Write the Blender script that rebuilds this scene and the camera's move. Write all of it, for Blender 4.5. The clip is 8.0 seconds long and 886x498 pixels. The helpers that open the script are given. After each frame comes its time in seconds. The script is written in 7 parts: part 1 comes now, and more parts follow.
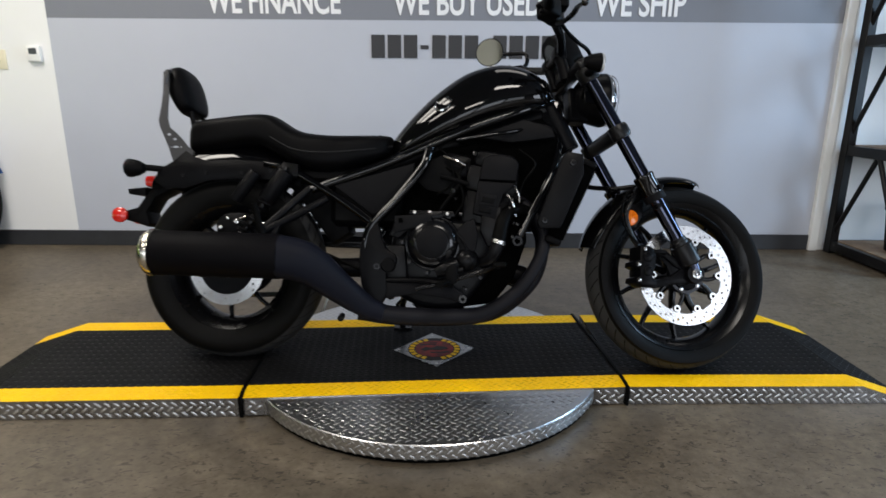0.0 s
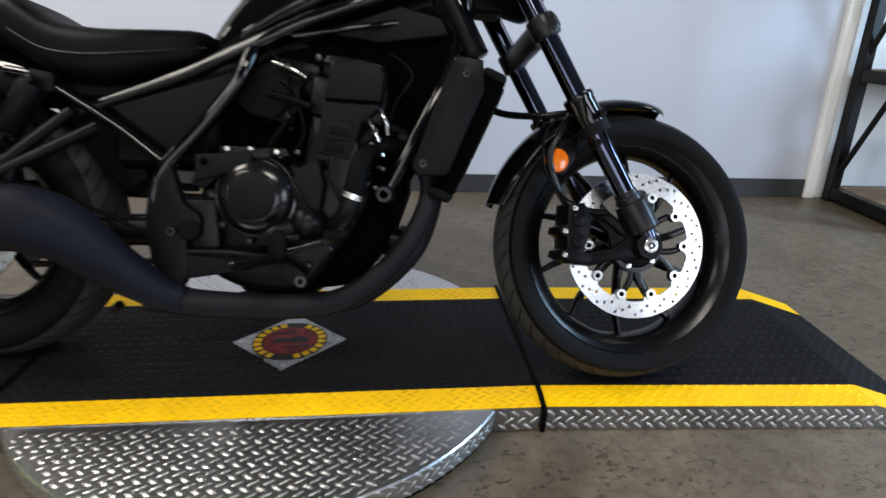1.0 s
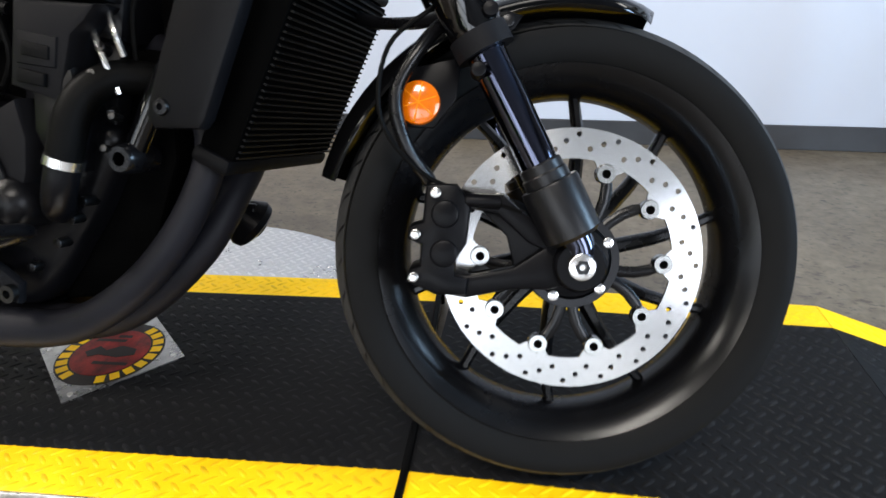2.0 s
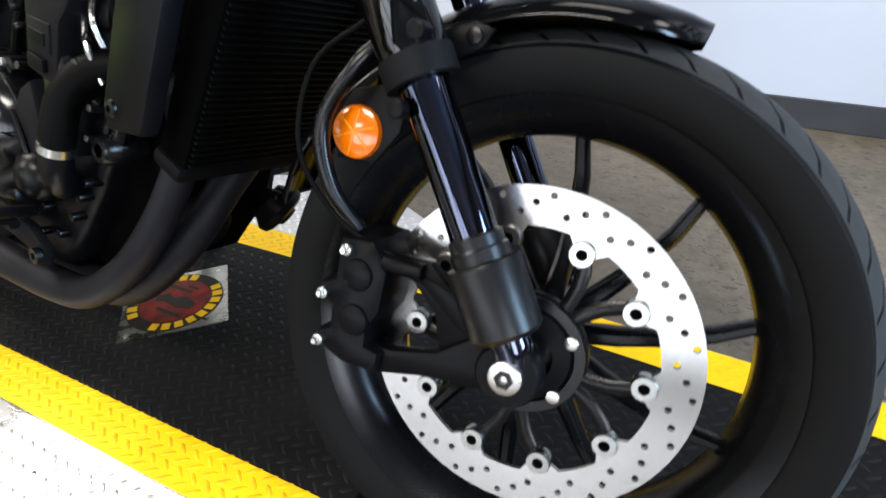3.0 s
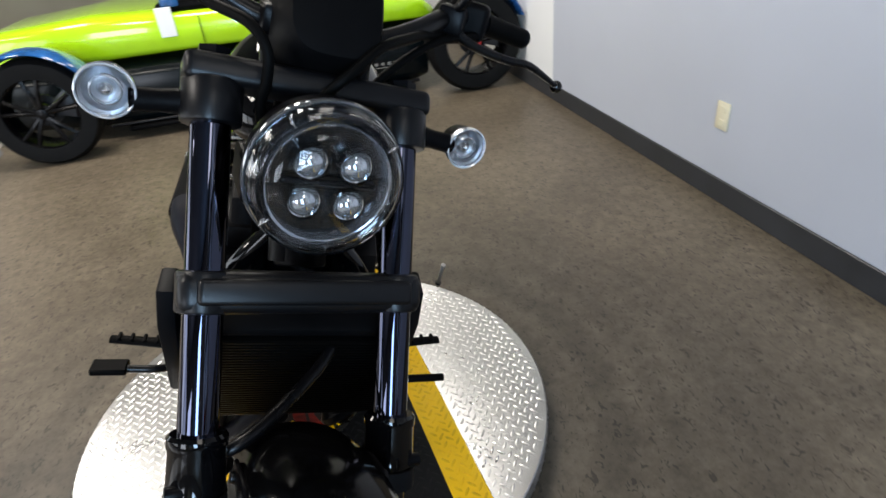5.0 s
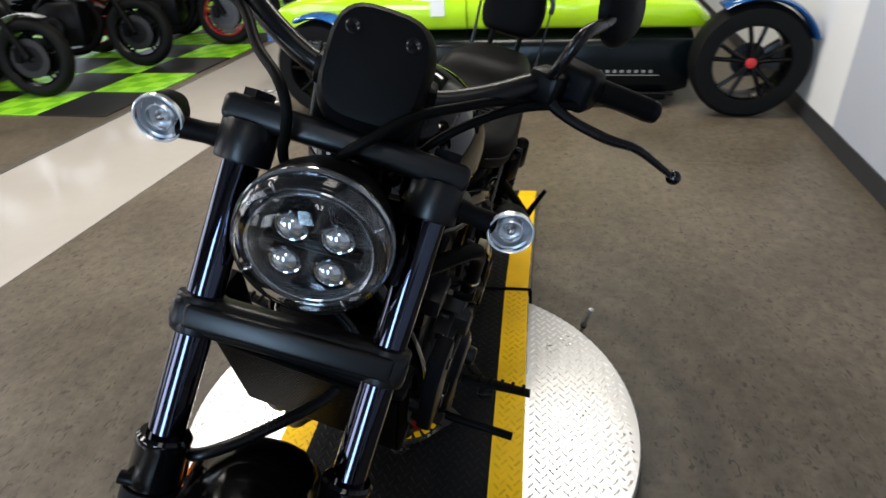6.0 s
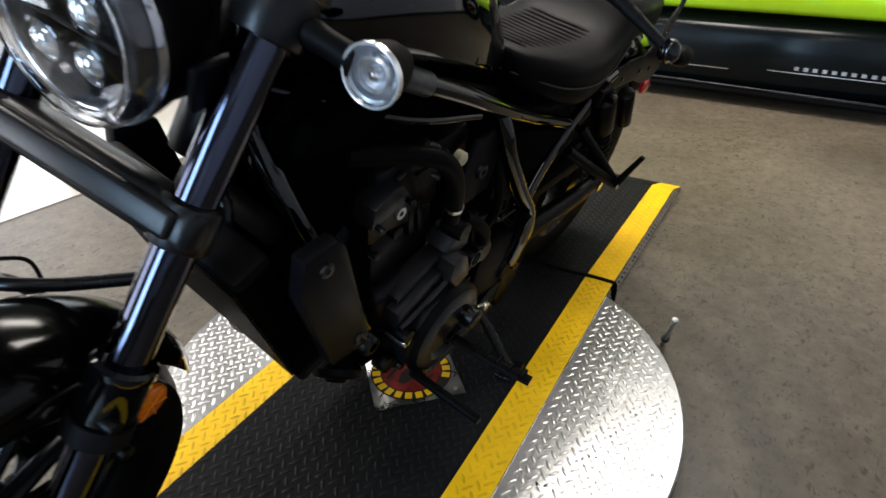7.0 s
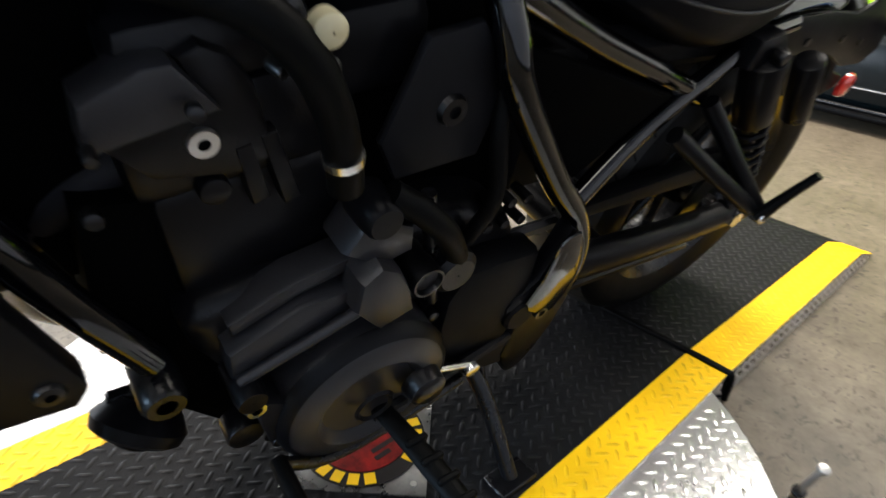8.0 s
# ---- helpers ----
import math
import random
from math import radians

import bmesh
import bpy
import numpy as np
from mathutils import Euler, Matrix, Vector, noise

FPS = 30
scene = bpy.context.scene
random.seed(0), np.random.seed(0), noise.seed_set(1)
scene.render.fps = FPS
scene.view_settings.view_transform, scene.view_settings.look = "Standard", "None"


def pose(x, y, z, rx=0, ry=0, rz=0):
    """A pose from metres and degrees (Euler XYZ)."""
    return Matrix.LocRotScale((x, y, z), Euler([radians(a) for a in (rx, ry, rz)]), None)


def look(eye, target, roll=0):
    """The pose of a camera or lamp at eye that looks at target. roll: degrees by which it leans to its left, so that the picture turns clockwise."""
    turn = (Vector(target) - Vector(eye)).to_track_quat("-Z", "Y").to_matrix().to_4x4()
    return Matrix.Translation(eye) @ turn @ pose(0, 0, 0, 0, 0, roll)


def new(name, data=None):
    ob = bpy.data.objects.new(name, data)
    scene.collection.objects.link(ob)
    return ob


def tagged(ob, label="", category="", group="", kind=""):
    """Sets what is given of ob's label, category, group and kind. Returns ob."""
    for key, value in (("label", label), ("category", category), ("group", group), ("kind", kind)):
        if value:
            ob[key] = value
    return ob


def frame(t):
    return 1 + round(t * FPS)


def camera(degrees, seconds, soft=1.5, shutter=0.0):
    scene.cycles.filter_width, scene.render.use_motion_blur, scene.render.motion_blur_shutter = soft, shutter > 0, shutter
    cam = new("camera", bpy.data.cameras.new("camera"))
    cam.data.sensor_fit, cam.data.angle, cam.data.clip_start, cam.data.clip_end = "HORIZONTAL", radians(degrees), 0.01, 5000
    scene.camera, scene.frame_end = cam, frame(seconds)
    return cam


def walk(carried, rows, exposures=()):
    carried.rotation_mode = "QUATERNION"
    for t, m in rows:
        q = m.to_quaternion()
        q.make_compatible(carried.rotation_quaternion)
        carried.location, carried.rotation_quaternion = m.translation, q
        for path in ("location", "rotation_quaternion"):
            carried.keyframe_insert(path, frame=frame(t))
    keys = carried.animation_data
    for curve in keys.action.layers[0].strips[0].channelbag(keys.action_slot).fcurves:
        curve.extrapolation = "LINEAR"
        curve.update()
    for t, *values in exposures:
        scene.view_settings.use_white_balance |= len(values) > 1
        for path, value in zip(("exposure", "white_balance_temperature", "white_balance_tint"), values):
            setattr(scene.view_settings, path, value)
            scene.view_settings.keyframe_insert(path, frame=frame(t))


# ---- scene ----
cam = camera(73.6, 8.0, shutter=0.3)
PATH = [
    (0, (-0.033, -1.966, 0.905), (-0.029, -0.031, 0.399), 0.4),
    (0.5, (0.098, -1.695, 0.9), (0.145, 0.203, 0.271), 0.8),
    (1, (0.307, -1.344, 0.794), (0.35, 0.525, 0.081), 1.2),
    (1.5, (0.543, -1.035, 0.715), (0.471, 0.798, -0.082), -0.6),
    (1.7, (0.622, -0.916, 0.688), (0.482, 0.882, -0.175), -0.5),
    (2.8, (0.931, -0.537, 0.675), (0.074, 0.98, -0.306), -2.9),
    (3, (0.949, -0.495, 0.732), (0.03, 0.918, -0.344), -3.0),
    (3.5, (1.032, -0.386, 0.808), (-0.125, 0.842, -0.267), -5.2),
    (4, (1.111, -0.218, 0.921), (-0.261, 0.785, -0.132), -7.0),
    (4.5, (1.167, -0.035, 1.059), (-0.401, 0.668, 0.035), -7.8),
    (4.7, (1.16, 0.04, 1.099), (-0.457, 0.619, 0.075), -6.9),
    (5.8, (1.087, 0.36, 1.216), (-0.617, 0.116, 0.198), -3.8),
    (6, (1.044, 0.428, 1.207), (-0.627, 0.015, 0.188), -3.5),
    (6.5, (0.944, 0.57, 1.132), (-0.602, -0.174, 0.104), -2.7),
    (7, (0.789, 0.698, 0.967), (-0.643, -0.27, -0.037), -0.7),
    (7.5, (0.519, 0.687, 0.851), (-0.81, -0.433, -0.138), 1.5),
    (8, (0.295, 0.599, 0.712), (-0.852, -0.723, -0.256), 3.6),
]
EXPOSURES = [(0, -0.78), (1.0, -0.36), (1.5, 0.06), (3.0, 0.4), (3.5, 0.38), (4.0, 0.28), (4.5, -0.12), (6.0, -0.54), (6.5, -0.5), (7.0, -0.27), (7.5, 0.38), (8.0, 0.78)]
walk(cam, [(t, look(eye, target, roll)) for t, eye, target, roll in PATH], EXPOSURES)

# ---- light ----
FLOOR = -0.059
WALL_Y = 1.772
# the turntable stands a few degrees askew in the room
DECK = pose(-0.058, 0.03, 0, 0, 0, 4.17) @ Matrix.Translation((0.053, -0.03, 0))
LAMPS = [(-2.5, -2.35), (-2.3, -0.45), (0.6, -2.1), (-5.4, 1.0), (-2.3, 0.45), (0.6, 1.0), (3.2, 1.0), (-7.6, -5.2), (-1.0, -5.2)]
world = bpy.data.worlds.new("daylight_world")
scene.world = world
world.use_nodes = True
sky = world.node_tree.nodes.new("ShaderNodeTexSky")
sky.sky_type, sky.sun_disc = "NISHITA", False
sky.sun_elevation, sky.sun_rotation = radians(40), radians(200)
bg = world.node_tree.nodes["Background"]
world.node_tree.links.new(sky.outputs["Color"], bg.inputs["Color"])
bg.inputs["Strength"].default_value = 0.12


def area(name, m, sx, sy, power, colour=(1, 1, 1)):
    d = bpy.data.lights.new(name, "AREA")
    d.shape, d.size, d.size_y, d.energy, d.color = "RECTANGLE", sx, sy, power, colour
    ob = new(name, d)
    ob.matrix_world = m
    return ob


# fluorescent fixtures in the ceiling
for (lx, ly), watts in zip(LAMPS, (70, 80, 90, 30, 50, 12, 26, 84, 84)):
    area("ceiling_lamp", pose(lx, ly, 3.045), 1.2, 0.6, watts, (1.0, 0.935, 0.86))
# daylight in the shopfront windows
for i in range(6):
    area("window_daylight", pose(-10.0 + i * 2.42 + 1.21, -7.9, 1.58, 90, 0, 0), 2.1, 2.0, (30, 30, 40, 70, 80, 50)[i], (0.84, 0.9, 1.0))
area("window_daylight", pose(4.5, -0.15, 1.5, 0, 90, 0), 1.9, 0.8, 220, (0.48, 0.72, 1.0))
area("window_daylight", pose(4.5, -3.9, 1.5, 0, 90, 0), 1.9, 2.2, 170, (0.82, 0.88, 1.0))
# ---- materials ----


def mat(name, colour, rough=0.5, metal=0.0, spec=0.5, coat=0.0, vary=0.0, scale=8.0, bump=0.0, bump_scale=200.0, rvary=0.0, trans=0.0, ior=1.45):
    """A plain surface with cloudy colour and roughness variation and a fine grain."""
    m = bpy.data.materials.new(name)
    m.use_nodes = True
    nt = m.node_tree
    b = nt.nodes["Principled BSDF"]
    b.inputs["Base Color"].default_value = (*colour, 1)
    b.inputs["Roughness"].default_value = rough
    b.inputs["Metallic"].default_value = metal
    b.inputs["Specular IOR Level"].default_value = spec
    b.inputs["Coat Weight"].default_value = coat
    b.inputs["Coat Roughness"].default_value = 0.03
    b.inputs["Transmission Weight"].default_value = trans
    b.inputs["IOR"].default_value = ior
    tc = nt.nodes.new("ShaderNodeTexCoord")
    if vary or rvary:
        n = nt.nodes.new("ShaderNodeTexNoise")
        n.inputs["Scale"].default_value = scale
        n.inputs["Detail"].default_value = 6
        n.inputs["Roughness"].default_value = 0.65
        nt.links.new(tc.outputs["Object"], n.inputs["Vector"])
        if vary:
            r = nt.nodes.new("ShaderNodeValToRGB")
            r.color_ramp.elements[0].position, r.color_ramp.elements[1].position = 0.3, 0.72
            r.color_ramp.elements[0].color = (*[c * (1 - vary) for c in colour], 1)
            r.color_ramp.elements[1].color = (*[min(1, c * (1 + vary)) for c in colour], 1)
            nt.links.new(n.outputs["Fac"], r.inputs["Fac"])
            nt.links.new(r.outputs["Color"], b.inputs["Base Color"])
        if rvary:
            mr = nt.nodes.new("ShaderNodeMapRange")
            mr.inputs["From Min"].default_value, mr.inputs["From Max"].default_value = 0.3, 0.7
            mr.inputs["To Min"].default_value, mr.inputs["To Max"].default_value = max(0.02, rough - rvary), min(1, rough + rvary)
            nt.links.new(n.outputs["Fac"], mr.inputs["Value"])
            nt.links.new(mr.outputs["Result"], b.inputs["Roughness"])
    if bump:
        n2 = nt.nodes.new("ShaderNodeTexNoise")
        n2.inputs["Scale"].default_value = bump_scale
        n2.inputs["Detail"].default_value = 3
        nt.links.new(tc.outputs["Object"], n2.inputs["Vector"])
        bn = nt.nodes.new("ShaderNodeBump")
        bn.inputs["Strength"].default_value = bump
        bn.inputs["Distance"].default_value = 0.001
        nt.links.new(n2.outputs["Fac"], bn.inputs["Height"])
        nt.links.new(bn.outputs["Normal"], b.inputs["Normal"])
    return m


def link(m, a, b):
    m.node_tree.links.new(a, b)


# room
M_WALL = mat("wall_grey", (0.47, 0.49, 0.55), 0.55, vary=0.03, scale=1.5, bump=0.25, bump_scale=350, rvary=0.06)
M_BAND = mat("wall_band", (0.19, 0.2, 0.23), 0.5, vary=0.03, scale=1.5, bump=0.25, bump_scale=350)
M_WHITE = mat("wall_white", (0.8, 0.8, 0.79), 0.6, vary=0.02, scale=1.5, bump=0.2, bump_scale=350)
M_CEIL = mat("ceiling_grey", (0.13, 0.13, 0.13), 0.9, vary=0.1, scale=3)
M_FARWALL = mat("far_wall", (0.17, 0.165, 0.16), 0.7, vary=0.05, scale=2)
M_CREAMWALL = mat("cream_wall", (0.34, 0.31, 0.24), 0.65, vary=0.04, scale=2)
M_DULLCREAM = mat("dull_cream", (0.36, 0.32, 0.2), 0.35, vary=0.1, scale=40)
M_TRIM = mat("white_trim", (0.82, 0.82, 0.8), 0.35, vary=0.02)
M_BASE = mat("baseboard", (0.03, 0.031, 0.034), 0.45, vary=0.25, scale=5, rvary=0.1)
M_CREAM = mat("cream_plastic", (0.74, 0.68, 0.5), 0.35, vary=0.03)
M_SCREEN = mat("screen", (0.02, 0.025, 0.025), 0.12)
M_SIGNWHITE = mat("sign_white", (0.82, 0.82, 0.83), 0.4)
M_SIGNBLACK = mat("sign_black", (0.015, 0.015, 0.018), 0.4)
M_ALU = mat("aluminium", (0.5, 0.5, 0.5), 0.4, 1.0)
M_GLASS = mat("window_glass", (1, 1, 1), 0.0, trans=1.0, ior=1.02)
M_RACK = mat("rack_black", (0.006, 0.006, 0.0065), 0.4, spec=0.3, vary=0.2, rvary=0.1)
M_WOOD = mat("shelf_wood", (0.22, 0.15, 0.09), 0.6, vary=0.3, scale=14)
M_RED = mat("red_card", (0.35, 0.03, 0.025), 0.5, vary=0.1)


def floor_material():
    m = mat("floor_vinyl", (0.17, 0.145, 0.115), 0.42, spec=0.5)
    nt = m.node_tree
    b = nt.nodes["Principled BSDF"]
    tc = nt.nodes.new("ShaderNodeTexCoord")
    big = nt.nodes.new("ShaderNodeTexNoise")
    big.inputs["Scale"].default_value, big.inputs["Detail"].default_value = 1.7, 5
    fine = nt.nodes.new("ShaderNodeTexNoise")
    fine.inputs["Scale"].default_value, fine.inputs["Detail"].default_value = 26, 8
    fine.inputs["Roughness"].default_value = 0.7
    chips = nt.nodes.new("ShaderNodeTexNoise")
    chips.inputs["Scale"].default_value, chips.inputs["Detail"].default_value = 38, 3
    mp = nt.nodes.new("ShaderNodeMapping")
    mp.inputs["Scale"].default_value = (1.0, 1.7, 1.0)
    mp.inputs["Rotation"].default_value = (0, 0, 0.6)
    chips.inputs["Distortion"].default_value = 1.2
    for n in (big, fine, mp):
        nt.links.new(tc.outputs["Object"], n.inputs["Vector"])
    nt.links.new(mp.outputs["Vector"], chips.inputs["Vector"])
    base = nt.nodes.new("ShaderNodeValToRGB")
    base.color_ramp.elements[0].position, base.color_ramp.elements[1].position = 0.32, 0.7
    base.color_ramp.elements[0].color = (0.094, 0.074, 0.05, 1)
    base.color_ramp.elements[1].color = (0.186, 0.153, 0.109, 1)
    nt.links.new(fine.outputs["Fac"], base.inputs["Fac"])
    mask = nt.nodes.new("ShaderNodeValToRGB")
    mask.color_ramp.elements[0].position, mask.color_ramp.elements[1].position = 0.605, 0.635
    nt.links.new(chips.outputs["Fac"], mask.inputs["Fac"])
    mix = nt.nodes.new("ShaderNodeMix")
    mix.data_type = "RGBA"
    mix.inputs["B"].default_value = (0.06, 0.047, 0.033, 1)
    nt.links.new(mask.outputs["Color"], mix.inputs["Factor"])
    nt.links.new(base.outputs["Color"], mix.inputs["A"])
    dirt = nt.nodes.new("ShaderNodeMix")
    dirt.data_type, dirt.blend_type = "RGBA", "MULTIPLY"
    dirt.inputs["Factor"].default_value = 1.0
    dr = nt.nodes.new("ShaderNodeValToRGB")
    dr.color_ramp.elements[0].position, dr.color_ramp.elements[1].position = 0.3, 0.65
    dr.color_ramp.elements[0].color, dr.color_ramp.elements[1].color = (0.66, 0.645, 0.63, 1), (1, 1, 1, 1)
    nt.links.new(big.outputs["Fac"], dr.inputs["Fac"])
    nt.links.new(mix.outputs["Result"], dirt.inputs["A"])
    nt.links.new(dr.outputs["Color"], dirt.inputs["B"])
    # rings of rubber and dirt worn in round the turntable
    off = nt.nodes.new("ShaderNodeVectorMath")
    off.operation = "SUBTRACT"
    off.inputs[1].default_value = (-0.08, 0.032, -0.06)
    nt.links.new(tc.outputs["Object"], off.inputs[0])
    ln = nt.nodes.new("ShaderNodeVectorMath")
    ln.operation = "LENGTH"
    nt.links.new(off.outputs["Vector"], ln.inputs[0])
    wob = nt.nodes.new("ShaderNodeMath")
    wob.operation = "MULTIPLY_ADD"
    wob.inputs[1].default_value = 0.12
    nt.links.new(big.outputs["Fac"], wob.inputs[0])
    nt.links.new(ln.outputs["Value"], wob.inputs[2])
    rr = nt.nodes.new("ShaderNodeValToRGB")
    cr = rr.color_ramp
    cr.elements[0].position, cr.elements[0].color = 0.0, (0.5, 0.49, 0.48, 1)
    cr.elements[1].position, cr.elements[1].color = 1.0, (1, 1, 1, 1)
    for pos, v in ((0.41, 0.5), (0.435, 0.68), (0.465, 0.78), (0.49, 0.58), (0.52, 0.6), (0.55, 0.84), (0.59, 0.72), (0.64, 0.86), (0.7, 0.76), (0.8, 0.92)):
        e = cr.elements.new(pos)
        e.color = (v, v * 0.99, v * 0.98, 1)
    sc = nt.nodes.new("ShaderNodeMath")
    sc.operation = "MULTIPLY"
    sc.inputs[1].default_value = 0.6
    nt.links.new(wob.outputs[0], sc.inputs[0])
    nt.links.new(sc.outputs[0], rr.inputs["Fac"])
    worn = nt.nodes.new("ShaderNodeMix")
    worn.data_type, worn.blend_type = "RGBA", "MULTIPLY"
    worn.inputs["Factor"].default_value = 1.0
    nt.links.new(dirt.outputs["Result"], worn.inputs["A"])
    nt.links.new(rr.outputs["Color"], worn.inputs["B"])
    nt.links.new(worn.outputs["Result"], b.inputs["Base Color"])
    mr = nt.nodes.new("ShaderNodeMapRange")
    mr.inputs["To Min"].default_value, mr.inputs["To Max"].default_value = 0.36, 0.55
    nt.links.new(big.outputs["Fac"], mr.inputs["Value"])
    nt.links.new(mr.outputs["Result"], b.inputs["Roughness"])
    bn = nt.nodes.new("ShaderNodeBump")
    bn.inputs["Strength"].default_value, bn.inputs["Distance"].default_value = 0.25, 0.001
    nt.links.new(fine.outputs["Fac"], bn.inputs["Height"])
    nt.links.new(bn.outputs["Normal"], b.inputs["Normal"])
    return m


M_FLOOR = floor_material()
M_WALKWAY = mat("walkway_vinyl", (0.5, 0.46, 0.41), 0.13, vary=0.04, scale=2, rvary=0.03)

# turntable
M_TREAD = mat("tread_steel", (0.56, 0.563, 0.567), 0.28, 1.0, vary=0.05, scale=5, bump=0.2, bump_scale=140, rvary=0.01)
# lighter than M_TREAD: the lugs' brighter reflections are put into the colour
M_TREADLUG = mat("tread_lug_lit", (0.73, 0.73, 0.73), 0.33, 1.0, vary=0.08, scale=9, rvary=0.1)
M_DECK = mat("deck_black", (0.007, 0.007, 0.0074), 0.55, spec=0.09, vary=0.3, scale=4, bump=0.4, bump_scale=260, rvary=0.12)
M_DECKLUG = mat("deck_lug", (0.008, 0.008, 0.0084), 0.45, spec=0.13, vary=0.3, scale=5)
M_YELLOW = mat("yellow_paint", (0.86, 0.5, 0.002), 0.5, spec=0.25, vary=0.12, scale=7, bump=0.2, bump_scale=240, rvary=0.1)
# darker than M_YELLOW: wear plus the lugs' shading, both in the colour
M_YELLOWLUG = mat("yellow_worn_shaded", (0.74, 0.42, 0.002), 0.45, spec=0.25, vary=0.3, scale=18)
M_BADGEDARK = mat("badge_dark", (0.012, 0.009, 0.008), 0.45, spec=0.2)
M_BADGEPLATE = mat("badge_steel", (0.3, 0.3, 0.3), 0.3, 1.0, vary=0.35, scale=22, rvary=0.1, bump=0.3, bump_scale=120)
M_BADGERED = mat("badge_red", (0.17, 0.006, 0.004), 0.4, spec=0.2, vary=0.8, scale=34)
M_STEELROUGH = mat("steel_rough", (0.55, 0.54, 0.52), 0.4, 1.0, vary=0.1)

# motorcycle
M_GLOSS = mat("gloss_black", (0.0012, 0.0012, 0.0015), 0.05, spec=0.42, vary=0.1, rvary=0.012)
M_SATIN = mat("satin_black", (0.0024, 0.0024, 0.003), 0.34, spec=0.08, vary=0.2, scale=20, bump=0.12, bump_scale=500, rvary=0.07)
M_SATINDARK = mat("satin_bar", (0.0025, 0.0025, 0.003), 0.28, spec=0.26, vary=0.2, rvary=0.06)
M_SATINGLOSS = mat("satin_fender", (0.0013, 0.0013, 0.0015), 0.13, spec=0.2, vary=0.15, rvary=0.03)
M_SATINGREY = mat("satin_grey", (0.045, 0.045, 0.048), 0.38, 0.5, vary=0.12)
M_BLACKCHROME = mat("black_fork", (0.05, 0.054, 0.078), 0.035, 1.0)
M_PLASTIC = mat("black_plastic", (0.0022, 0.0022, 0.0025), 0.48, spec=0.055, vary=0.15, scale=30, bump=0.25, bump_scale=700, rvary=0.05)
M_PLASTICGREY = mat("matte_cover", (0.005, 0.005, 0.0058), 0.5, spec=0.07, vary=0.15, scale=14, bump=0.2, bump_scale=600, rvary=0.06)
M_RUBBER = mat("rubber", (0.0018, 0.0018, 0.0018), 0.5, spec=0.045, vary=0.2, scale=30, bump=0.2, bump_scale=400)
M_ENGINE = mat("engine_cast", (0.0023, 0.0023, 0.0029), 0.33, spec=0.16, vary=0.2, scale=18, bump=0.2, bump_scale=380, rvary=0.06)
M_ENGINEGLOSS = mat("engine_gloss", (0.0026, 0.0026, 0.0032), 0.17, spec=0.4, vary=0.15, scale=18, rvary=0.03)
M_HEADCOVER = mat("head_cover_grey", (0.011, 0.0108, 0.0125), 0.37, spec=0.32, vary=0.15, scale=14, bump=0.2, bump_scale=500, rvary=0.06)
# black of the radiator core, also painted on where deep shade falls
M_CORESHADE = mat("radiator_core_shade", (0.0006, 0.0006, 0.0006), 0.8, spec=0.02)
M_RADFIN = mat("radiator_fin", (0.0015, 0.0015, 0.0015), 0.45, spec=0.12)
M_DARKMETAL = mat("dark_metal", (0.02, 0.02, 0.021), 0.3, 0.9)
M_STEEL = mat("bright_steel", (0.62, 0.61, 0.6), 0.25, 1.0, vary=0.08, scale=60)
M_CHROME = mat("chrome", (0.75, 0.75, 0.76), 0.08, 1.0)
M_CHROMEWARM = mat("end_ring_steel", (0.62, 0.59, 0.52), 0.22, 1.0, vary=0.06)
M_CHROMEDARK = mat("dark_chrome", (0.1, 0.1, 0.1), 0.12, 1.0)
M_MIRROR = mat("mirror_glass", (0.85, 0.85, 0.83), 0.02, 1.0)
M_EXHAUST = mat("exhaust_black", (0.0028, 0.0026, 0.0032), 0.55, spec=0.045, vary=0.2, scale=12, bump=0.2, bump_scale=600)
M_EXHAUSTBLUE = mat("exhaust_cover", (0.0048, 0.0055, 0.0095), 0.5, spec=0.1, vary=0.15, scale=8)
M_SEAT = mat("seat_vinyl", (0.0018, 0.0018, 0.0022), 0.44, spec=0.065, vary=0.15, scale=12, bump=0.5, bump_scale=420, rvary=0.06)
M_PIPING = mat("seat_piping", (0.012, 0.012, 0.013), 0.45, spec=0.2)
M_AMBER = mat("amber_lens", (0.62, 0.13, 0.001), 0.15, coat=0.3, vary=0.2, scale=60)
M_AMBERLIGHT = mat("amber_rib", (0.8, 0.24, 0.006), 0.2)
M_REDLENS = mat("red_lens", (0.5, 0.015, 0.01), 0.12, coat=0.8, vary=0.2, scale=80)
M_LENS = mat("signal_lens", (0.97, 0.98, 1.0), 0.01, trans=1.0, ior=1.15)
M_CLEAR = mat("clear_lens", (1, 1, 1), 0.0, trans=1.0, ior=1.25)
M_RINGBLACK = mat("lamp_ring_black", (0.002, 0.002, 0.0025), 0.05, spec=0.9)
M_CLEARTRIM = mat("clear_trim", (0.42, 0.43, 0.46), 0.09, 0.9)
M_CLAMP = mat("clamp_black", (0.003, 0.003, 0.0036), 0.34, spec=0.28, vary=0.15, bump=0.12, bump_scale=500)
M_SHROUD = mat("shroud_black", (0.0028, 0.0028, 0.0034), 0.4, spec=0.09, vary=0.15, rvary=0.05)
M_HEADER = mat("header_pipe", (0.006, 0.006, 0.008), 0.5, spec=0.12, vary=0.2, scale=12, bump=0.2, bump_scale=600)
# same steel as M_TREAD, darkened to paint in the dark floor's reflection
M_TREADSIDESHADE = mat("tread_side_shaded", (0.34, 0.34, 0.34), 0.27, 1.0, vary=0.2, scale=7, bump=0.25, bump_scale=180, rvary=0.1)
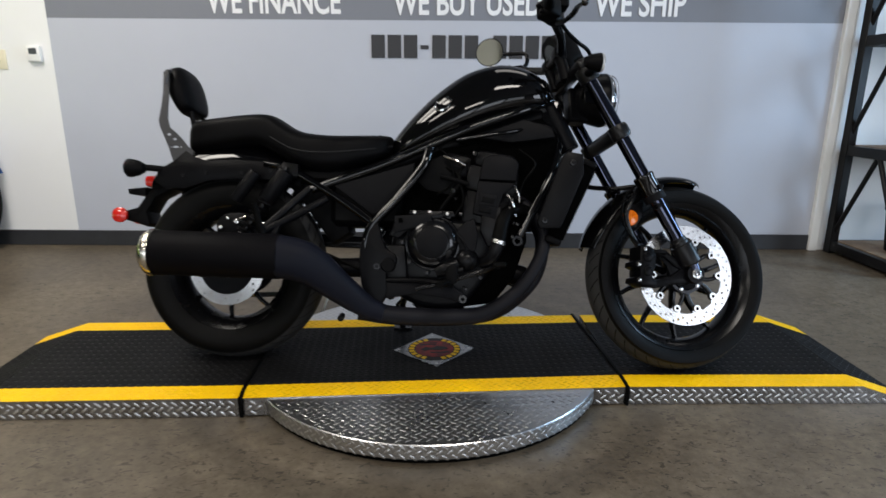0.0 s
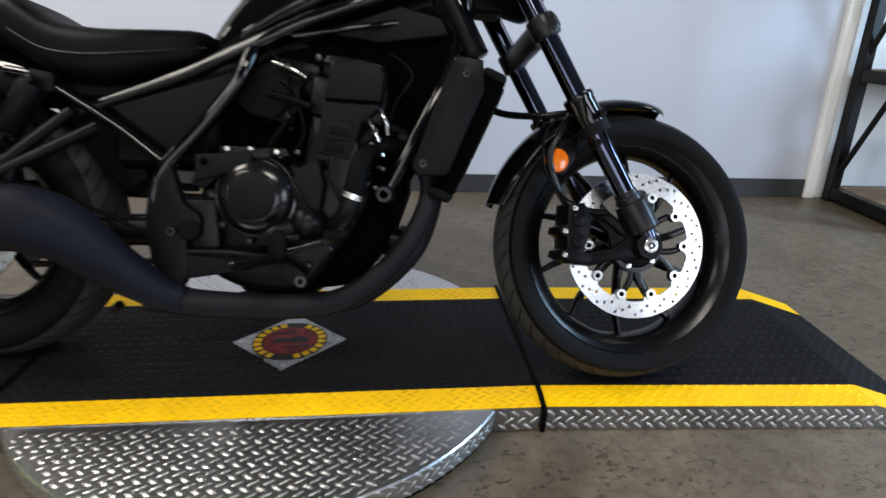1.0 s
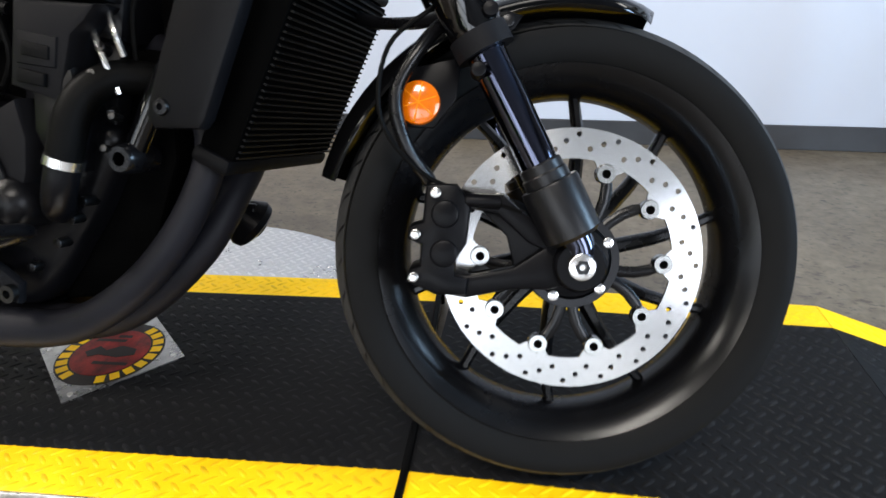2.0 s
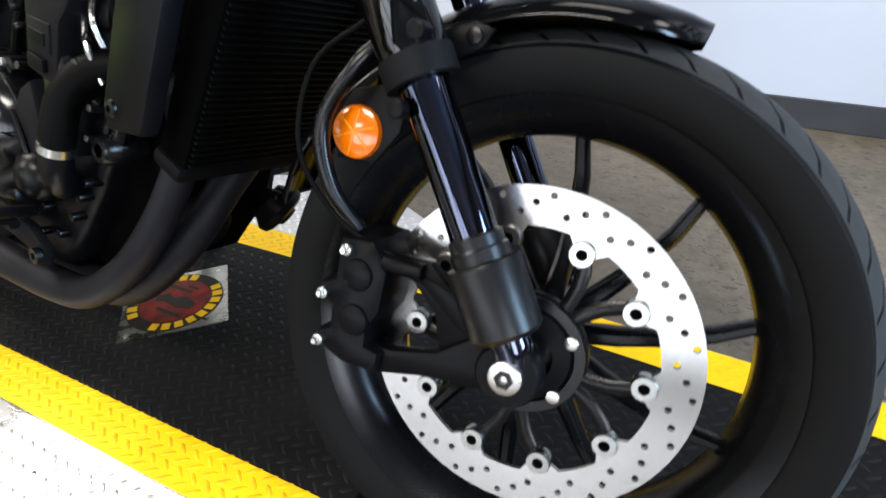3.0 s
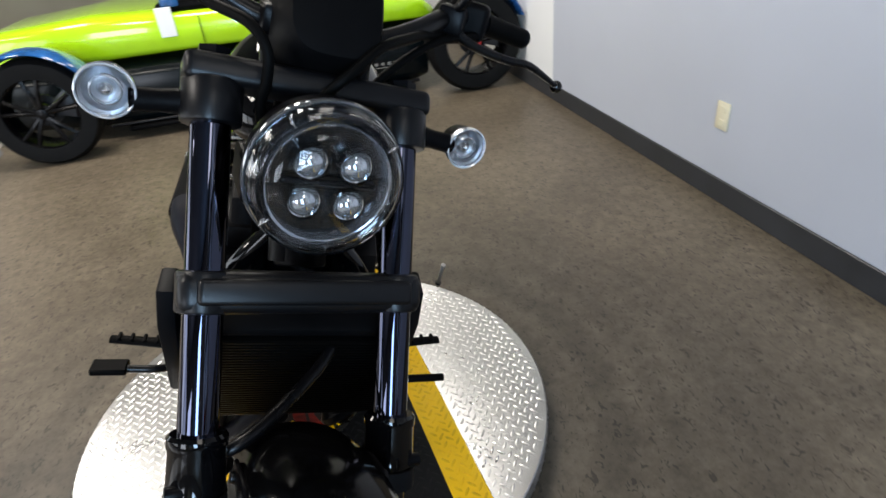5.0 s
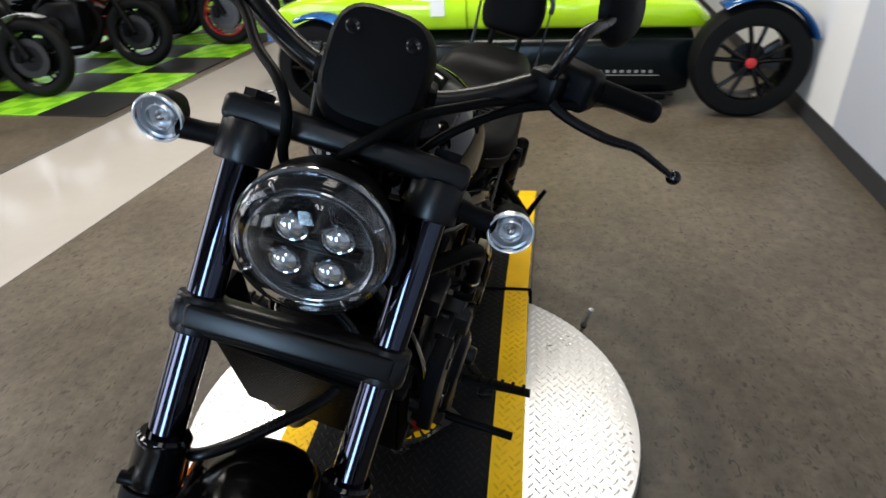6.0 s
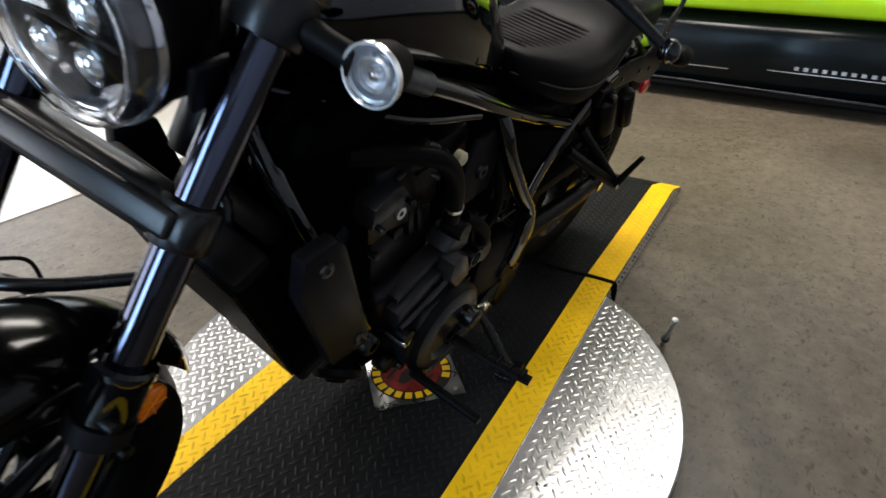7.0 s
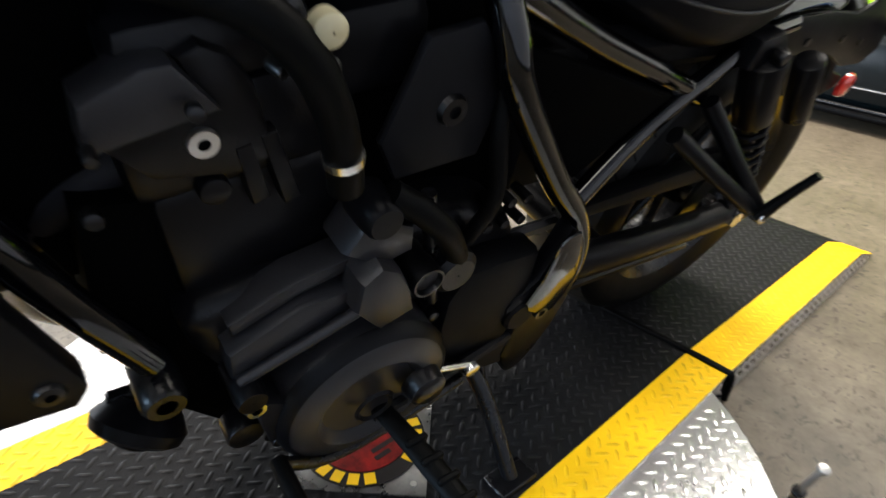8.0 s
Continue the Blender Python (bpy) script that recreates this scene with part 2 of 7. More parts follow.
M_BOBBIN = mat("bobbin_steel", (0.36, 0.36, 0.35), 0.26, 1.0)
M_REFLECTOR = mat("lamp_reflector", (0.82, 0.83, 0.85), 0.22, 0.7)
M_SIGNALDISH = mat("signal_dish", (0.5, 0.51, 0.54), 0.3, 0.8)
M_LABEL = mat("frame_label", (0.035, 0.035, 0.036), 0.4, vary=0.5, scale=90)
M_GREYDISC = mat("grey_disc", (0.045, 0.045, 0.045), 0.4, 1.0)
M_GLASSBALL = mat("projector_glass", (0.5, 0.51, 0.53), 0.05, 0.9)
M_RIM = mat("rim_black", (0.0022, 0.0022, 0.0026), 0.26, spec=0.24, vary=0.15, rvary=0.05)


def tyre_material():
    """Rubber with swept tread grooves as relief and darker colour, by the angle round the axle."""
    m = mat("tyre_rubber", (0.0022, 0.0022, 0.0022), 0.56, spec=0.1, vary=0.25, scale=14, rvary=0.08)
    nt = m.node_tree
    b = nt.nodes["Principled BSDF"]
    tc = nt.nodes.new("ShaderNodeTexCoord")
    sep = nt.nodes.new("ShaderNodeSeparateXYZ")
    nt.links.new(tc.outputs["Object"], sep.inputs[0])

    def math_node(op, a, c=None):
        n = nt.nodes.new("ShaderNodeMath")
        n.operation = op
        for k, v in enumerate((a, c)):
            if v is None:
                continue
            if isinstance(v, (int, float)):
                n.inputs[k].default_value = v
            else:
                nt.links.new(v, n.inputs[k])
        return n.outputs[0]

    ang = math_node("ARCTAN2", sep.outputs["Z"], sep.outputs["X"])
    ay = math_node("ABSOLUTE", sep.outputs["Y"])
    rad = math_node("SQRT", math_node("ADD", math_node("POWER", sep.outputs["Z"], 2), math_node("POWER", sep.outputs["X"], 2)))
    ph = math_node("ADD", math_node("MULTIPLY", ang, 42 / (2 * math.pi)), math_node("MULTIPLY", ay, 22.0))
    tri = math_node("ABSOLUTE", math_node("SUBTRACT", math_node("FRACT", ph), 0.5))
    groove = math_node("LESS_THAN", tri, 0.055)
    tread = math_node("GREATER_THAN", rad, 0.295)
    off = math_node("GREATER_THAN", ay, 0.012)
    g = math_node("MULTIPLY", math_node("MULTIPLY", groove, tread), off)
    bn = nt.nodes.new("ShaderNodeBump")
    bn.inputs["Strength"].default_value, bn.inputs["Distance"].default_value = 1.0, 0.003
    bn.invert = True
    nt.links.new(g, bn.inputs["Height"])
    nt.links.new(bn.outputs["Normal"], b.inputs["Normal"])
    old = b.inputs["Base Color"].links[0].from_socket
    # shade in the grooves, painted near-black on top of the relief
    mix = nt.nodes.new("ShaderNodeMix")
    mix.data_type = "RGBA"
    mix.inputs["B"].default_value = (0.0008, 0.0008, 0.0008, 1)
    nt.links.new(g, mix.inputs["Factor"])
    nt.links.new(old, mix.inputs["A"])
    # sheen of the tread's crown, painted as a lighter base colour
    crown_sheen = math_node("GREATER_THAN", rad, 0.293)
    mix2 = nt.nodes.new("ShaderNodeMix")
    mix2.data_type = "RGBA"
    mix2.inputs["B"].default_value = (0.027, 0.027, 0.027, 1)
    nt.links.new(crown_sheen, mix2.inputs["Factor"])
    nt.links.new(old, mix2.inputs["A"])
    nt.links.new(mix2.outputs["Result"], mix.inputs["A"])
    nt.links.new(mix.outputs["Result"], b.inputs["Base Color"])
    return m


M_TYRE = tyre_material()


def disc_material():
    """Brushed brake steel, ground in rings."""
    m = mat("brake_steel", (0.41, 0.405, 0.4), 0.26, 1.0)
    nt = m.node_tree
    b = nt.nodes["Principled BSDF"]
    tc = nt.nodes.new("ShaderNodeTexCoord")
    w = nt.nodes.new("ShaderNodeTexWave")
    w.wave_type, w.rings_direction = "RINGS", "Y"
    w.inputs["Scale"].default_value, w.inputs["Distortion"].default_value, w.inputs["Detail"].default_value = 90, 1.5, 3
    nt.links.new(tc.outputs["Object"], w.inputs["Vector"])
    bn = nt.nodes.new("ShaderNodeBump")
    bn.inputs["Strength"].default_value, bn.inputs["Distance"].default_value = 0.04, 0.0005
    nt.links.new(w.outputs["Fac"], bn.inputs["Height"])
    nt.links.new(bn.outputs["Normal"], b.inputs["Normal"])
    b.inputs["Anisotropic"].default_value = 0.85
    b.inputs["Anisotropic Rotation"].default_value = 0.25
    tg = nt.nodes.new("ShaderNodeTangent")
    tg.direction_type, tg.axis = "RADIAL", "Y"
    nt.links.new(tg.outputs["Tangent"], b.inputs["Tangent"])
    return m


M_DISC = disc_material()
# background vehicles
M_LIME = mat("lime_paint", (0.47, 0.8, 0.012), 0.16, coat=0.9, vary=0.04)
M_TEAL = mat("dark_teal_paint", (0.0022, 0.004, 0.0048), 0.22, spec=0.25, vary=0.1)
M_BLUEFILM = mat("blue_film", (0.02, 0.1, 0.3), 0.12, coat=0.8, vary=0.5, scale=10)
M_MATGREEN = mat("mat_green", (0.3, 0.7, 0.02), 0.45)
_nt = M_MATGREEN.node_tree
_ck = _nt.nodes.new("ShaderNodeTexChecker")
_ck.inputs["Scale"].default_value = 6.557
_ck.inputs["Color1"].default_value, _ck.inputs["Color2"].default_value = (0.34, 0.78, 0.03, 1), (0.2, 0.56, 0.015, 1)
_nt.links.new(_nt.nodes["Texture Coordinate"].outputs["Object"], _ck.inputs["Vector"])
_nt.links.new(_ck.outputs["Color"], _nt.nodes["Principled BSDF"].inputs["Base Color"])
M_MATBLACK = mat("mat_black", (0.012, 0.012, 0.012), 0.45, vary=0.2, scale=20)
M_GREENPAINT = mat("green_paint", (0.02, 0.35, 0.04), 0.2, coat=0.8)
M_REDPAINT = mat("red_paint", (0.35, 0.02, 0.02), 0.2, coat=0.8)
M_WHITEPAINT = mat("white_paint", (0.75, 0.75, 0.75), 0.25, coat=0.5)
M_TRIMDARK = mat("edging_dark", (0.1, 0.095, 0.09), 0.4)
M_DECALGREY = mat("decal_grey", (0.12, 0.12, 0.125), 0.35, vary=0.1)
M_TYRE2 = mat("tyre_plain", (0.004, 0.004, 0.004), 0.6, spec=0.15, vary=0.2, scale=20)
M_REDCAP = mat("red_cap", (0.6, 0.03, 0.03), 0.3)
# ---- builders ----


def finish(name, bm, material, parent=None, label="", smooth=0.0):
    me = bpy.data.meshes.new(name)
    bmesh.ops.recalc_face_normals(bm, faces=bm.faces)
    if smooth:
        for fc in bm.faces:
            fc.smooth = True
        for e in bm.edges:
            if len(e.link_faces) == 2 and e.calc_face_angle(0) > radians(smooth):
                e.smooth = False
    bm.to_mesh(me)
    bm.free()
    if material:
        me.materials.append(material)
    ob = new(name, me)
    if parent:
        ob.parent = parent
    if label:
        ob["label"] = label
    return ob


def part(name, bm, material, parent, label="", smooth=40.0):
    return finish(name, bm, material, parent, label, smooth)


def box(x0, x1, y0, y1, z0, z1, bevel=0.0, seg=1, bm=None):
    own = bmesh.new()
    bmesh.ops.create_cube(own, size=1)
    bmesh.ops.scale(own, vec=(x1 - x0, y1 - y0, z1 - z0), verts=own.verts)
    bmesh.ops.translate(own, vec=((x0 + x1) / 2, (y0 + y1) / 2, (z0 + z1) / 2), verts=own.verts)
    if bevel:
        bmesh.ops.bevel(own, geom=own.edges[:], offset=bevel, segments=seg, profile=0.5, affect="EDGES")
    return merge(bm, own)


def merge(bm, own):
    if bm is None:
        return own
    me = bpy.data.meshes.new("tmp")
    own.to_mesh(me)
    own.free()
    bm.from_mesh(me)
    bpy.data.meshes.remove(me)
    return bm


def cyl(p0, p1, r0, r1=None, seg=20, bevel=0.0, bm=None, caps=True):
    p0, p1 = Vector(p0), Vector(p1)
    own = bmesh.new()
    bmesh.ops.create_cone(own, cap_ends=caps, segments=seg, radius1=r0, radius2=r0 if r1 is None else r1, depth=(p1 - p0).length)
    if bevel:
        rims = [e for e in own.edges if abs(e.verts[0].co.z - e.verts[1].co.z) < 1e-6]
        bmesh.ops.bevel(own, geom=rims, offset=bevel, segments=2, profile=0.5, affect="EDGES")
    q = (p1 - p0).to_track_quat("Z", "Y").to_matrix().to_4x4()
    bmesh.ops.transform(own, matrix=Matrix.Translation((p0 + p1) / 2) @ q, verts=own.verts)
    return merge(bm, own)


def smooth_line(pts, n=6):
    """Catmull-Rom through the points."""
    pts = [Vector(p) for p in pts]
    ext = [2 * pts[0] - pts[1]] + pts + [2 * pts[-1] - pts[-2]]
    out = []
    for i in range(1, len(ext) - 2):
        a, b, c, d = ext[i - 1 : i + 3]
        for k in range(n):
            t = k / n
            out.append(0.5 * (2 * b + (c - a) * t + (2 * a - 5 * b + 4 * c - d) * t * t + (3 * b - a - 3 * c + d) * t**3))
    return out + [pts[-1]]


def tube(pts, r, seg=10, n=6, bm=None, closed=False, flat=1.0):
    """A round bar along a smooth line. r: one radius or one for each given point."""
    count = len(pts)
    line = smooth_line(pts, n) if n > 1 else [Vector(p) for p in pts]
    rs = r if isinstance(r, (list, tuple)) else [r] * count
    own = bmesh.new()
    rings = []
    up = Vector((0, 0, 1))
    tang0 = (line[1] - line[0]).normalized()
    side = tang0.cross(up if abs(tang0.z) < 0.9 else Vector((0, 1, 0))).normalized()
    for i, p in enumerate(line):
        tang = (line[min(i + 1, len(line) - 1)] - line[max(i - 1, 0)]).normalized()
        side = (side - tang * side.dot(tang)).normalized()
        other = tang.cross(side)
        u = i / (len(line) - 1) * (count - 1)
        k = min(int(u), count - 2)
        rad = rs[k] + (rs[k + 1] - rs[k]) * (u - k)
        rings.append([own.verts.new(p + (side * math.cos(a) + other * math.sin(a) * flat) * rad) for a in (2 * math.pi * j / seg for j in range(seg))])
    for a, b in zip(rings, rings[1:]):
        for j in range(seg):
            own.faces.new((a[j], a[(j + 1) % seg], b[(j + 1) % seg], b[j]))
    own.faces.new(rings[0])
    own.faces.new(rings[-1][::-1])
    return merge(bm, own)


def turned(profile, seg=48, axis="Y", centre=(0, 0, 0), bm=None, closed=False):
    """A lathe: profile of (radius, along) pairs turned about the axis through centre."""
    own = bmesh.new()
    rings = []
    for rad, along in profile:
        ring = []
        for j in range(seg):
            a = 2 * math.pi * j / seg
            c, s = rad * math.cos(a), rad * math.sin(a)
            v = {"Y": (c, along, s), "Z": (c, s, along), "X": (along, c, s)}[axis]
            ring.append(own.verts.new(Vector(v) + Vector(centre)))
        rings.append(ring)
    pairs = list(zip(rings, rings[1:])) + ([(rings[-1], rings[0])] if closed else [])
    for a, b in pairs:
        for j in range(seg):
            own.faces.new((a[j], a[(j + 1) % seg], b[(j + 1) % seg], b[j]))
    bmesh.ops.remove_doubles(own, verts=own.verts, dist=1e-6)
    return merge(bm, own)


def plate(outline, y0, y1, bevel=0.0, bm=None, seg=2, plane="XZ", smoothed=0):
    """A flat piece: an outline in a plane, given thickness along the third axis."""
    if smoothed:
        pts = [(p[0], p[1], 0) for p in outline]
        ring = smooth_line([*pts, pts[0]], smoothed)[:-1]
        outline = [(p.x, p.y) for p in ring]
    own = bmesh.new()
    put = {"XZ": lambda a, b, c: (a, c, b), "XY": lambda a, b, c: (a, b, c), "YZ": lambda a, b, c: (c, a, b)}[plane]
    lo = [own.verts.new(put(a, b, y0)) for a, b in outline]
    hi = [own.verts.new(put(a, b, y1)) for a, b in outline]
    n = len(lo)
    own.faces.new(lo)
    own.faces.new(hi[::-1])
    for i in range(n):
        own.faces.new((lo[i], hi[i], hi[(i + 1) % n], lo[(i + 1) % n]))
    bmesh.ops.recalc_face_normals(own, faces=own.faces)
    if bevel:
        rim = [e for e in own.edges if (e.verts[0] in lo and e.verts[1] in lo) or (e.verts[0] in hi and e.verts[1] in hi)]
        bmesh.ops.bevel(own, geom=rim, offset=bevel, segments=seg, profile=0.5, affect="EDGES")
    return merge(bm, own)


def loft(rings, bm=None, caps=True):
    own = bmesh.new()
    vr = [[own.verts.new(p) for p in ring] for ring in rings]
    for a, b in zip(vr, vr[1:]):
        n = len(a)
        for j in range(n):
            own.faces.new((a[j], a[(j + 1) % n], b[(j + 1) % n], b[j]))
    if caps:
        own.faces.new(vr[0])
        own.faces.new(vr[-1][::-1])
    bmesh.ops.recalc_face_normals(own, faces=own.faces)
    return merge(bm, own)


def thing(name, label, category, group="", kind="", m=None):
    ob = tagged(new(name), label, category, group, kind)
    ob.empty_display_size = 0.1
    if m is not None:
        ob.matrix_world = m
    return ob
# ---- the showroom ----


def letters(name, text, x, z, height, material, parent, width=None):
    """Raised sign letters on the north wall."""
    cu = bpy.data.curves.new(name, "FONT")
    cu.body, cu.size, cu.extrude, cu.offset = text, 1.0, 0.002, 0.022
    ob = new("tmp", cu)
    bpy.context.view_layer.update()
    me = bpy.data.meshes.new_from_object(ob.evaluated_get(bpy.context.evaluated_depsgraph_get()))
    bpy.data.objects.remove(ob)
    xs = [v.co.x for v in me.vertices]
    ys = [v.co.y for v in me.vertices]
    sx, sz = width / (max(xs) - min(xs)), height / (max(ys) - 0.0)
    x0 = min(xs)
    for v in me.vertices:
        v.co = (x + (v.co.x - x0) * sx, WALL_Y - 0.004 - v.co.z, z + v.co.y * sz)
    me.materials.append(material)
    ob = new(name, me)
    ob.parent = parent
    return ob


R_X0, R_X1, R_Y0, CEIL = -10.0, 4.6, -8.0, 3.1
floor_ob = tagged(finish("floor", box(R_X0, R_X1, R_Y0, WALL_Y, FLOOR - 0.1, FLOOR), M_FLOOR), "scuffed grey-brown speckled vinyl showroom floor", "floor", kind="structure")
wall_n = tagged(finish("wall_north", box(-2.38, 2.346, WALL_Y, WALL_Y + 0.15, FLOOR, 1.327), M_WALL), "pale grey painted wall behind the turntable", "wall", kind="structure")
tagged(finish("wall_band", box(-2.38, 2.346, WALL_Y - 0.001, WALL_Y + 0.15, 1.327, CEIL), M_BAND), "darker grey painted band along the wall top", "wall", kind="structure")
tagged(finish("wall_north_white", box(R_X0, -2.38, WALL_Y, WALL_Y + 0.15, FLOOR, CEIL), M_WHITE), "white painted wall beside the grey section", "wall", kind="structure")
tagged(finish("wall_north_east", box(2.39, R_X1, WALL_Y, WALL_Y + 0.15, FLOOR, CEIL), M_WHITE), "off-white wall behind the black rack", "wall", kind="structure")
tagged(finish("trim", box(2.34, 2.395, WALL_Y - 0.03, WALL_Y + 0.15, FLOOR, CEIL, 0.004), M_TRIM), "white corner trim at the end of the wall", "trim", kind="structure")
bm = box(R_X1, R_X1 + 0.15, R_Y0, WALL_Y, FLOOR, 0.5)
box(R_X1, R_X1 + 0.15, R_Y0, WALL_Y, 2.5, CEIL, bm=bm)
for y0, y1 in ((R_Y0, -5.1), (-2.7, -1.8), (0.5, WALL_Y)):
    box(R_X1, R_X1 + 0.15, y0, y1, 0.5, 2.5, bm=bm)
tagged(finish("wall_east", bm, M_FARWALL), "grey painted end wall with daylight windows", "wall", kind="structure")
tagged(finish("wall_west", box(R_X0 - 0.15, R_X0, R_Y0, WALL_Y, FLOOR, CEIL), M_CREAMWALL), "cream painted far wall of the showroom", "wall", kind="structure")
tagged(finish("ceiling", box(R_X0, R_X1, R_Y0, WALL_Y + 0.15, CEIL, CEIL + 0.1), M_CEIL), "dark grey open showroom ceiling", "ceiling", kind="structure")
bm = box(R_X0, R_X1, R_Y0 - 0.15, R_Y0, FLOOR, 0.5)
box(R_X0, R_X1, R_Y0 - 0.15, R_Y0, 2.6, CEIL, bm=bm)
for i in range(7):
    wx = R_X0 + i * 2.42
    box(wx - 0.1, wx + 0.1, R_Y0 - 0.15, R_Y0, 0.5, 2.6, bm=bm)
tagged(finish("wall_south", bm, M_FARWALL), "grey shopfront wall with wide daylight windows", "wall", kind="structure")
bm = box(-10, 2.34, WALL_Y - 0.012, WALL_Y - 0.0005, FLOOR, 0.04, 0.003)
tagged(finish("baseboard", bm, M_BASE), "dark charcoal vinyl baseboard along the wall", "baseboard", kind="structure")

sign = tagged(new("wall_lettering"), "white block lettering on the grey wall band", "sign")
letters("word", "WE FINANCE", -1.425, 1.363, 0.14, M_SIGNWHITE, sign, 0.787)
letters("word", "WE BUY USED", -0.331, 1.361, 0.14, M_SIGNWHITE, sign, 0.876)
letters("word", "WE SHIP", 0.856, 1.361, 0.14, M_SIGNWHITE, sign, 0.539)
bars = tagged(new("phone_number_bars"), "row of black lettering bars on the grey wall", "sign")
bx = -0.47
for k in range(12):
    if k in (3, 7):
        part("bar", box(bx + 0.01, bx + 0.06, WALL_Y - 0.005, WALL_Y - 0.001, 1.164, 1.187), M_SIGNBLACK, bars)
        bx += 0.073
    else:
        part("bar", box(bx + 0.008, bx + 0.089, WALL_Y - 0.005, WALL_Y - 0.001, 1.113, 1.245), M_SIGNBLACK, bars)
        bx += 0.097

outlet = thing("wall_outlet", "cream plastic wall outlet plate on the grey wall", "outlet")
part("cover_plate", box(-0.816, -0.744, WALL_Y - 0.008, WALL_Y, 0.24, 0.352, 0.003, 2), M_CREAM, outlet)
for oz in (0.27, 0.323):
    part("socket", box(-0.796, -0.764, WALL_Y - 0.0105, WALL_Y - 0.007, oz - 0.013, oz + 0.013, 0.002), M_CREAM, outlet)
stat = thing("thermostat", "small white thermostat with a dark display on the wall", "thermostat")
part("case", box(-2.517, -2.435, WALL_Y - 0.03, WALL_Y, 1.077, 1.168, 0.006, 2), M_TRIM, stat)
part("display", box(-2.502, -2.455, WALL_Y - 0.0325, WALL_Y - 0.029, 1.12, 1.154, 0.001), M_SCREEN, stat)
sw = thing("light_switch", "cream plastic light switch on the white wall", "switch")
part("cover_plate", box(-2.732, -2.657, WALL_Y - 0.008, WALL_Y, 1.032, 1.145, 0.003, 2), M_CREAM, sw)
part("toggle", box(-2.7, -2.69, WALL_Y - 0.02, WALL_Y - 0.007, 1.08, 1.1, 0.002), M_CREAM, sw)

# ceiling light panels
for lx, ly in LAMPS:
    lamp = thing("ceiling_light", "long white fluorescent ceiling light fixture", "ceiling light", "ceiling lights", m=Matrix.Translation((lx, ly, CEIL)))
    part("housing", box(-0.64, 0.64, -0.34, 0.34, -0.05, 0.0, 0.006), M_TRIM, lamp)

# shopfront glazing
for i in range(6):
    wx = R_X0 + i * 2.42 + 0.1
    win = tagged(new(f"window_{i + 1}"), "wide shopfront window with daylight outside", "window", kind="structure")
    part("window_frame", box(wx, wx + 2.22, R_Y0 - 0.1, R_Y0 - 0.05, 0.5, 0.56), M_ALU, win)
    part("pane", box(wx, wx + 2.22, R_Y0 - 0.085, R_Y0 - 0.075, 0.56, 2.6), M_GLASS, win).visible_shadow = False

for i, (wy0, wy1) in enumerate(((-5.1, -2.7), (-1.8, 0.5))):
    win = tagged(new(f"window_{i + 7}"), "tall end window with blue daylight outside", "window", kind="structure")
    part("window_frame", box(R_X1 + 0.05, R_X1 + 0.1, wy0, wy1, 0.5, 0.55), M_ALU, win)
    part("pane", box(R_X1 + 0.07, R_X1 + 0.08, wy0, wy1, 0.55, 2.5), M_GLASS, win).visible_shadow = False

# black storage rack against the east end of the wall
rack = thing("storage_rack", "black steel storage rack with wooden shelf boards", "rack")
RX0, RX1, RY0, RY1 = 2.45, 3.35, 1.14, 1.7
for px in (RX0, RX1):
    for py in (RY0, RY1):
        part("post", box(px - 0.025, px + 0.025, py - 0.03, py + 0.03, FLOOR, 2.1, 0.003), M_RACK, rack)
for pz in (0.02, 0.62, 1.25, 1.85):
    part("beam", box(RX0, RX1, RY0 - 0.02, RY0 + 0.02, pz - 0.06, pz, 0.003), M_RACK, rack)
    part("beam", box(RX0, RX1, RY1 - 0.02, RY1 + 0.02, pz - 0.06, pz, 0.003), M_RACK, rack)
    part("end_beam", box(RX0 - 0.02, RX0 + 0.02, RY0, RY1, pz - 0.06, pz, 0.003), M_RACK, rack)
    part("shelf_board", box(RX0 + 0.02, RX1 - 0.02, RY0 + 0.02, RY1 - 0.02, pz - 0.02, pz + 0.004), M_WOOD, rack)
for z0, z1 in ((0.05, 0.58), (0.66, 1.2), (1.28, 1.8)):
    part("brace", cyl((RX0, RY0, z0), (RX0, (RY0 + RY1) / 2, z1), 0.014, seg=10), M_RACK, rack)
    part("brace", cyl((RX0, RY1, z0), (RX0, (RY0 + RY1) / 2, z1), 0.014, seg=10), M_RACK, rack)
bucket = thing("bucket", "black plastic bucket on the lowest rack shelf", "bucket")
part("body", turned([(0.001, 0.03), (0.11, 0.03), (0.135, 0.27), (0.142, 0.27), (0.142, 0.29), (0.13, 0.29), (0.105, 0.04), (0.001, 0.04)], 32, "Z", (2.7, 1.4, -0.005)), M_PLASTIC, bucket)
rbox = thing("red_carton", "small red carton on the rack shelf", "box")
part("carton", box(2.6, 2.77, 1.25, 1.5, 0.625, 0.72, 0.003), M_RED, rbox)
part("lid", box(2.597, 2.773, 1.247, 1.503, 0.72, 0.735, 0.002), M_RED, rbox)

# a dropped bolt peg beside the turntable
peg = thing("floor_bolt", "small steel lock pin leaning beside the turntable edge", "bolt", m=Matrix.Translation((-0.566, 0.487, FLOOR)) @ Vector((0.039, 0.024, 0.115)).to_track_quat("Z", "Y").to_matrix().to_4x4())
part("shank", cyl((0, 0, 0), (0, 0, 0.118), 0.0055, bevel=0.001), M_STEELROUGH, peg)
part("head", cyl((0, 0, 0.118), (0, 0, 0.129), 0.0085, seg=12, bevel=0.002), M_STEELROUGH, peg)
part("washer", cyl((0, 0, 0.03), (0, 0, 0.034), 0.011), M_DARKMETAL, peg)
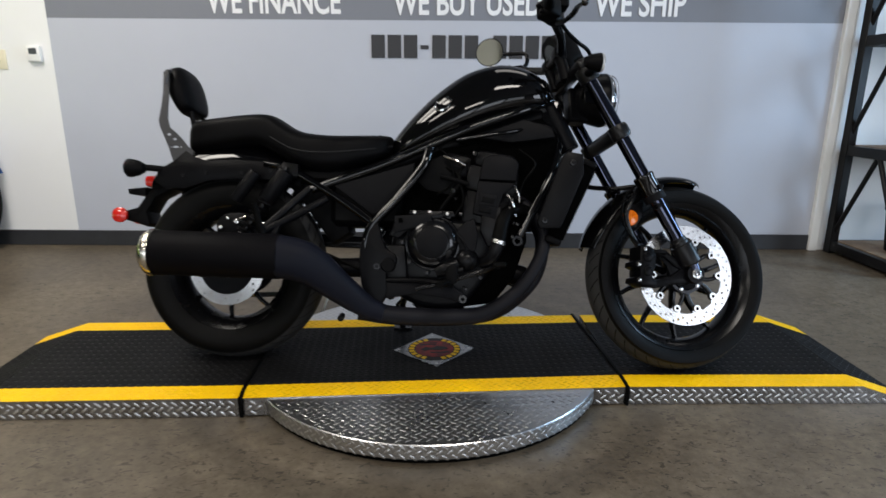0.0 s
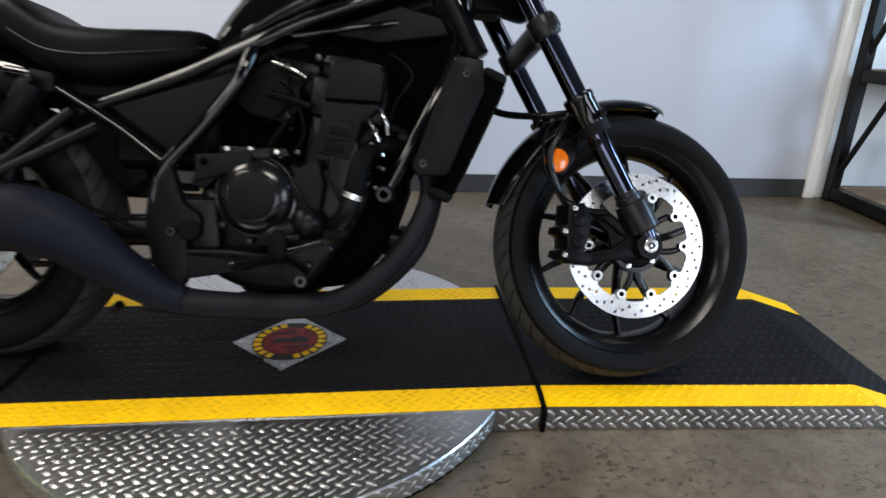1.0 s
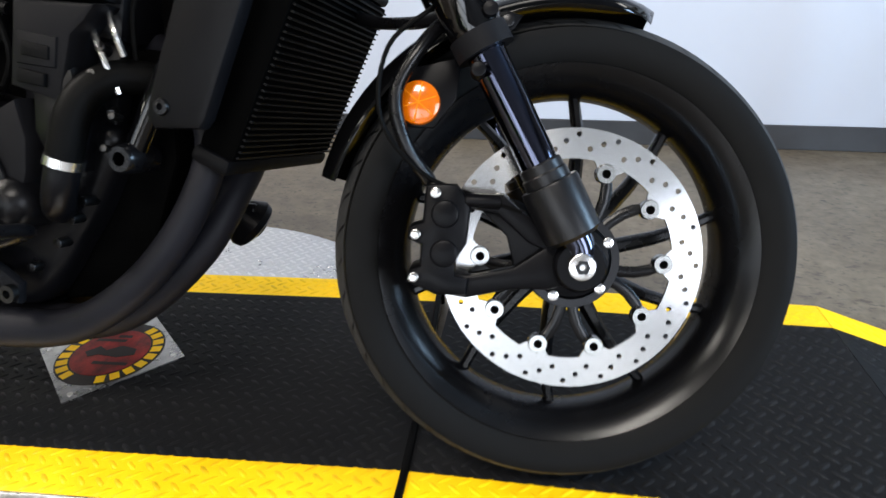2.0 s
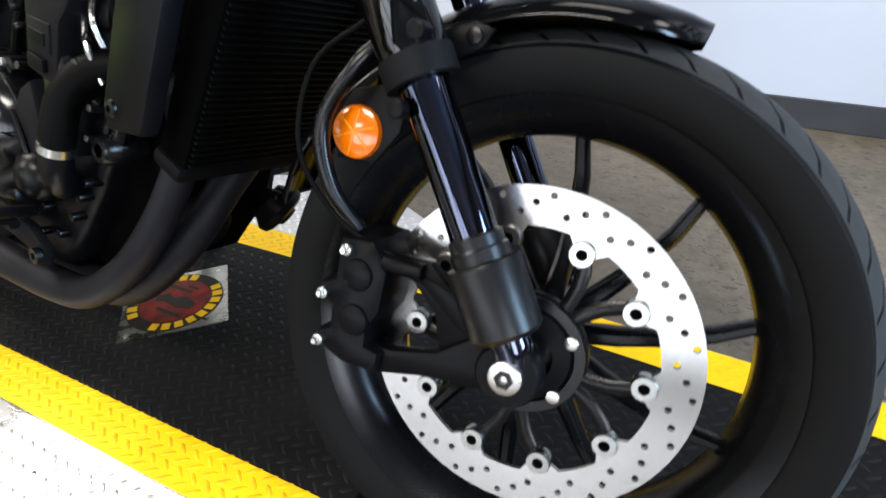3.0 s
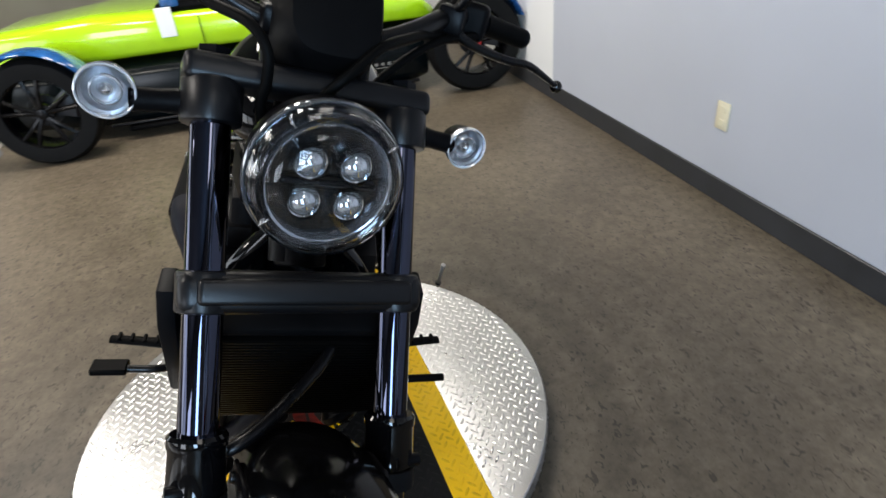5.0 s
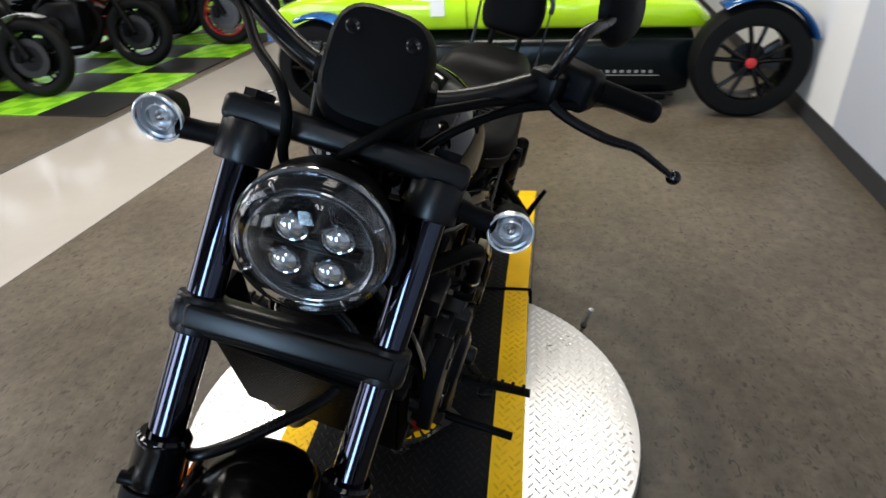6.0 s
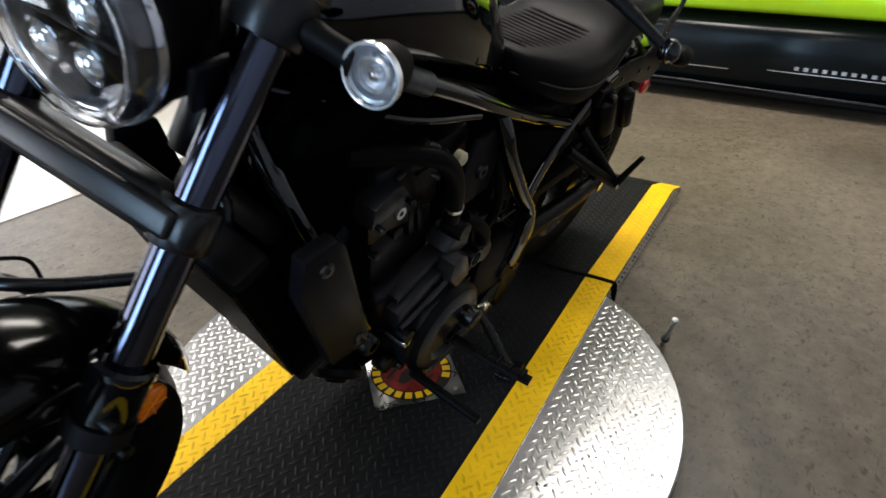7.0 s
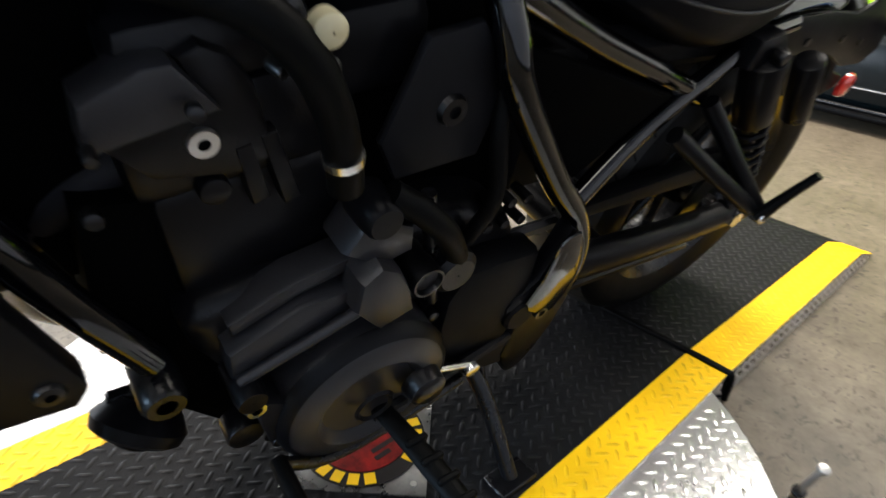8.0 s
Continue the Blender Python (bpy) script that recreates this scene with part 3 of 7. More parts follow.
# ---- the display turntable ----
CX, CY, RAD = -0.075, 0.034, 0.607
YO0, YI0, YI1, YO1 = -0.291, -0.208, 0.263, 0.346
JX0, JX1 = -0.663, 0.55
END0, END1 = -1.44, 1.315
TOE0, TOE1 = -1.61, 1.485


def lug_mesh(spots, name, material, parent):
    """Raised tread lugs, one small lens-shaped ridge at each (place, along, up) given."""
    verts, faces = [], []
    for p, a, n in spots:
        p, a, n = Vector(p), Vector(a).normalized(), Vector(n).normalized()
        b = n.cross(a)
        k = len(verts)
        for u, v in ((-0.0145, 0), (-0.007, 0.0042), (0.007, 0.0042), (0.0145, 0), (0.007, -0.0042), (-0.007, -0.0042)):
            verts.append(p + a * u + b * v - n * 0.0005)
        for u in (-0.0085, 0.0085):
            verts.append(p + a * u + n * 0.002)
        faces += [(k, k + 6, k + 1), (k + 1, k + 6, k + 7, k + 2), (k + 2, k + 7, k + 3), (k + 3, k + 7, k + 4), (k + 4, k + 7, k + 6, k + 5), (k + 5, k + 6, k)]
    me = bpy.data.meshes.new(name)
    me.from_pydata([tuple(v) for v in verts], [], [tuple(reversed(fc)) for fc in faces])
    for poly in me.polygons:
        poly.use_smooth = True
    me.materials.append(material)
    ob = new(name, me)
    ob.parent = parent
    ob["kind"] = "stuff"
    return ob


PITCH = 0.0285
ROW = 0.0165


def flat_lugs(x0, x1, y0, y1, z, keep=None, tilt=0.0, zslope=None):
    out = []
    i0, i1 = math.ceil(x0 / PITCH), math.floor(x1 / PITCH)
    j0, j1 = math.ceil(y0 / ROW), math.floor(y1 / ROW)
    for i in range(i0, i1 + 1):
        for j in range(j0, j1 + 1):
            x, y = (i + 0.5 * (j % 2)) * PITCH, j * ROW
            if x - x0 < 0.009 or x1 - x < 0.009 or y - y0 < 0.006 or y1 - y < 0.006:
                continue
            if keep and not keep(x, y):
                continue
            s = 0.8 if j % 2 else -0.8
            if zslope:
                z0, dz = zslope(x)
                out.append(((x, y, z0), (1, s, dz), (-dz, 0, 1)))
            else:
                out.append(((x, y, z), (1, s, 0), (0, 0, 1)))
    return out


def side_lugs(x0, x1, y, z0, z1, top=None):
    out = []
    for i in range(math.ceil(x0 / PITCH), math.floor(x1 / PITCH) + 1):
        for j in range(3):
            z = z0 + (z1 - z0) * (0.2 + 0.29 * j)
            x = (i + 0.5 * (j % 2)) * PITCH
            if x < x0 + 0.009 or x > x1 - 0.009 or (top and z > top(x) - 0.009):
                continue
            s = 0.8 if j % 2 else -0.8
            out.append(((x, y, z), (1, 0, s), (0, -1 if y < 0 else 1, 0)))
    return out


table = thing("display_turntable", "round diamond-plate motorcycle turntable with black and yellow deck", "turntable", m=DECK)
part("round_plate", turned([(0.001, FLOOR + 0.012), (RAD - 0.004, FLOOR + 0.012), (RAD, FLOOR + 0.016), (RAD, -0.003), (RAD - 0.003, 0.0), (0.001, 0.0)], 96, "Z", (CX, CY, 0)), M_TREAD, table, "bright worn diamond-plate steel", 30)
part("base_ring", turned([(0.3, FLOOR), (RAD - 0.008, FLOOR), (RAD - 0.008, FLOOR + 0.014), (0.3, FLOOR + 0.014)], 96, "Z", (CX, CY, 0), closed=True), M_RUBBER, table)
inside = lambda x, y: math.hypot(x - CX, y - CY) < RAD - 0.014
spots = flat_lugs(CX - RAD, CX + RAD, CY - RAD, YO0 - 0.004, 0, inside) + flat_lugs(CX - RAD, CX + RAD, YO1 + 0.004, CY + RAD, 0, inside)
lug_mesh(spots, "tread", M_TREADLUG, table)
ring = []
count = round(2 * math.pi * RAD / PITCH)
for k in range(count):
    a = 2 * math.pi * k / count
    shift = math.pi / count
    r = Vector((math.cos(a), math.sin(a), 0))
    t = Vector((-math.sin(a), math.cos(a), 0))
    if YO0 - 0.01 < CY + RAD * r.y < YO1 + 0.01:
        continue
    for j in range(3):
        s = 0.8 if j % 2 else -0.8
        b = a + shift * (j % 2)
        r = Vector((math.cos(b), math.sin(b), 0))
        t = Vector((-math.sin(b), math.cos(b), 0))
        ring.append((Vector((CX, CY, -0.009 + (FLOOR + 0.03) * 0.5 * j)) + r * (RAD - 0.0004), t + Vector((0, 0, s)), r))
lug_mesh(ring, "rim_tread", M_TREADLUG, table)


def deck_piece(parent, x0, x1, toe0=None, toe1=None, worn=None):
    """A stretch of deck: steel body, black deck sheet, two yellow stripes, tread. A toe is where its ramp meets the
    floor. worn: stripe lug material, darkened for wear and shading.
    """
    g = 0.0015
    prof = [(x0 + g, FLOOR + 0.004), (x1 - g, FLOOR + 0.004), (x1 - g, 0.003), (x0 + g, 0.003)]
    if toe1:
        prof = [(x0 + g, FLOOR + 0.001), (toe1, FLOOR + 0.001), (toe1, FLOOR + 0.005), (x1, 0.003), (x0 + g, 0.003)]
    if toe0:
        prof = [(toe0, FLOOR + 0.001), (x1 - g, FLOOR + 0.001), (x1 - g, 0.003), (x0, 0.003), (toe0, FLOOR + 0.005)]
    part("body", plate(prof, YO0, YO1), M_TREADSIDESHADE, parent, "diamond-plate steel side")
    h = 0.0042
    for name, ya, yb, m1, m2 in (("deck_sheet", YI0, YI1, M_DECK, M_DECKLUG), ("stripe", YO0 + 0.002, YI0, M_YELLOW, M_YELLOWLUG), ("stripe", YI1, YO1 - 0.002, M_YELLOW, M_YELLOWLUG)):
        part(name, box(x0 + g, x1 - g, ya, yb, 0.002, h), m1, parent, "" if name == "deck_sheet" else "yellow painted tread stripe")
        spots = flat_lugs(x0, x1, ya, yb, h)
        for end, toe in ((x1, toe1), (x0, toe0)):
            if toe:
                sl = (FLOOR + 0.006 - h) / (toe - end)
                zt = lambda x: (h + (x - end) * sl, sl)
                outline = [(end, h - 0.002), (end, h), (toe, FLOOR + 0.0065), (toe, FLOOR + 0.0045)]
                part("slope_sheet" if name == "deck_sheet" else "slope_stripe", plate(outline, ya, yb), m1, parent)
                spots += flat_lugs(min(end, toe), max(end, toe), ya, yb, 0, zslope=zt)
        lug_mesh(spots, "tread", m2 if name == "deck_sheet" else (worn or m1), parent)
    low = lambda x: 0.003 if x0 <= x <= x1 else (0.003 + (x - x1) * (FLOOR - 0.003) / (toe1 - x1) if x > x1 else 0.003 + (x - x0) * (FLOOR - 0.003) / (toe0 - x0))
    lo, hi = toe0 or x0, toe1 or x1
    free = lambda spots: [s for s in spots if toe0 or toe1 or math.hypot(s[0][0] - CX, s[0][1] - CY) > RAD + 0.01]
    lug_mesh(free(side_lugs(lo, hi, YO0, FLOOR, 0, low)) + free(side_lugs(lo, hi, YO1, FLOOR, 0, low)), "side_tread", M_TREADLUG, parent)


deck_piece(table, JX0, JX1, worn=M_YELLOWLUG)
ramp_f = thing("display_ramp", "black and yellow diamond-plate ramp at the turntable front", "ramp", "turntable ramps", m=DECK @ Matrix.Translation((JX1 + 0.011, 0, 0)) @ pose(0, 0, 0, 0, 0, -3.2) @ Matrix.Translation((-JX1, 0, 0)))
deck_piece(ramp_f, JX1, END1, toe1=TOE1)
ramp_r = thing("display_ramp", "black and yellow diamond-plate ramp at the turntable rear", "ramp", "turntable ramps", m=DECK @ Matrix.Translation((JX0, 0, 0)) @ pose(0, 0, 0, 0, 0, -1.7) @ Matrix.Translation((-JX0, 0, 0)))
deck_piece(ramp_r, END0, JX0, toe0=TOE0)
for jx in (JX0, JX1):
    lean = -0.012 if jx > 0 else 0.012
    jn = jx - 0.004 if jx > 0 else jx
    strap = thing("rubber_strap", "black rubber strap over the joint of deck and ramp", "strap", "rubber straps", m=DECK)
    part("strap_top", tube([(jn, YO0 - 0.002, 0.006), (jn - lean * 0.4, YI0, 0.0075), (jx + 0.004, 0, 0.0065), (jx, YI1, 0.0075), (jx, YO1 + 0.002, 0.006)], 0.0062, 8, 4, flat=0.7), M_RUBBER, strap)
    part("strap_end", tube([(jn, YO0 - 0.002, 0.006), (jn + 0.002, YO0 - 0.006, -0.01), (jn, YO0 - 0.006, FLOOR + 0.004)], 0.0062, 8, 4), M_RUBBER, strap)
    part("strap_end", tube([(jx, YO1 + 0.002, 0.006), (jx - 0.002, YO1 + 0.006, -0.01), (jx, YO1 + 0.006, FLOOR + 0.004)], 0.0062, 8, 4), M_RUBBER, strap)

# the diamond-shaped badge plate let into the deck
badge = thing("badge_plate", "diamond-shaped steel badge with a red and yellow emblem", "badge", m=DECK)
BXC, BYC = -0.053, 0.03
part("steel_plate", plate([(BXC - 0.147, BYC), (BXC, BYC - 0.143), (BXC + 0.147, BYC), (BXC, BYC + 0.147)], 0.0042, 0.0066, plane="XY"), M_BADGEPLATE, badge)
part("emblem_ring", cyl((BXC, BYC, 0.0066), (BXC, BYC, 0.0076), 0.096, seg=48), M_BADGEDARK, badge, "dark ring of the emblem")
part("emblem_disc", cyl((BXC, BYC, 0.0076), (BXC, BYC, 0.0084), 0.07, seg=48), M_BADGERED, badge, "dark red emblem disc")
for k in range(22):
    a = 2 * math.pi * k / 22 + 0.2
    if k in (4, 5, 15, 16):
        continue
    own = box(-0.008, 0.008, -0.0095, 0.0095, 0.0076, 0.0082)
    bmesh.ops.transform(own, matrix=Matrix.Translation((BXC + 0.083 * math.cos(a), BYC + 0.083 * math.sin(a), 0)) @ pose(0, 0, 0, 0, 0, math.degrees(a) + 90), verts=own.verts)
    part("lettering_bar", own, M_YELLOW, badge, "yellow lettering bar")
part("figure_bar", plate([(BXC - 0.05, BYC - 0.004), (BXC - 0.03, BYC + 0.016), (BXC - 0.012, BYC + 0.004), (BXC + 0.012, BYC + 0.02), (BXC + 0.045, BYC + 0.012), (BXC + 0.05, BYC - 0.006), (BXC + 0.02, BYC - 0.016), (BXC - 0.02, BYC - 0.01), (BXC - 0.036, BYC - 0.018)], 0.0084, 0.009, plane="XY"), M_BADGEDARK, badge)
for dx, dy, w in ((-0.02, 0.036, 0.03), (0.018, -0.034, 0.034), (0.0, 0.05, 0.014)):
    part("figure_bar", box(BXC + dx - w, BXC + dx + w, BYC + dy - 0.004, BYC + dy + 0.004, 0.0084, 0.0088), M_BADGEDARK, badge)
for dx, dy in ((0.125, 0), (-0.125, 0), (0, 0.12), (0, -0.12)):
    part("rivet", cyl((BXC + dx, BYC + dy, 0.0066), (BXC + dx, BYC + dy, 0.0085), 0.005, seg=10), M_STEELROUGH, badge)
# ---- the motorcycle ----
BIKE = DECK @ Matrix.Translation((-0.0123, -0.0762, 0.006)) @ pose(0, 0, 0, 0, 0, -7.24) @ pose(0, 0, 0, -15.0, 0, 0)
AXIS = Vector((-math.sin(radians(28)), 0, math.cos(radians(28))))
PIVOT = Vector((0.87, 0, 0))
STEER = Matrix.Translation(PIVOT) @ Matrix.Rotation(radians(12.5), 4, AXIS) @ Matrix.Translation(-PIVOT)
bike = thing("motorcycle", "black cruiser motorcycle with backrest leaning on its side stand", "motorcycle", m=BIKE)


def bp(name, bm, material, label="", parent=None, smooth=38.0):
    return part(name, bm, material, parent or bike, label, smooth)


def sp(name, bm, material, label="", parent=None, smooth=38.0):
    """A part of the steered front end."""
    bmesh.ops.transform(bm, matrix=STEER, verts=bm.verts)
    return part(name, bm, material, parent or bike, label, smooth)


def both(fn, *args, **kw):
    for s in (-1, 1):
        fn(s, *args, **kw)


# -- wheels
def tyre_profile(R, rim, w):
    half = [(rim + 0.002, w * 0.74), (rim + 0.011, w * 0.84), (rim + (R - rim) * 0.45, w), (rim + (R - rim) * 0.66, w * 0.97), (R - 0.022, w * 0.82), (R - 0.011, w * 0.6), (R - 0.003, w * 0.3), (R, 0)]
    return half + [(r, -y) for r, y in half[-2::-1]]


def spoke(r0, r1, w0, w1, d0, d1, a0, a1):
    rings = []
    for k in range(5):
        u = k / 4
        r, a = r0 + (r1 - r0) * u, a0 + (a1 - a0) * u * u
        w, d = w0 + (w1 - w0) * u, d0 + (d1 - d0) * u
        c = Vector((math.cos(a), 0, math.sin(a)))
        t = Vector((-math.sin(a), 0, math.cos(a)))
        ring = []
        for q in range(8):
            b = 2 * math.pi * q / 8 + math.pi / 8
            ring.append(c * r + t * w * math.cos(b) + Vector((0, d * math.sin(b), 0)))
        rings.append(ring)
    return loft(rings)


def flat_ring(outer, holes, y, thick):
    """A flat drilled plate in the wheel's plane: outline and holes are lists of (x, z)."""
    own = bmesh.new()
    edges, loops = [], []
    for line in [outer] + holes:
        vs = [own.verts.new((x, y, z)) for x, z in line]
        loops.append(vs)
        edges += [own.edges.new((vs[i], vs[(i + 1) % len(vs)])) for i in range(len(vs))]
    bmesh.ops.triangle_fill(own, use_beauty=True, use_dissolve=False, edges=edges)
    top = own.faces[:]
    made = bmesh.ops.extrude_face_region(own, geom=top)
    bmesh.ops.translate(own, vec=(0, thick, 0), verts=[g for g in made["geom"] if isinstance(g, bmesh.types.BMVert)])
    return own


def circle(cx, cz, r, n):
    return [(cx + r * math.cos(2 * math.pi * k / n), cz + r * math.sin(2 * math.pi * k / n)) for k in range(n)]


def brake_disc(r_out, r_in, tabs, phase, y, thick, hole_rows):
    outer = circle(0, 0, r_out, 80)
    inner = []
    n = 120
    for k in range(n):
        a = 2 * math.pi * k / n
        d = min(abs((math.degrees(a) - phase - q * 360 / tabs + 180) % 360 - 180) for q in range(tabs))
        inner.append(((r_in - (0.017 if d < 4.2 else 0.008 if d < 6.6 else 0)) * math.cos(a), (r_in - (0.017 if d < 4.2 else 0.008 if d < 6.6 else 0)) * math.sin(a)))
    holes = [inner]
    for r, shift in hole_rows:
        for k in range(tabs * 2):
            a = radians(phase + shift + k * 180 / tabs)
            holes.append(circle(r * math.cos(a), r * math.sin(a), 0.0036, 8))
    return flat_ring(outer, holes, y, thick)


def wheel(name, label, m, R, rim, w, spokes, phase, disc, smat):
    hub = part(name, turned([(rim - 0.022, w * 0.55), (rim - 0.03, w * 0.2), (rim - 0.03, -w * 0.2), (rim - 0.022, -w * 0.55), (rim + 0.001, -w * 0.8), (rim + 0.008, -w * 0.86), (rim + 0.01, -w * 0.8), (rim + 0.002, -w * 0.7), (rim - 0.004, -w * 0.5), (rim - 0.004, w * 0.5), (rim + 0.002, w * 0.7), (rim + 0.01, w * 0.8), (rim + 0.008, w * 0.86), (rim + 0.001, w * 0.8)], 96, closed=True), M_RIM, bike, label, 50)
    hub.matrix_local = m
    part("tyre", turned(tyre_profile(R, rim, w), 96, closed=True), M_TYRE, hub, "black rubber tyre", 60)
    part("hub", turned([(0.012, -0.07), (0.03, -0.07), (0.042, -0.06), (0.046, -0.03), (0.04, 0), (0.046, 0.03), (0.042, 0.06), (0.03, 0.07), (0.012, 0.07)], 32, closed=True), M_RIM, hub)
    for k in range(spokes):
        a = radians(phase + 360 * k / spokes)
        part("spoke", spoke(0.036, rim - 0.02, 0.012, 0.0075, 0.016, 0.011, a - 0.12, a), M_RIM, hub)
    r_out, y, tabs, dph, arms = disc
    rows = [(r_out - 0.008, 0), (r_out - 0.016, 6), (r_out - 0.025, 12)] if arms else [(r_out - 0.01, 0), (r_out - 0.022, 9)]
    part("brake_disc", brake_disc(r_out, r_out - 0.038, tabs, dph, y, 0.005, rows), M_DISC, hub, "drilled bright steel brake disc", 30)
    for k in range(tabs):
        a = radians(dph + 360 * k / tabs)
        c, s = math.cos(a), math.sin(a)
        rb = r_out - 0.05
        if arms:
            part("bobbin", turned([(0.0055, -0.005), (0.0115, -0.005), (0.0125, -0.003), (0.0125, 0.009), (0.0055, 0.009)], 16, centre=(rb * c, y, rb * s), closed=True), M_BOBBIN, hub, "bright steel disc bobbin")
            # solid near-black plug paints the dark inside of the bobbin
            part("bobbin_hole_shade", cyl((rb * c, y - 0.003, rb * s), (rb * c, y + 0.008, rb * s), 0.0056, seg=12), M_CORESHADE, hub)
            lean = 0.2 if k % 2 else -0.2
            arm = spoke(0.05, rb + 0.004, 0.0075, 0.0085, 0.005, 0.004, a + lean, a)
            bmesh.ops.translate(arm, vec=(0, y + 0.007, 0), verts=arm.verts)
            part("carrier_arm", arm, M_RIM, hub)
    if arms:
        part("carrier", turned([(0.03, y + 0.02), (0.046, y + 0.018), (0.062, y + 0.012), (0.062, y + 0.004), (0.05, y + 0.002), (0.046, y - 0.006), (0.03, y - 0.01)], 40, closed=True), M_SATIN, hub)
        part("sensor_ring", turned([(0.05, y - 0.004), (0.06, y - 0.004), (0.06, y - 0.001), (0.05, y - 0.001)], 48, closed=True), M_DARKMETAL, hub)
        for k in range(5):
            a = radians(30 + 72 * k)
            part("hub_bolt", cyl((0.05 * math.cos(a), y - 0.008, 0.05 * math.sin(a)), (0.05 * math.cos(a), y + 0.004, 0.05 * math.sin(a)), 0.007, seg=10, bevel=0.001), M_STEEL, hub)
    else:
        part("carrier", turned([(0.03, y - 0.002), (r_out - 0.036, y - 0.002), (r_out - 0.036, y + 0.006), (0.03, y + 0.006)], 40, closed=True), M_SATIN, hub)
    return hub


FH = Vector((0.771, 0, 0.312))
wheel("front_wheel", "black cast front wheel with drilled disc", STEER @ Matrix.Translation(FH), 0.3135, 0.239, 0.066, 10, 18, (0.165, -0.075, 10, 0.5, True), M_RIM)
wheel("rear_wheel", "black cast rear wheel with wide tyre", Matrix.Translation((-0.75, 0, 0.314)), 0.317, 0.204, 0.09, 8, 40, (0.128, -0.095, 6, 20, False), M_RIM)

# -- front fork
FDIR = Vector((-math.sin(radians(29.5)), 0, math.cos(radians(29.5))))
FBASE = Vector((0.736, 0, 0.392))


def on_fork(z, y=0.0, out=0.0):
    """A point of the fork's line at height z, moved forwards by out."""
    k = (z - FBASE.z) / FDIR.z
    return FBASE + FDIR * k + Vector((out * math.cos(radians(29.5)), y, out * math.sin(radians(29.5))))


def fork_leg(s):
    y = 0.117 * s - 0.008
    sp("fork_tube", cyl(on_fork(0.36, y), on_fork(0.985, y), 0.0225, seg=28), M_BLACKCHROME, "glossy black fork tube")
    prof = [(-0.004, 0.0225), (-0.004, 0.031), (0.006, 0.0325), (0.05, 0.032), (0.052, 0.0335), (0.062, 0.0335), (0.066, 0.03), (0.066, 0.0225)]
    own = turned([(r, a) for a, r in prof], 28, "Z")
    q = FDIR.to_track_quat("Z", "Y").to_matrix().to_4x4()
    bmesh.ops.transform(own, matrix=Matrix.Translation(on_fork(0.573, y)) @ q, verts=own.verts)
    sp("fork_sleeve", own, M_GLOSS, "gloss black fork sleeve")
    own = turned([(r, a) for a, r in [(0.0, 0.012), (0.0, 0.03), (0.005, 0.0345), (0.066, 0.0352), (0.07, 0.034), (0.0705, 0.0275), (0.082, 0.0275), (0.084, 0.0255), (0.094, 0.0255), (0.096, 0.0225)]], 28, "Z")
    bmesh.ops.transform(own, matrix=Matrix.Translation(on_fork(0.345, y)) @ q, verts=own.verts)
    sp("fork_lower", own, M_CLAMP, "satin black fork lower")
    sp("axle_neck", tube([on_fork(0.35, y), (0.771, y, 0.33), (0.771, y, 0.306)], [0.021, 0.019, 0.017], 18, 3), M_BLACKCHROME)
    sp("axle_lug", turned([(0.008, y - 0.013), (0.028, y - 0.013), (0.031, y - 0.009), (0.031, y + 0.009), (0.028, y + 0.013), (0.008, y + 0.013)], 32, "Y", (0.771, 0, 0.312), closed=True), M_SATIN)
    own = turned([(0.024, -0.012), (0.0345, -0.012), (0.0345, 0.012), (0.024, 0.012)], 24, "Z", closed=True)
    bmesh.ops.transform(own, matrix=Matrix.Translation(on_fork(0.56, y)) @ q, verts=own.verts)
    sp("fender_clamp", own, M_PLASTICGREY)
    for dz in (-0.02, 0.025):
        p = on_fork(0.56 + dz, y, 0.01 if dz > 0 else -0.03)
        sp("clamp_bolt", cyl(p + Vector((0.012, 0.006 * s, 0)), p + Vector((0.012, 0.034 * s, 0)), 0.0085, seg=12, bevel=0.001), M_SATIN)
    sp("axle_bolt", cyl((0.771, 0.124 * s - 0.006, 0.312), (0.771, 0.139 * s - 0.006, 0.312), 0.0165, seg=24, bevel=0.003), M_STEEL, "bright steel axle bolt")
    sp("axle_recess", turned([(0.004, 0), (0.009, 0), (0.009, 0.003), (0.004, 0.003)], 6, centre=(0.771, (0.1385 if s > 0 else 0.1415) * s - 0.006, 0.312), closed=True), M_DARKMETAL)
    # clamp collars
    for z, r, h in ((0.768, 0.031, 0.048), (0.954, 0.034, 0.05)):
        own = cyl((0, 0, -h / 2), (0, 0, h / 2), r, seg=28, bevel=0.004)
        bmesh.ops.transform(own, matrix=Matrix.Translation(on_fork(z, y)) @ q, verts=own.verts)
        sp("fork_collar", own, M_CLAMP)
    own = cyl((0, 0, 0), (0, 0, 0.012), 0.019, seg=6)
    bmesh.ops.transform(own, matrix=Matrix.Translation(on_fork(0.998, y)) @ q, verts=own.verts)
    sp("fork_cap", own, M_SATIN)
    # turn signals
    a = Vector((0.412, 0.14 * s - 0.008, 0.95))
    b = Vector((0.409, 0.2 * s - 0.008, 0.943))
    sp("signal_stalk", tube([a, (a + b) / 2, b], [0.016, 0.013, 0.014], 12, 4), M_PLASTIC)
    shell = turned([(r, x) for x, r in [(-0.045, 0.001), (-0.042, 0.014), (-0.025, 0.023), (0.0, 0.0285), (0.01, 0.0298), (0.012, 0.0275), (0.0, 0.0255)]], 32, "X", (0.409, 0.222 * s - 0.008, 0.947 - 0.004 * s))
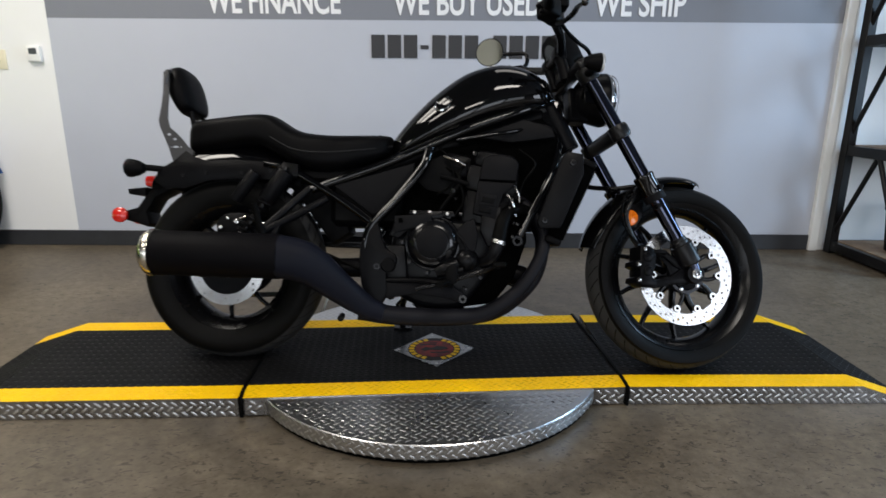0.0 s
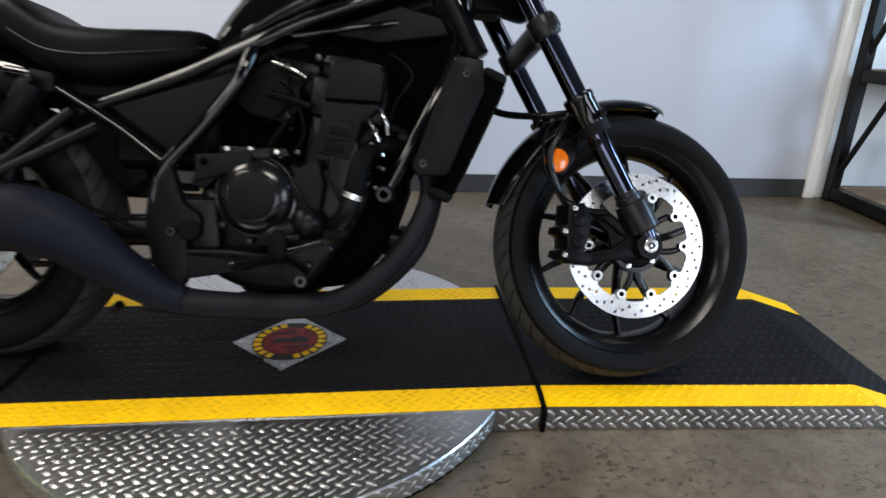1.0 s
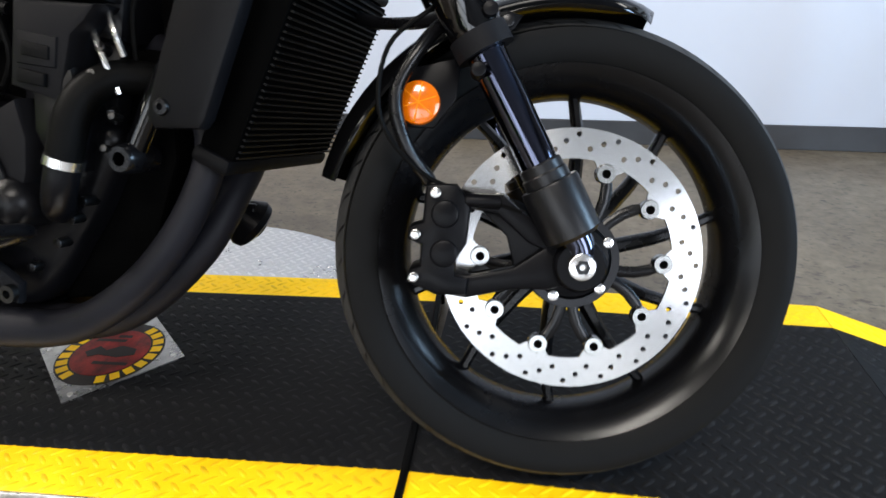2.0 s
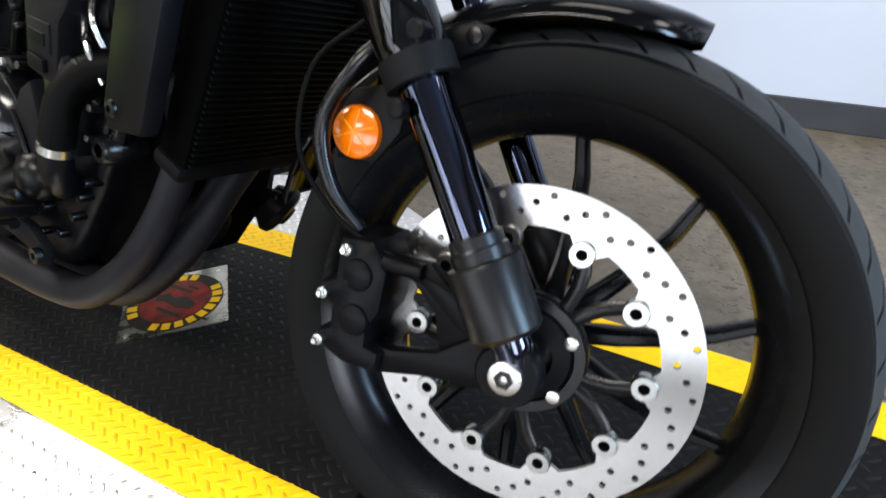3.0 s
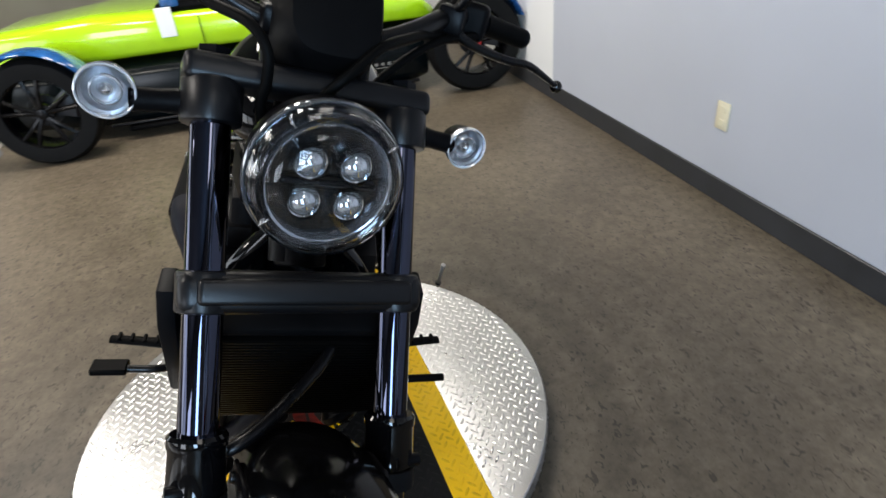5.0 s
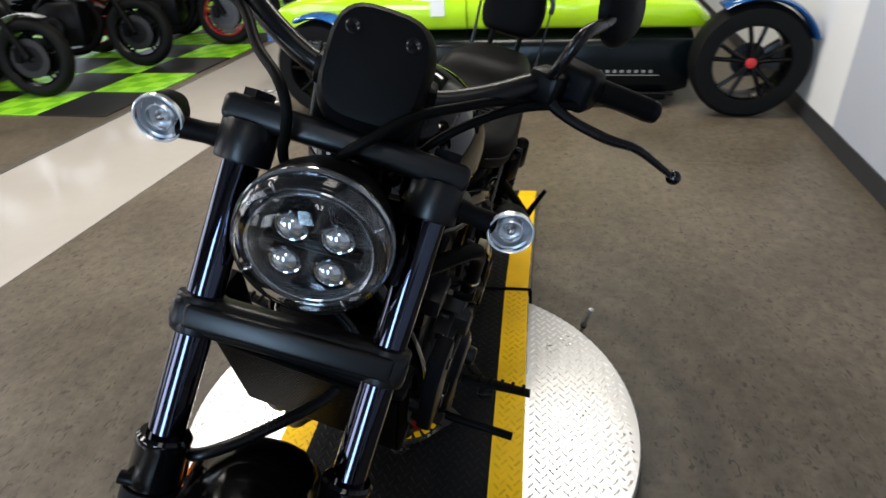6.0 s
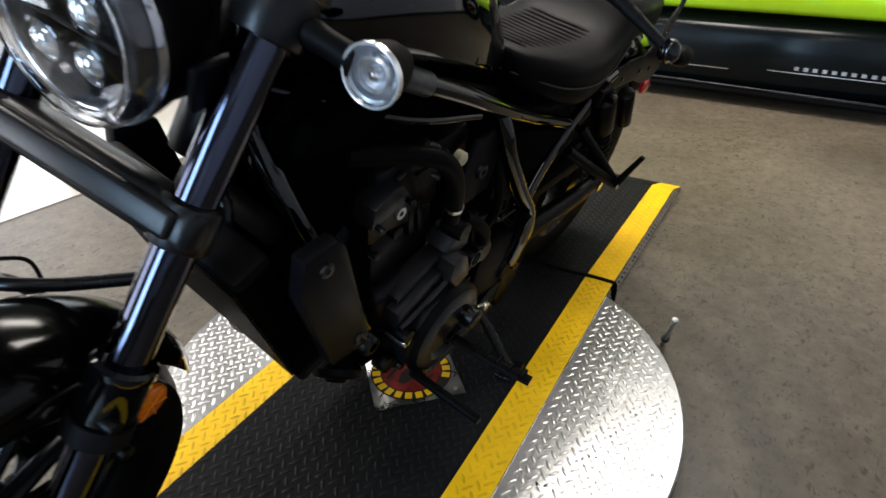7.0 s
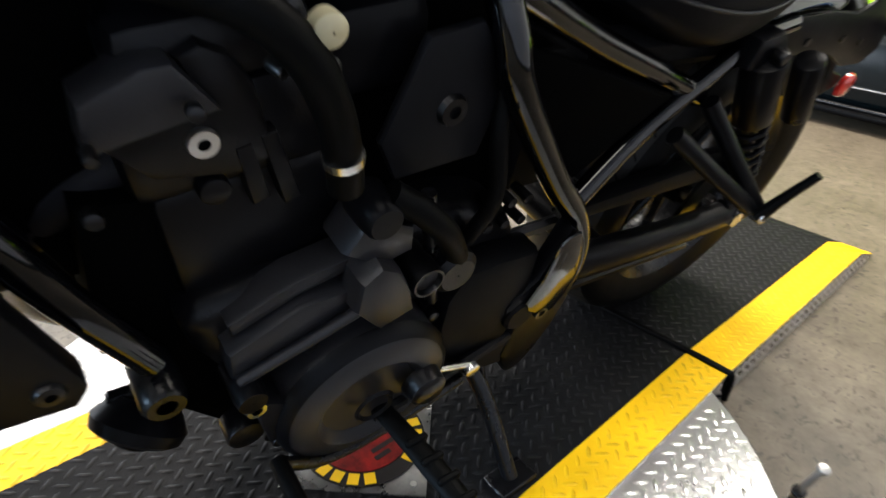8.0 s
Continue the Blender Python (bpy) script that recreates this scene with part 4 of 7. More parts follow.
    shell_ob = sp("turn_signal", shell, M_PLASTIC, "black round turn signal with clear lens")
    lens = turned([(r, x) for x, r in [(0.004, 0.0265), (0.013, 0.0262), (0.017, 0.0235), (0.0195, 0.015), (0.02, 0.001)]], 32, "X", (0.409, 0.222 * s - 0.008, 0.947 - 0.004 * s))
    sp("lens", lens, M_LENS, "clear plastic lens", shell_ob)
    at = (0.409, 0.222 * s - 0.008, 0.947 - 0.004 * s)
    sp("trim_ring", turned([(r, x) for x, r in [(0.006, 0.0298), (0.0125, 0.0298), (0.0135, 0.0285), (0.0125, 0.0272), (0.006, 0.0272)]], 32, "X", at, closed=True), M_REFLECTOR, "bright rim", shell_ob)
    sp("reflector", turned([(r, x) for x, r in [(0.005, 0.0262), (0.004, 0.0225), (-0.003, 0.0185), (-0.006, 0.013), (-0.007, 0.009)]], 32, "X", at), M_SIGNALDISH, "bright ribbed reflector", shell_ob)
    sp("lens_ring", turned([(r, x) for x, r in [(0.002, 0.0165), (0.006, 0.016), (0.007, 0.0145), (0.004, 0.0135), (0.0, 0.0135)]], 32, "X", at, closed=True), M_REFLECTOR, "", shell_ob)
    sp("bulb", turned([(r, x) for x, r in [(-0.008, 0.0095), (-0.002, 0.009), (0.004, 0.0065), (0.008, 0.003), (0.009, 0.0005)]], 24, "X", at), M_CHROME, "", shell_ob)


both(fork_leg)


def lateral_bar(z, h, d, out, w, r=0.016):
    """A bridge between the fork legs, rounded at its ends."""
    own = box(-d / 2, d / 2, -w, w, -h / 2, h / 2, min(d, h) * 0.3, 3)
    q = Matrix.Rotation(-radians(29.5), 4, "Y")
    bmesh.ops.transform(own, matrix=Matrix.Translation(on_fork(z, -0.008, out)) @ q, verts=own.verts)
    return own


sp("lower_clamp", lateral_bar(0.768, 0.05, 0.05, 0.004, 0.147), M_CLAMP, "satin black lower fork clamp")
sp("lower_clamp_cover", lateral_bar(0.769, 0.03, 0.02, 0.027, 0.127), M_CLAMP)
sp("upper_clamp", lateral_bar(0.985, 0.034, 0.056, 0.0, 0.15), M_CLAMP, "satin black upper fork clamp")
sp("steering_stem", cyl((0.40, 0, 0.74), (0.30, 0, 0.94), 0.03), M_SATIN)
sp("stem_nut", cyl(on_fork(0.998, 0, -0.02), on_fork(1.014, 0, -0.02), 0.02, seg=6), M_STEEL)
sp("front_axle", cyl((0.771, -0.13, 0.312), (0.771, 0.115, 0.312), 0.01), M_STEEL)

# -- headlight
HL = (0.494, -0.0098, 0.9155)
HF = (0.526, -0.0085, 0.9155)
shell = sp("headlight", turned([(r, x) for x, r in [(-0.085, 0.001), (-0.08, 0.039), (-0.06, 0.067), (-0.02, 0.084), (0.008, 0.09), (0.018, 0.0912), (0.021, 0.0905), (0.021, 0.085), (0.0, 0.08), (-0.01, 0.076)]], 56, "X", HL), M_SATIN, "round black headlight with four clear projectors")
sp("bezel", turned([(r, x) for x, r in [(0.019, 0.0916), (0.024, 0.0918), (0.0275, 0.0905), (0.0265, 0.0885), (0.019, 0.0884)]], 64, "X", HL, closed=True), M_CLEARTRIM, "thin bright rim", shell)
sp("outer_ring", turned([(r, x) for x, r in [(0.014, 0.0882), (0.026, 0.0875), (0.036, 0.084), (0.0405, 0.079), (0.038, 0.0745), (0.03, 0.073), (0.014, 0.073)]], 64, "X", HL, closed=True), M_RINGBLACK, "glossy dark light-guide ring", shell)
sp("inner_ring", turned([(r, x) for x, r in [(0.02, 0.0725), (0.04, 0.0722), (0.0425, 0.071), (0.041, 0.0685), (0.034, 0.0665), (0.02, 0.066)]], 64, "X", HL, closed=True), M_CLEARTRIM, "bright inner ring", shell)
for k in range(4):
    a = radians(38 + 90 * k)
    own = box(-0.004, 0.004, -0.006, 0.006, -0.0015, 0.0015, 0.001)
    bmesh.ops.transform(own, matrix=Matrix.Translation((HL[0] + 0.037, HL[1] + 0.0815 * math.cos(a), HL[2] + 0.0815 * math.sin(a))) @ Matrix.Rotation(a, 4, "X"), verts=own.verts)
    sp("ring_clip", own, M_CHROME, "", shell)
sp("reflector_bowl", turned([(r, x) for x, r in [(0.004, 0.07), (-0.006, 0.068), (-0.008, 0.001)]], 48, "X", HF), M_RINGBLACK, "", shell)
for dy, dz in ((-0.0255, 0.0235), (0.0255, 0.0235), (-0.0255, -0.023), (0.0255, -0.023)):
    c = (HF[0], HF[1] + dy, HF[2] + dz)
    sp("projector_ring", turned([(r, x) for x, r in [(-0.006, 0.0215), (0.01, 0.0205), (0.011, 0.0185), (0.0, 0.017)]], 28, "X", c, closed=True), M_GLOSS, "", shell)
    sp("projector", turned([(r, x) for x, r in [(-0.006, 0.0006), (-0.0055, 0.006), (-0.003, 0.012), (0.001, 0.0155), (0.004, 0.0165), (0.007, 0.0158), (0.0125, 0.0115), (0.0155, 0.006), (0.0165, 0.0006)]], 32, "X", c, closed=True), M_GLASSBALL, "clear glass projector lens", shell)
    sp("projector_back", turned([(r, x) for x, r in [(0.0, 0.0205), (0.008, 0.0195), (0.0065, 0.0168), (-0.001, 0.0172)]], 32, "X", c, closed=True), M_CHROME, "", shell)
sp("divider", box(HF[0] - 0.008, HF[0] + 0.004, HF[1] - 0.055, HF[1] + 0.055, HF[2] - 0.004, HF[2] + 0.004, 0.002), M_SATIN, "", shell)
sp("front_lens", turned([(r, x) for x, r in [(0.026, 0.0883), (0.04, 0.088), (0.047, 0.0855), (0.05, 0.08), (0.0485, 0.0745), (0.045, 0.0715), (0.05, 0.067), (0.057, 0.056), (0.061, 0.042), (0.064, 0.022), (0.065, 0.001), (0.0625, 0.001), (0.0615, 0.022), (0.0585, 0.042), (0.0545, 0.055), (0.048, 0.0655), (0.0425, 0.07), (0.045, 0.0752), (0.0465, 0.08), (0.0445, 0.0835), (0.039, 0.0855), (0.026, 0.0862)]], 64, "X", HL, closed=True), M_CLEAR, "clear domed lens", shell).visible_shadow = False
sp("headlight_bracket", box(0.39, 0.46, -0.03, 0.03, 0.83, 0.95, 0.008), M_SATIN)
for s in (-1, 1):
    sp("headlight_stay", box(0.42, 0.5, 0.09 * s - 0.005, 0.09 * s + 0.005, 0.87, 0.915, 0.003), M_SATIN)

# -- instrument and handlebar
MT = Matrix.Translation((0.385, 0, 1.075)) @ Matrix.Rotation(radians(-28), 4, "Y")
own = loft([[Vector((x, y * sc, z * sc)) for y, z in [(0.062 * math.copysign(abs(math.cos(t)) ** 0.6, math.cos(t)), 0.07 * math.copysign(abs(math.sin(t)) ** 0.6, math.sin(t))) for t in (2 * math.pi * k / 32 for k in range(32))]] for x, sc in ((0.034, 0.72), (0.032, 0.86), (0.022, 0.95), (-0.01, 1.03), (-0.04, 1.06), (-0.044, 1.0))])
bmesh.ops.transform(own, matrix=MT, verts=own.verts)
meter = sp("instrument", own, M_PLASTIC, "black plastic instrument pod")
for s in (-1, 1):
    own = turned([(0.003, 0.03), (0.008, 0.032), (0.009, 0.036), (0.007, 0.0375), (0.003, 0.0345)], 14, "X", (0, 0.034 * s, 0.034))
    bmesh.ops.transform(own, matrix=MT, verts=own.verts)
    sp("screw", own, M_DARKMETAL, "", meter)
own = cyl((-0.046, 0, 0), (-0.043, 0, 0), 0.052, seg=32)
bmesh.ops.transform(own, matrix=MT, verts=own.verts)
sp("display", own, M_SCREEN, "", meter)
sp("instrument_stay", box(0.36, 0.40, -0.03, 0.03, 0.965, 1.03, 0.006), M_SATIN)


def bar_half(s):
    sp("riser", tube([(0.372, 0.05 * s, 0.965), (0.36, 0.052 * s, 1.01), (0.345, 0.055 * s, 1.045)], 0.019, 14, 3), M_SATIN)
    sp("riser_clamp", box(0.325, 0.37, (0.055 * s) - 0.02, (0.055 * s) + 0.02, 1.03, 1.068, 0.008, 2), M_SATIN)


both(bar_half)
BARS = [(0.214, 0.37), (0.225, 0.32), (0.245, 0.262), (0.275, 0.205), (0.322, 0.14), (0.343, 0.085), (0.345, 0.05)]
BARZ = [1.085, 1.09, 1.095, 1.094, 1.07, 1.05, 1.047]
left = [(x, y, z) for (x, y), z in zip(BARS, BARZ)]
sp("handlebar", tube(left + [(x, -y, z) for x, y, z in left[::-1]], 0.0142, 14, 4), M_SATINDARK, "satin black handlebar")


def controls(s):
    g = lambda x, y, z: Vector((x, y * s, z))
    sp("grip", tube([g(0.213, 0.374, 1.085), g(0.222, 0.33, 1.09), g(0.235, 0.286, 1.094)], [0.0172, 0.0168, 0.018], 18, 4), M_RUBBER, "black rubber grip")
    sp("bar_end", cyl(g(0.213, 0.374, 1.085), g(0.21, 0.387, 1.084), 0.0165, seg=18, bevel=0.003), M_SATIN)
    box_m = Matrix.Translation(g(0.246, 0.252, 1.095)) @ Matrix.Rotation(radians(-31 * s), 4, "Z")
    own = box(-0.026, 0.026, -0.032, 0.032, -0.028, 0.028, 0.01, 3)
    bmesh.ops.transform(own, matrix=box_m, verts=own.verts)
    sw_ob = sp("switch_box", own, M_PLASTIC)
    for dy, dz in ((-0.012, 0.012), (0.014, 0.008), (0.0, -0.014)):
        own = box(-0.038, -0.026, dy - 0.007, dy + 0.007, dz - 0.005, dz + 0.005, 0.002)
        bmesh.ops.transform(own, matrix=box_m, verts=own.verts)
        sp("button", own, M_SATIN, "", sw_ob)
    own = box(-0.018, 0.03, -0.022, 0.02, -0.02, 0.02, 0.007, 2)
    bmesh.ops.transform(own, matrix=Matrix.Translation(g(0.272, 0.214, 1.092)) @ Matrix.Rotation(radians(-31 * s), 4, "Z"), verts=own.verts)
    sp("lever_bracket", own, M_SATIN)
    sp("lever", tube([g(0.285, 0.21, 1.08), g(0.293, 0.25, 1.064), g(0.3, 0.31, 1.056), g(0.298, 0.355, 1.055), g(0.294, 0.416, 1.034)], [0.012, 0.0085, 0.009, 0.008, 0.006], 12, 4, flat=0.8), M_SATINDARK, "satin black lever")
    ball = bmesh.new()
    bmesh.ops.create_uvsphere(ball, u_segments=16, v_segments=12, radius=0.0105)
    bmesh.ops.translate(ball, vec=g(0.292, 0.424, 1.031), verts=ball.verts)
    sp("lever_ball", ball, M_GLOSS)
    sp("mirror_stem", tube([g(0.278, 0.208, 1.1), g(0.31, 0.209, 1.125), g(0.309, 0.222, 1.172), g(0.24, 0.258, 1.181), g(0.2, 0.278, 1.192)], 0.008, 10, 4), M_SATINDARK)
    own = turned([(0.001, -0.016), (0.038, -0.013), (0.05, -0.002), (0.0525, 0.008), (0.05, 0.009)], 32, "X")
    bmesh.ops.scale(own, vec=(1, 1.12, 1), verts=own.verts)
    face = Vector((-0.6, -0.78, -0.33)) if s > 0 else Vector((-0.98, 0.12, 0.05))
    mm = Matrix.Translation(g(0.186, 0.285, 1.196)) @ face.to_track_quat("X", "Z").to_matrix().to_4x4()
    bmesh.ops.transform(own, matrix=mm, verts=own.verts)
    shell_m = sp("mirror", own, M_PLASTIC, "black round mirror")
    own = cyl((0.0065, 0, 0), (0.0085, 0, 0), 0.0495, seg=32)
    bmesh.ops.scale(own, vec=(1, 1.12, 1), verts=own.verts)
    bmesh.ops.transform(own, matrix=mm, verts=own.verts)
    sp("mirror_glass", own, M_MIRROR, "mirror glass", shell_m)


both(controls)
# master cylinder on the brake side
sp("brake_reservoir", box(0.268, 0.31, -0.262, -0.205, 1.108, 1.14, 0.008, 2), M_PLASTIC)
# cables
CAB = [
    [(0.285, 0.2, 1.07), (0.33, 0.15, 1.068), (0.38, 0.108, 1.066), (0.43, 0.055, 1.055), (0.46, 0.016, 1.026), (0.46, -0.007, 0.999), (0.43, -0.02, 0.96)],
    [(0.29, -0.215, 1.09), (0.33, -0.172, 1.075), (0.38, -0.138, 1.058), (0.43, -0.099, 1.052), (0.45, -0.079, 1.03), (0.45, -0.075, 0.996), (0.44, -0.076, 0.966), (0.42, -0.06, 0.9)],
    [(0.27, 0.27, 1.08), (0.31, 0.18, 1.06), (0.35, 0.1, 1.01), (0.35, 0.05, 0.93)],
]
for line in CAB:
    sp("cable", tube(line, 0.0064, 10, 6), M_RUBBER, "black control cable")
sp("brake_hose", tube([(0.405, 0.0, 0.745), (0.42, 0.07, 0.69), (0.47, 0.06, 0.63), (0.55, -0.02, 0.605), (0.6, -0.08, 0.60), (0.575, -0.115, 0.56), (0.545, -0.12, 0.5), (0.56, -0.118, 0.44), (0.59, -0.105, 0.40)], 0.0085, 10, 6), M_SATINDARK, "black brake hose")
sp("sensor_wire", tube([(0.585, -0.12, 0.6), (0.535, -0.13, 0.55), (0.53, -0.132, 0.47), (0.58, -0.126, 0.41), (0.65, -0.122, 0.385), (0.7, -0.12, 0.37)], 0.0028, 8, 6), M_RUBBER)

# -- caliper, on the disc side
cal = sp("brake_caliper", plate([(0.586, 0.398), (0.622, 0.4), (0.632, 0.388), (0.64, 0.372), (0.637, 0.33), (0.626, 0.312), (0.626, 0.293), (0.642, 0.29), (0.64, 0.268), (0.602, 0.268), (0.568, 0.282), (0.571, 0.297), (0.583, 0.302), (0.583, 0.326), (0.567, 0.333), (0.569, 0.348), (0.584, 0.354)], -0.134, -0.05, 0.007), M_SATIN, "black radial brake caliper")
sp("caliper_arm", plate([(0.6, 0.292), (0.6, 0.268), (0.64, 0.264), (0.697, 0.278), (0.735, 0.279), (0.777, 0.29), (0.785, 0.32), (0.765, 0.335), (0.735, 0.334), (0.695, 0.305), (0.65, 0.293)], -0.122, -0.104, 0.005), M_SATIN, "", cal)
sp("caliper_arm", plate([(0.626, 0.388), (0.678, 0.39), (0.7, 0.372), (0.735, 0.35), (0.735, 0.325), (0.71, 0.335), (0.69, 0.352), (0.672, 0.366), (0.64, 0.371)], -0.122, -0.104, 0.005), M_SATIN, "", cal)
sp("arm_web", plate([(0.655, 0.368), (0.7, 0.37), (0.76, 0.335), (0.76, 0.295), (0.7, 0.29), (0.685, 0.34)], -0.113, -0.105, 0.003), M_SATIN, "", cal)
sp("caliper_bridge", cyl((0.632, -0.126, 0.381), (0.674, -0.126, 0.381), 0.0085, seg=14, bevel=0.002), M_SATIN, "", cal)
for x, z in ((0.598, 0.388), (0.577, 0.339), (0.577, 0.289)):
    sp("caliper_bolt", cyl((x, -0.142, z), (x, -0.125, z), 0.0062, seg=10, bevel=0.001), M_BOBBIN, "", cal)
    sp("bleed_nipple", cyl((x, -0.148, z), (x, -0.14, z), 0.0028, seg=8), M_STEEL, "", cal)
for x, z in ((0.61, 0.364), (0.611, 0.318)):
    sp("piston_boss", cyl((x, -0.138, z), (x, -0.12, z), 0.0165, seg=20, bevel=0.004), M_SATIN, "", cal)

# -- amber reflectors on the fork
for s in (-1, 1):
    sp("reflector_bracket", plate([(0.56, 0.535), (0.62, 0.55), (0.615, 0.5), (0.59, 0.465), (0.55, 0.465), (0.538, 0.495)], 0.09 * s - 0.004, 0.09 * s + 0.004, 0.002), M_SATIN)
    ref = sp("side_reflector", turned([(0.001, 0.103 * s), (0.02, 0.1025 * s), (0.0255, 0.1 * s), (0.027, 0.092 * s), (0.001, 0.092 * s)], 32, "Y", (0.57, 0, 0.494)), M_AMBER, "round amber reflector")
    for k in range(3):
        a = radians(20 + 60 * k)
        sp("reflector_rib", cyl((0.57 - 0.023 * math.cos(a), 0.1028 * s, 0.494 - 0.023 * math.sin(a)), (0.57 + 0.023 * math.cos(a), 0.1028 * s, 0.494 + 0.023 * math.sin(a)), 0.0009, seg=6), M_AMBERLIGHT, "", ref)

# -- front fender
rings = []
for k in range(27):
    u = k / 26
    a = radians(165 - 91.5 * u)
    taper = min(1.0, 0.25 + 0.75 * ((1 - u) / 0.12) ** 0.5 if u > 0.88 else 1.0) * min(1.0, 0.72 + u * 2)
    ring = []
    for thick in (0.0, -0.0035):
        line = []
        for q in range(11):
            v = -1 + q / 5
            w = 0.077 * taper * v
            drop = 0.030 * abs(v) ** 2.6 * (0.5 + 0.5 * taper)
            rr = 0.346 - 0.004 * max(0.0, (u - 0.75)) * 4 + thick - drop
            line.append(FH + Vector((rr * math.cos(a), w, rr * math.sin(a))))
        ring += line if thick == 0 else line[::-1]
    rings.append(ring)
sp("front_fender", loft(rings), M_SATINGLOSS, "black painted front fender", smooth=50)
for s in (-1, 1):
    sp("fender_stay", plate([(0.612, 0.56), (0.65, 0.572), (0.68, 0.588), (0.69, 0.605), (0.67, 0.61), (0.64, 0.6), (0.61, 0.59)], 0.08 * s - 0.003, 0.08 * s + 0.003, 0.002), M_SATIN)
    sp("stay_bolt", cyl((0.672, 0.081 * s, 0.597), (0.672, 0.088 * s, 0.597), 0.008, seg=12, bevel=0.001), M_DARKMETAL)
    sp("stay_bolt", cyl((0.625, 0.081 * s, 0.577), (0.625, 0.088 * s, 0.577), 0.007, seg=12, bevel=0.001), M_DARKMETAL)

# -- tank
prof = [(-0.215, 0.752, 0.705, 0.035), (-0.2, 0.772, 0.7, 0.05), (-0.165, 0.82, 0.705, 0.07), (-0.09, 0.9, 0.73, 0.098), (-0.012, 0.962, 0.76, 0.118), (0.047, 1.0, 0.78, 0.128), (0.126, 1.024, 0.81, 0.132), (0.185, 1.026, 0.83, 0.128), (0.245, 1.012, 0.848, 0.118), (0.294, 0.982, 0.86, 0.098), (0.318, 0.955, 0.87, 0.07), (0.326, 0.925, 0.885, 0.03)]
rings = []
for x, zt, zb, w in prof:
    ring = []
    for k in range(40):
        t = 2 * math.pi * k / 40
        c, s = math.cos(t), math.sin(t)
        zc, hz = zb + (zt - zb) * 0.42, None
        up = zt - zc if s >= 0 else zc - zb
        e = 1.0 if s >= 0 else 0.6
        ring.append(Vector((x + 0.012 * abs(c), w * math.copysign(abs(c) ** 0.9, c), zc + up * math.copysign(abs(s) ** e, s))))
    rings.append(ring)
tank = bp("fuel_tank", loft(rings), M_GLOSS, "gloss black teardrop fuel tank", smooth=70)
sub = tank.modifiers.new("round", "SUBSURF")
sub.levels = sub.render_levels = 2
TC = Matrix.Translation((-0.03, -0.098, 0.868)) @ Vector((-0.3, -0.77, 0.56)).to_track_quat("Z", "Y").to_matrix().to_4x4()
own = turned([(0.001, 0.004), (0.021, 0.004), (0.023, 0.002), (0.023, -0.012)], 36, "Z")
bmesh.ops.transform(own, matrix=TC, verts=own.verts)
bp("filler_cap", own, M_GLOSS, "gloss black filler cap in a bright ring", tank)
own = turned([(0.024, 0.002), (0.027, 0.0045), (0.0295, 0.002), (0.0295, -0.012), (0.024, -0.012)], 36, "Z", closed=True)
bmesh.ops.transform(own, matrix=TC, verts=own.verts)
bp("filler_ring", own, M_CHROME, "bright filler ring", tank)

# -- seat
def section(x, zt, zb, w, n=36, ex=0.55):
    zc, h = (zt + zb) / 2, (zt - zb) / 2
    out = []
    for k in range(n):
        t = 2 * math.pi * k / n
        c, s = math.cos(t), math.sin(t)
        out.append(Vector((x, w * math.copysign(abs(c) ** ex, c), zc + h * math.copysign(abs(s) ** ex, s))))
    return out


sec = [(-0.2, 0.77, 0.72, 0.05), (-0.215, 0.776, 0.69, 0.085), (-0.3, 0.77, 0.665, 0.13), (-0.37, 0.767, 0.637, 0.148), (-0.43, 0.768, 0.632, 0.15), (-0.49, 0.774, 0.645, 0.146), (-0.525, 0.787, 0.662, 0.142), (-0.555, 0.803, 0.678, 0.138), (-0.585, 0.825, 0.695, 0.134), (-0.615, 0.838, 0.71, 0.13), (-0.65, 0.841, 0.73, 0.128), (-0.72, 0.836, 0.722, 0.122), (-0.79, 0.829, 0.715, 0.113), (-0.86, 0.823, 0.708, 0.1), (-0.895, 0.814, 0.705, 0.085), (-0.912, 0.785, 0.71, 0.05)]
seat = bp("seat", loft([section(*p) for p in sec]), M_SEAT, "ribbed black vinyl two-up seat", smooth=70)
sub = seat.modifiers.new("round", "SUBSURF")
sub.levels = sub.render_levels = 2
for k in range(12):
    x = -0.25 - 0.021 * k
    zt = np.interp(-x, [-p[0] for p in sec], [p[1] for p in sec])
    ww = np.interp(-x, [-p[0] for p in sec], [p[3] for p in sec]) * 0.66
    bp("seat_rib", tube([(x, -ww, zt - 0.016), (x + 0.004, -ww * 0.6, zt - 0.004), (x + 0.008, 0, zt - 0.003), (x + 0.004, ww * 0.6, zt - 0.004), (x, ww, zt - 0.016)], 0.0075, 8, 4), M_SEAT, "", seat)
for sy in (-1, 1):
    bp("seat_piping", tube([(-0.2, 0.06 * sy, 0.735), (-0.3, 0.131 * sy, 0.71), (-0.42, 0.15 * sy, 0.698), (-0.52, 0.143 * sy, 0.71), (-0.6, 0.134 * sy, 0.75)], 0.0022, 6, 6), M_PIPING, "", seat)

# -- rear fender
rings = []
tops = [(-0.5, 0.68, 0.59), (-0.56, 0.716, 0.6), (-0.64, 0.742, 0.61), (-0.74, 0.754, 0.612), (-0.82, 0.748, 0.608), (-0.9, 0.724, 0.597), (-0.96, 0.69, 0.585), (-1.0, 0.66, 0.574), (-1.012, 0.64, 0.574)]
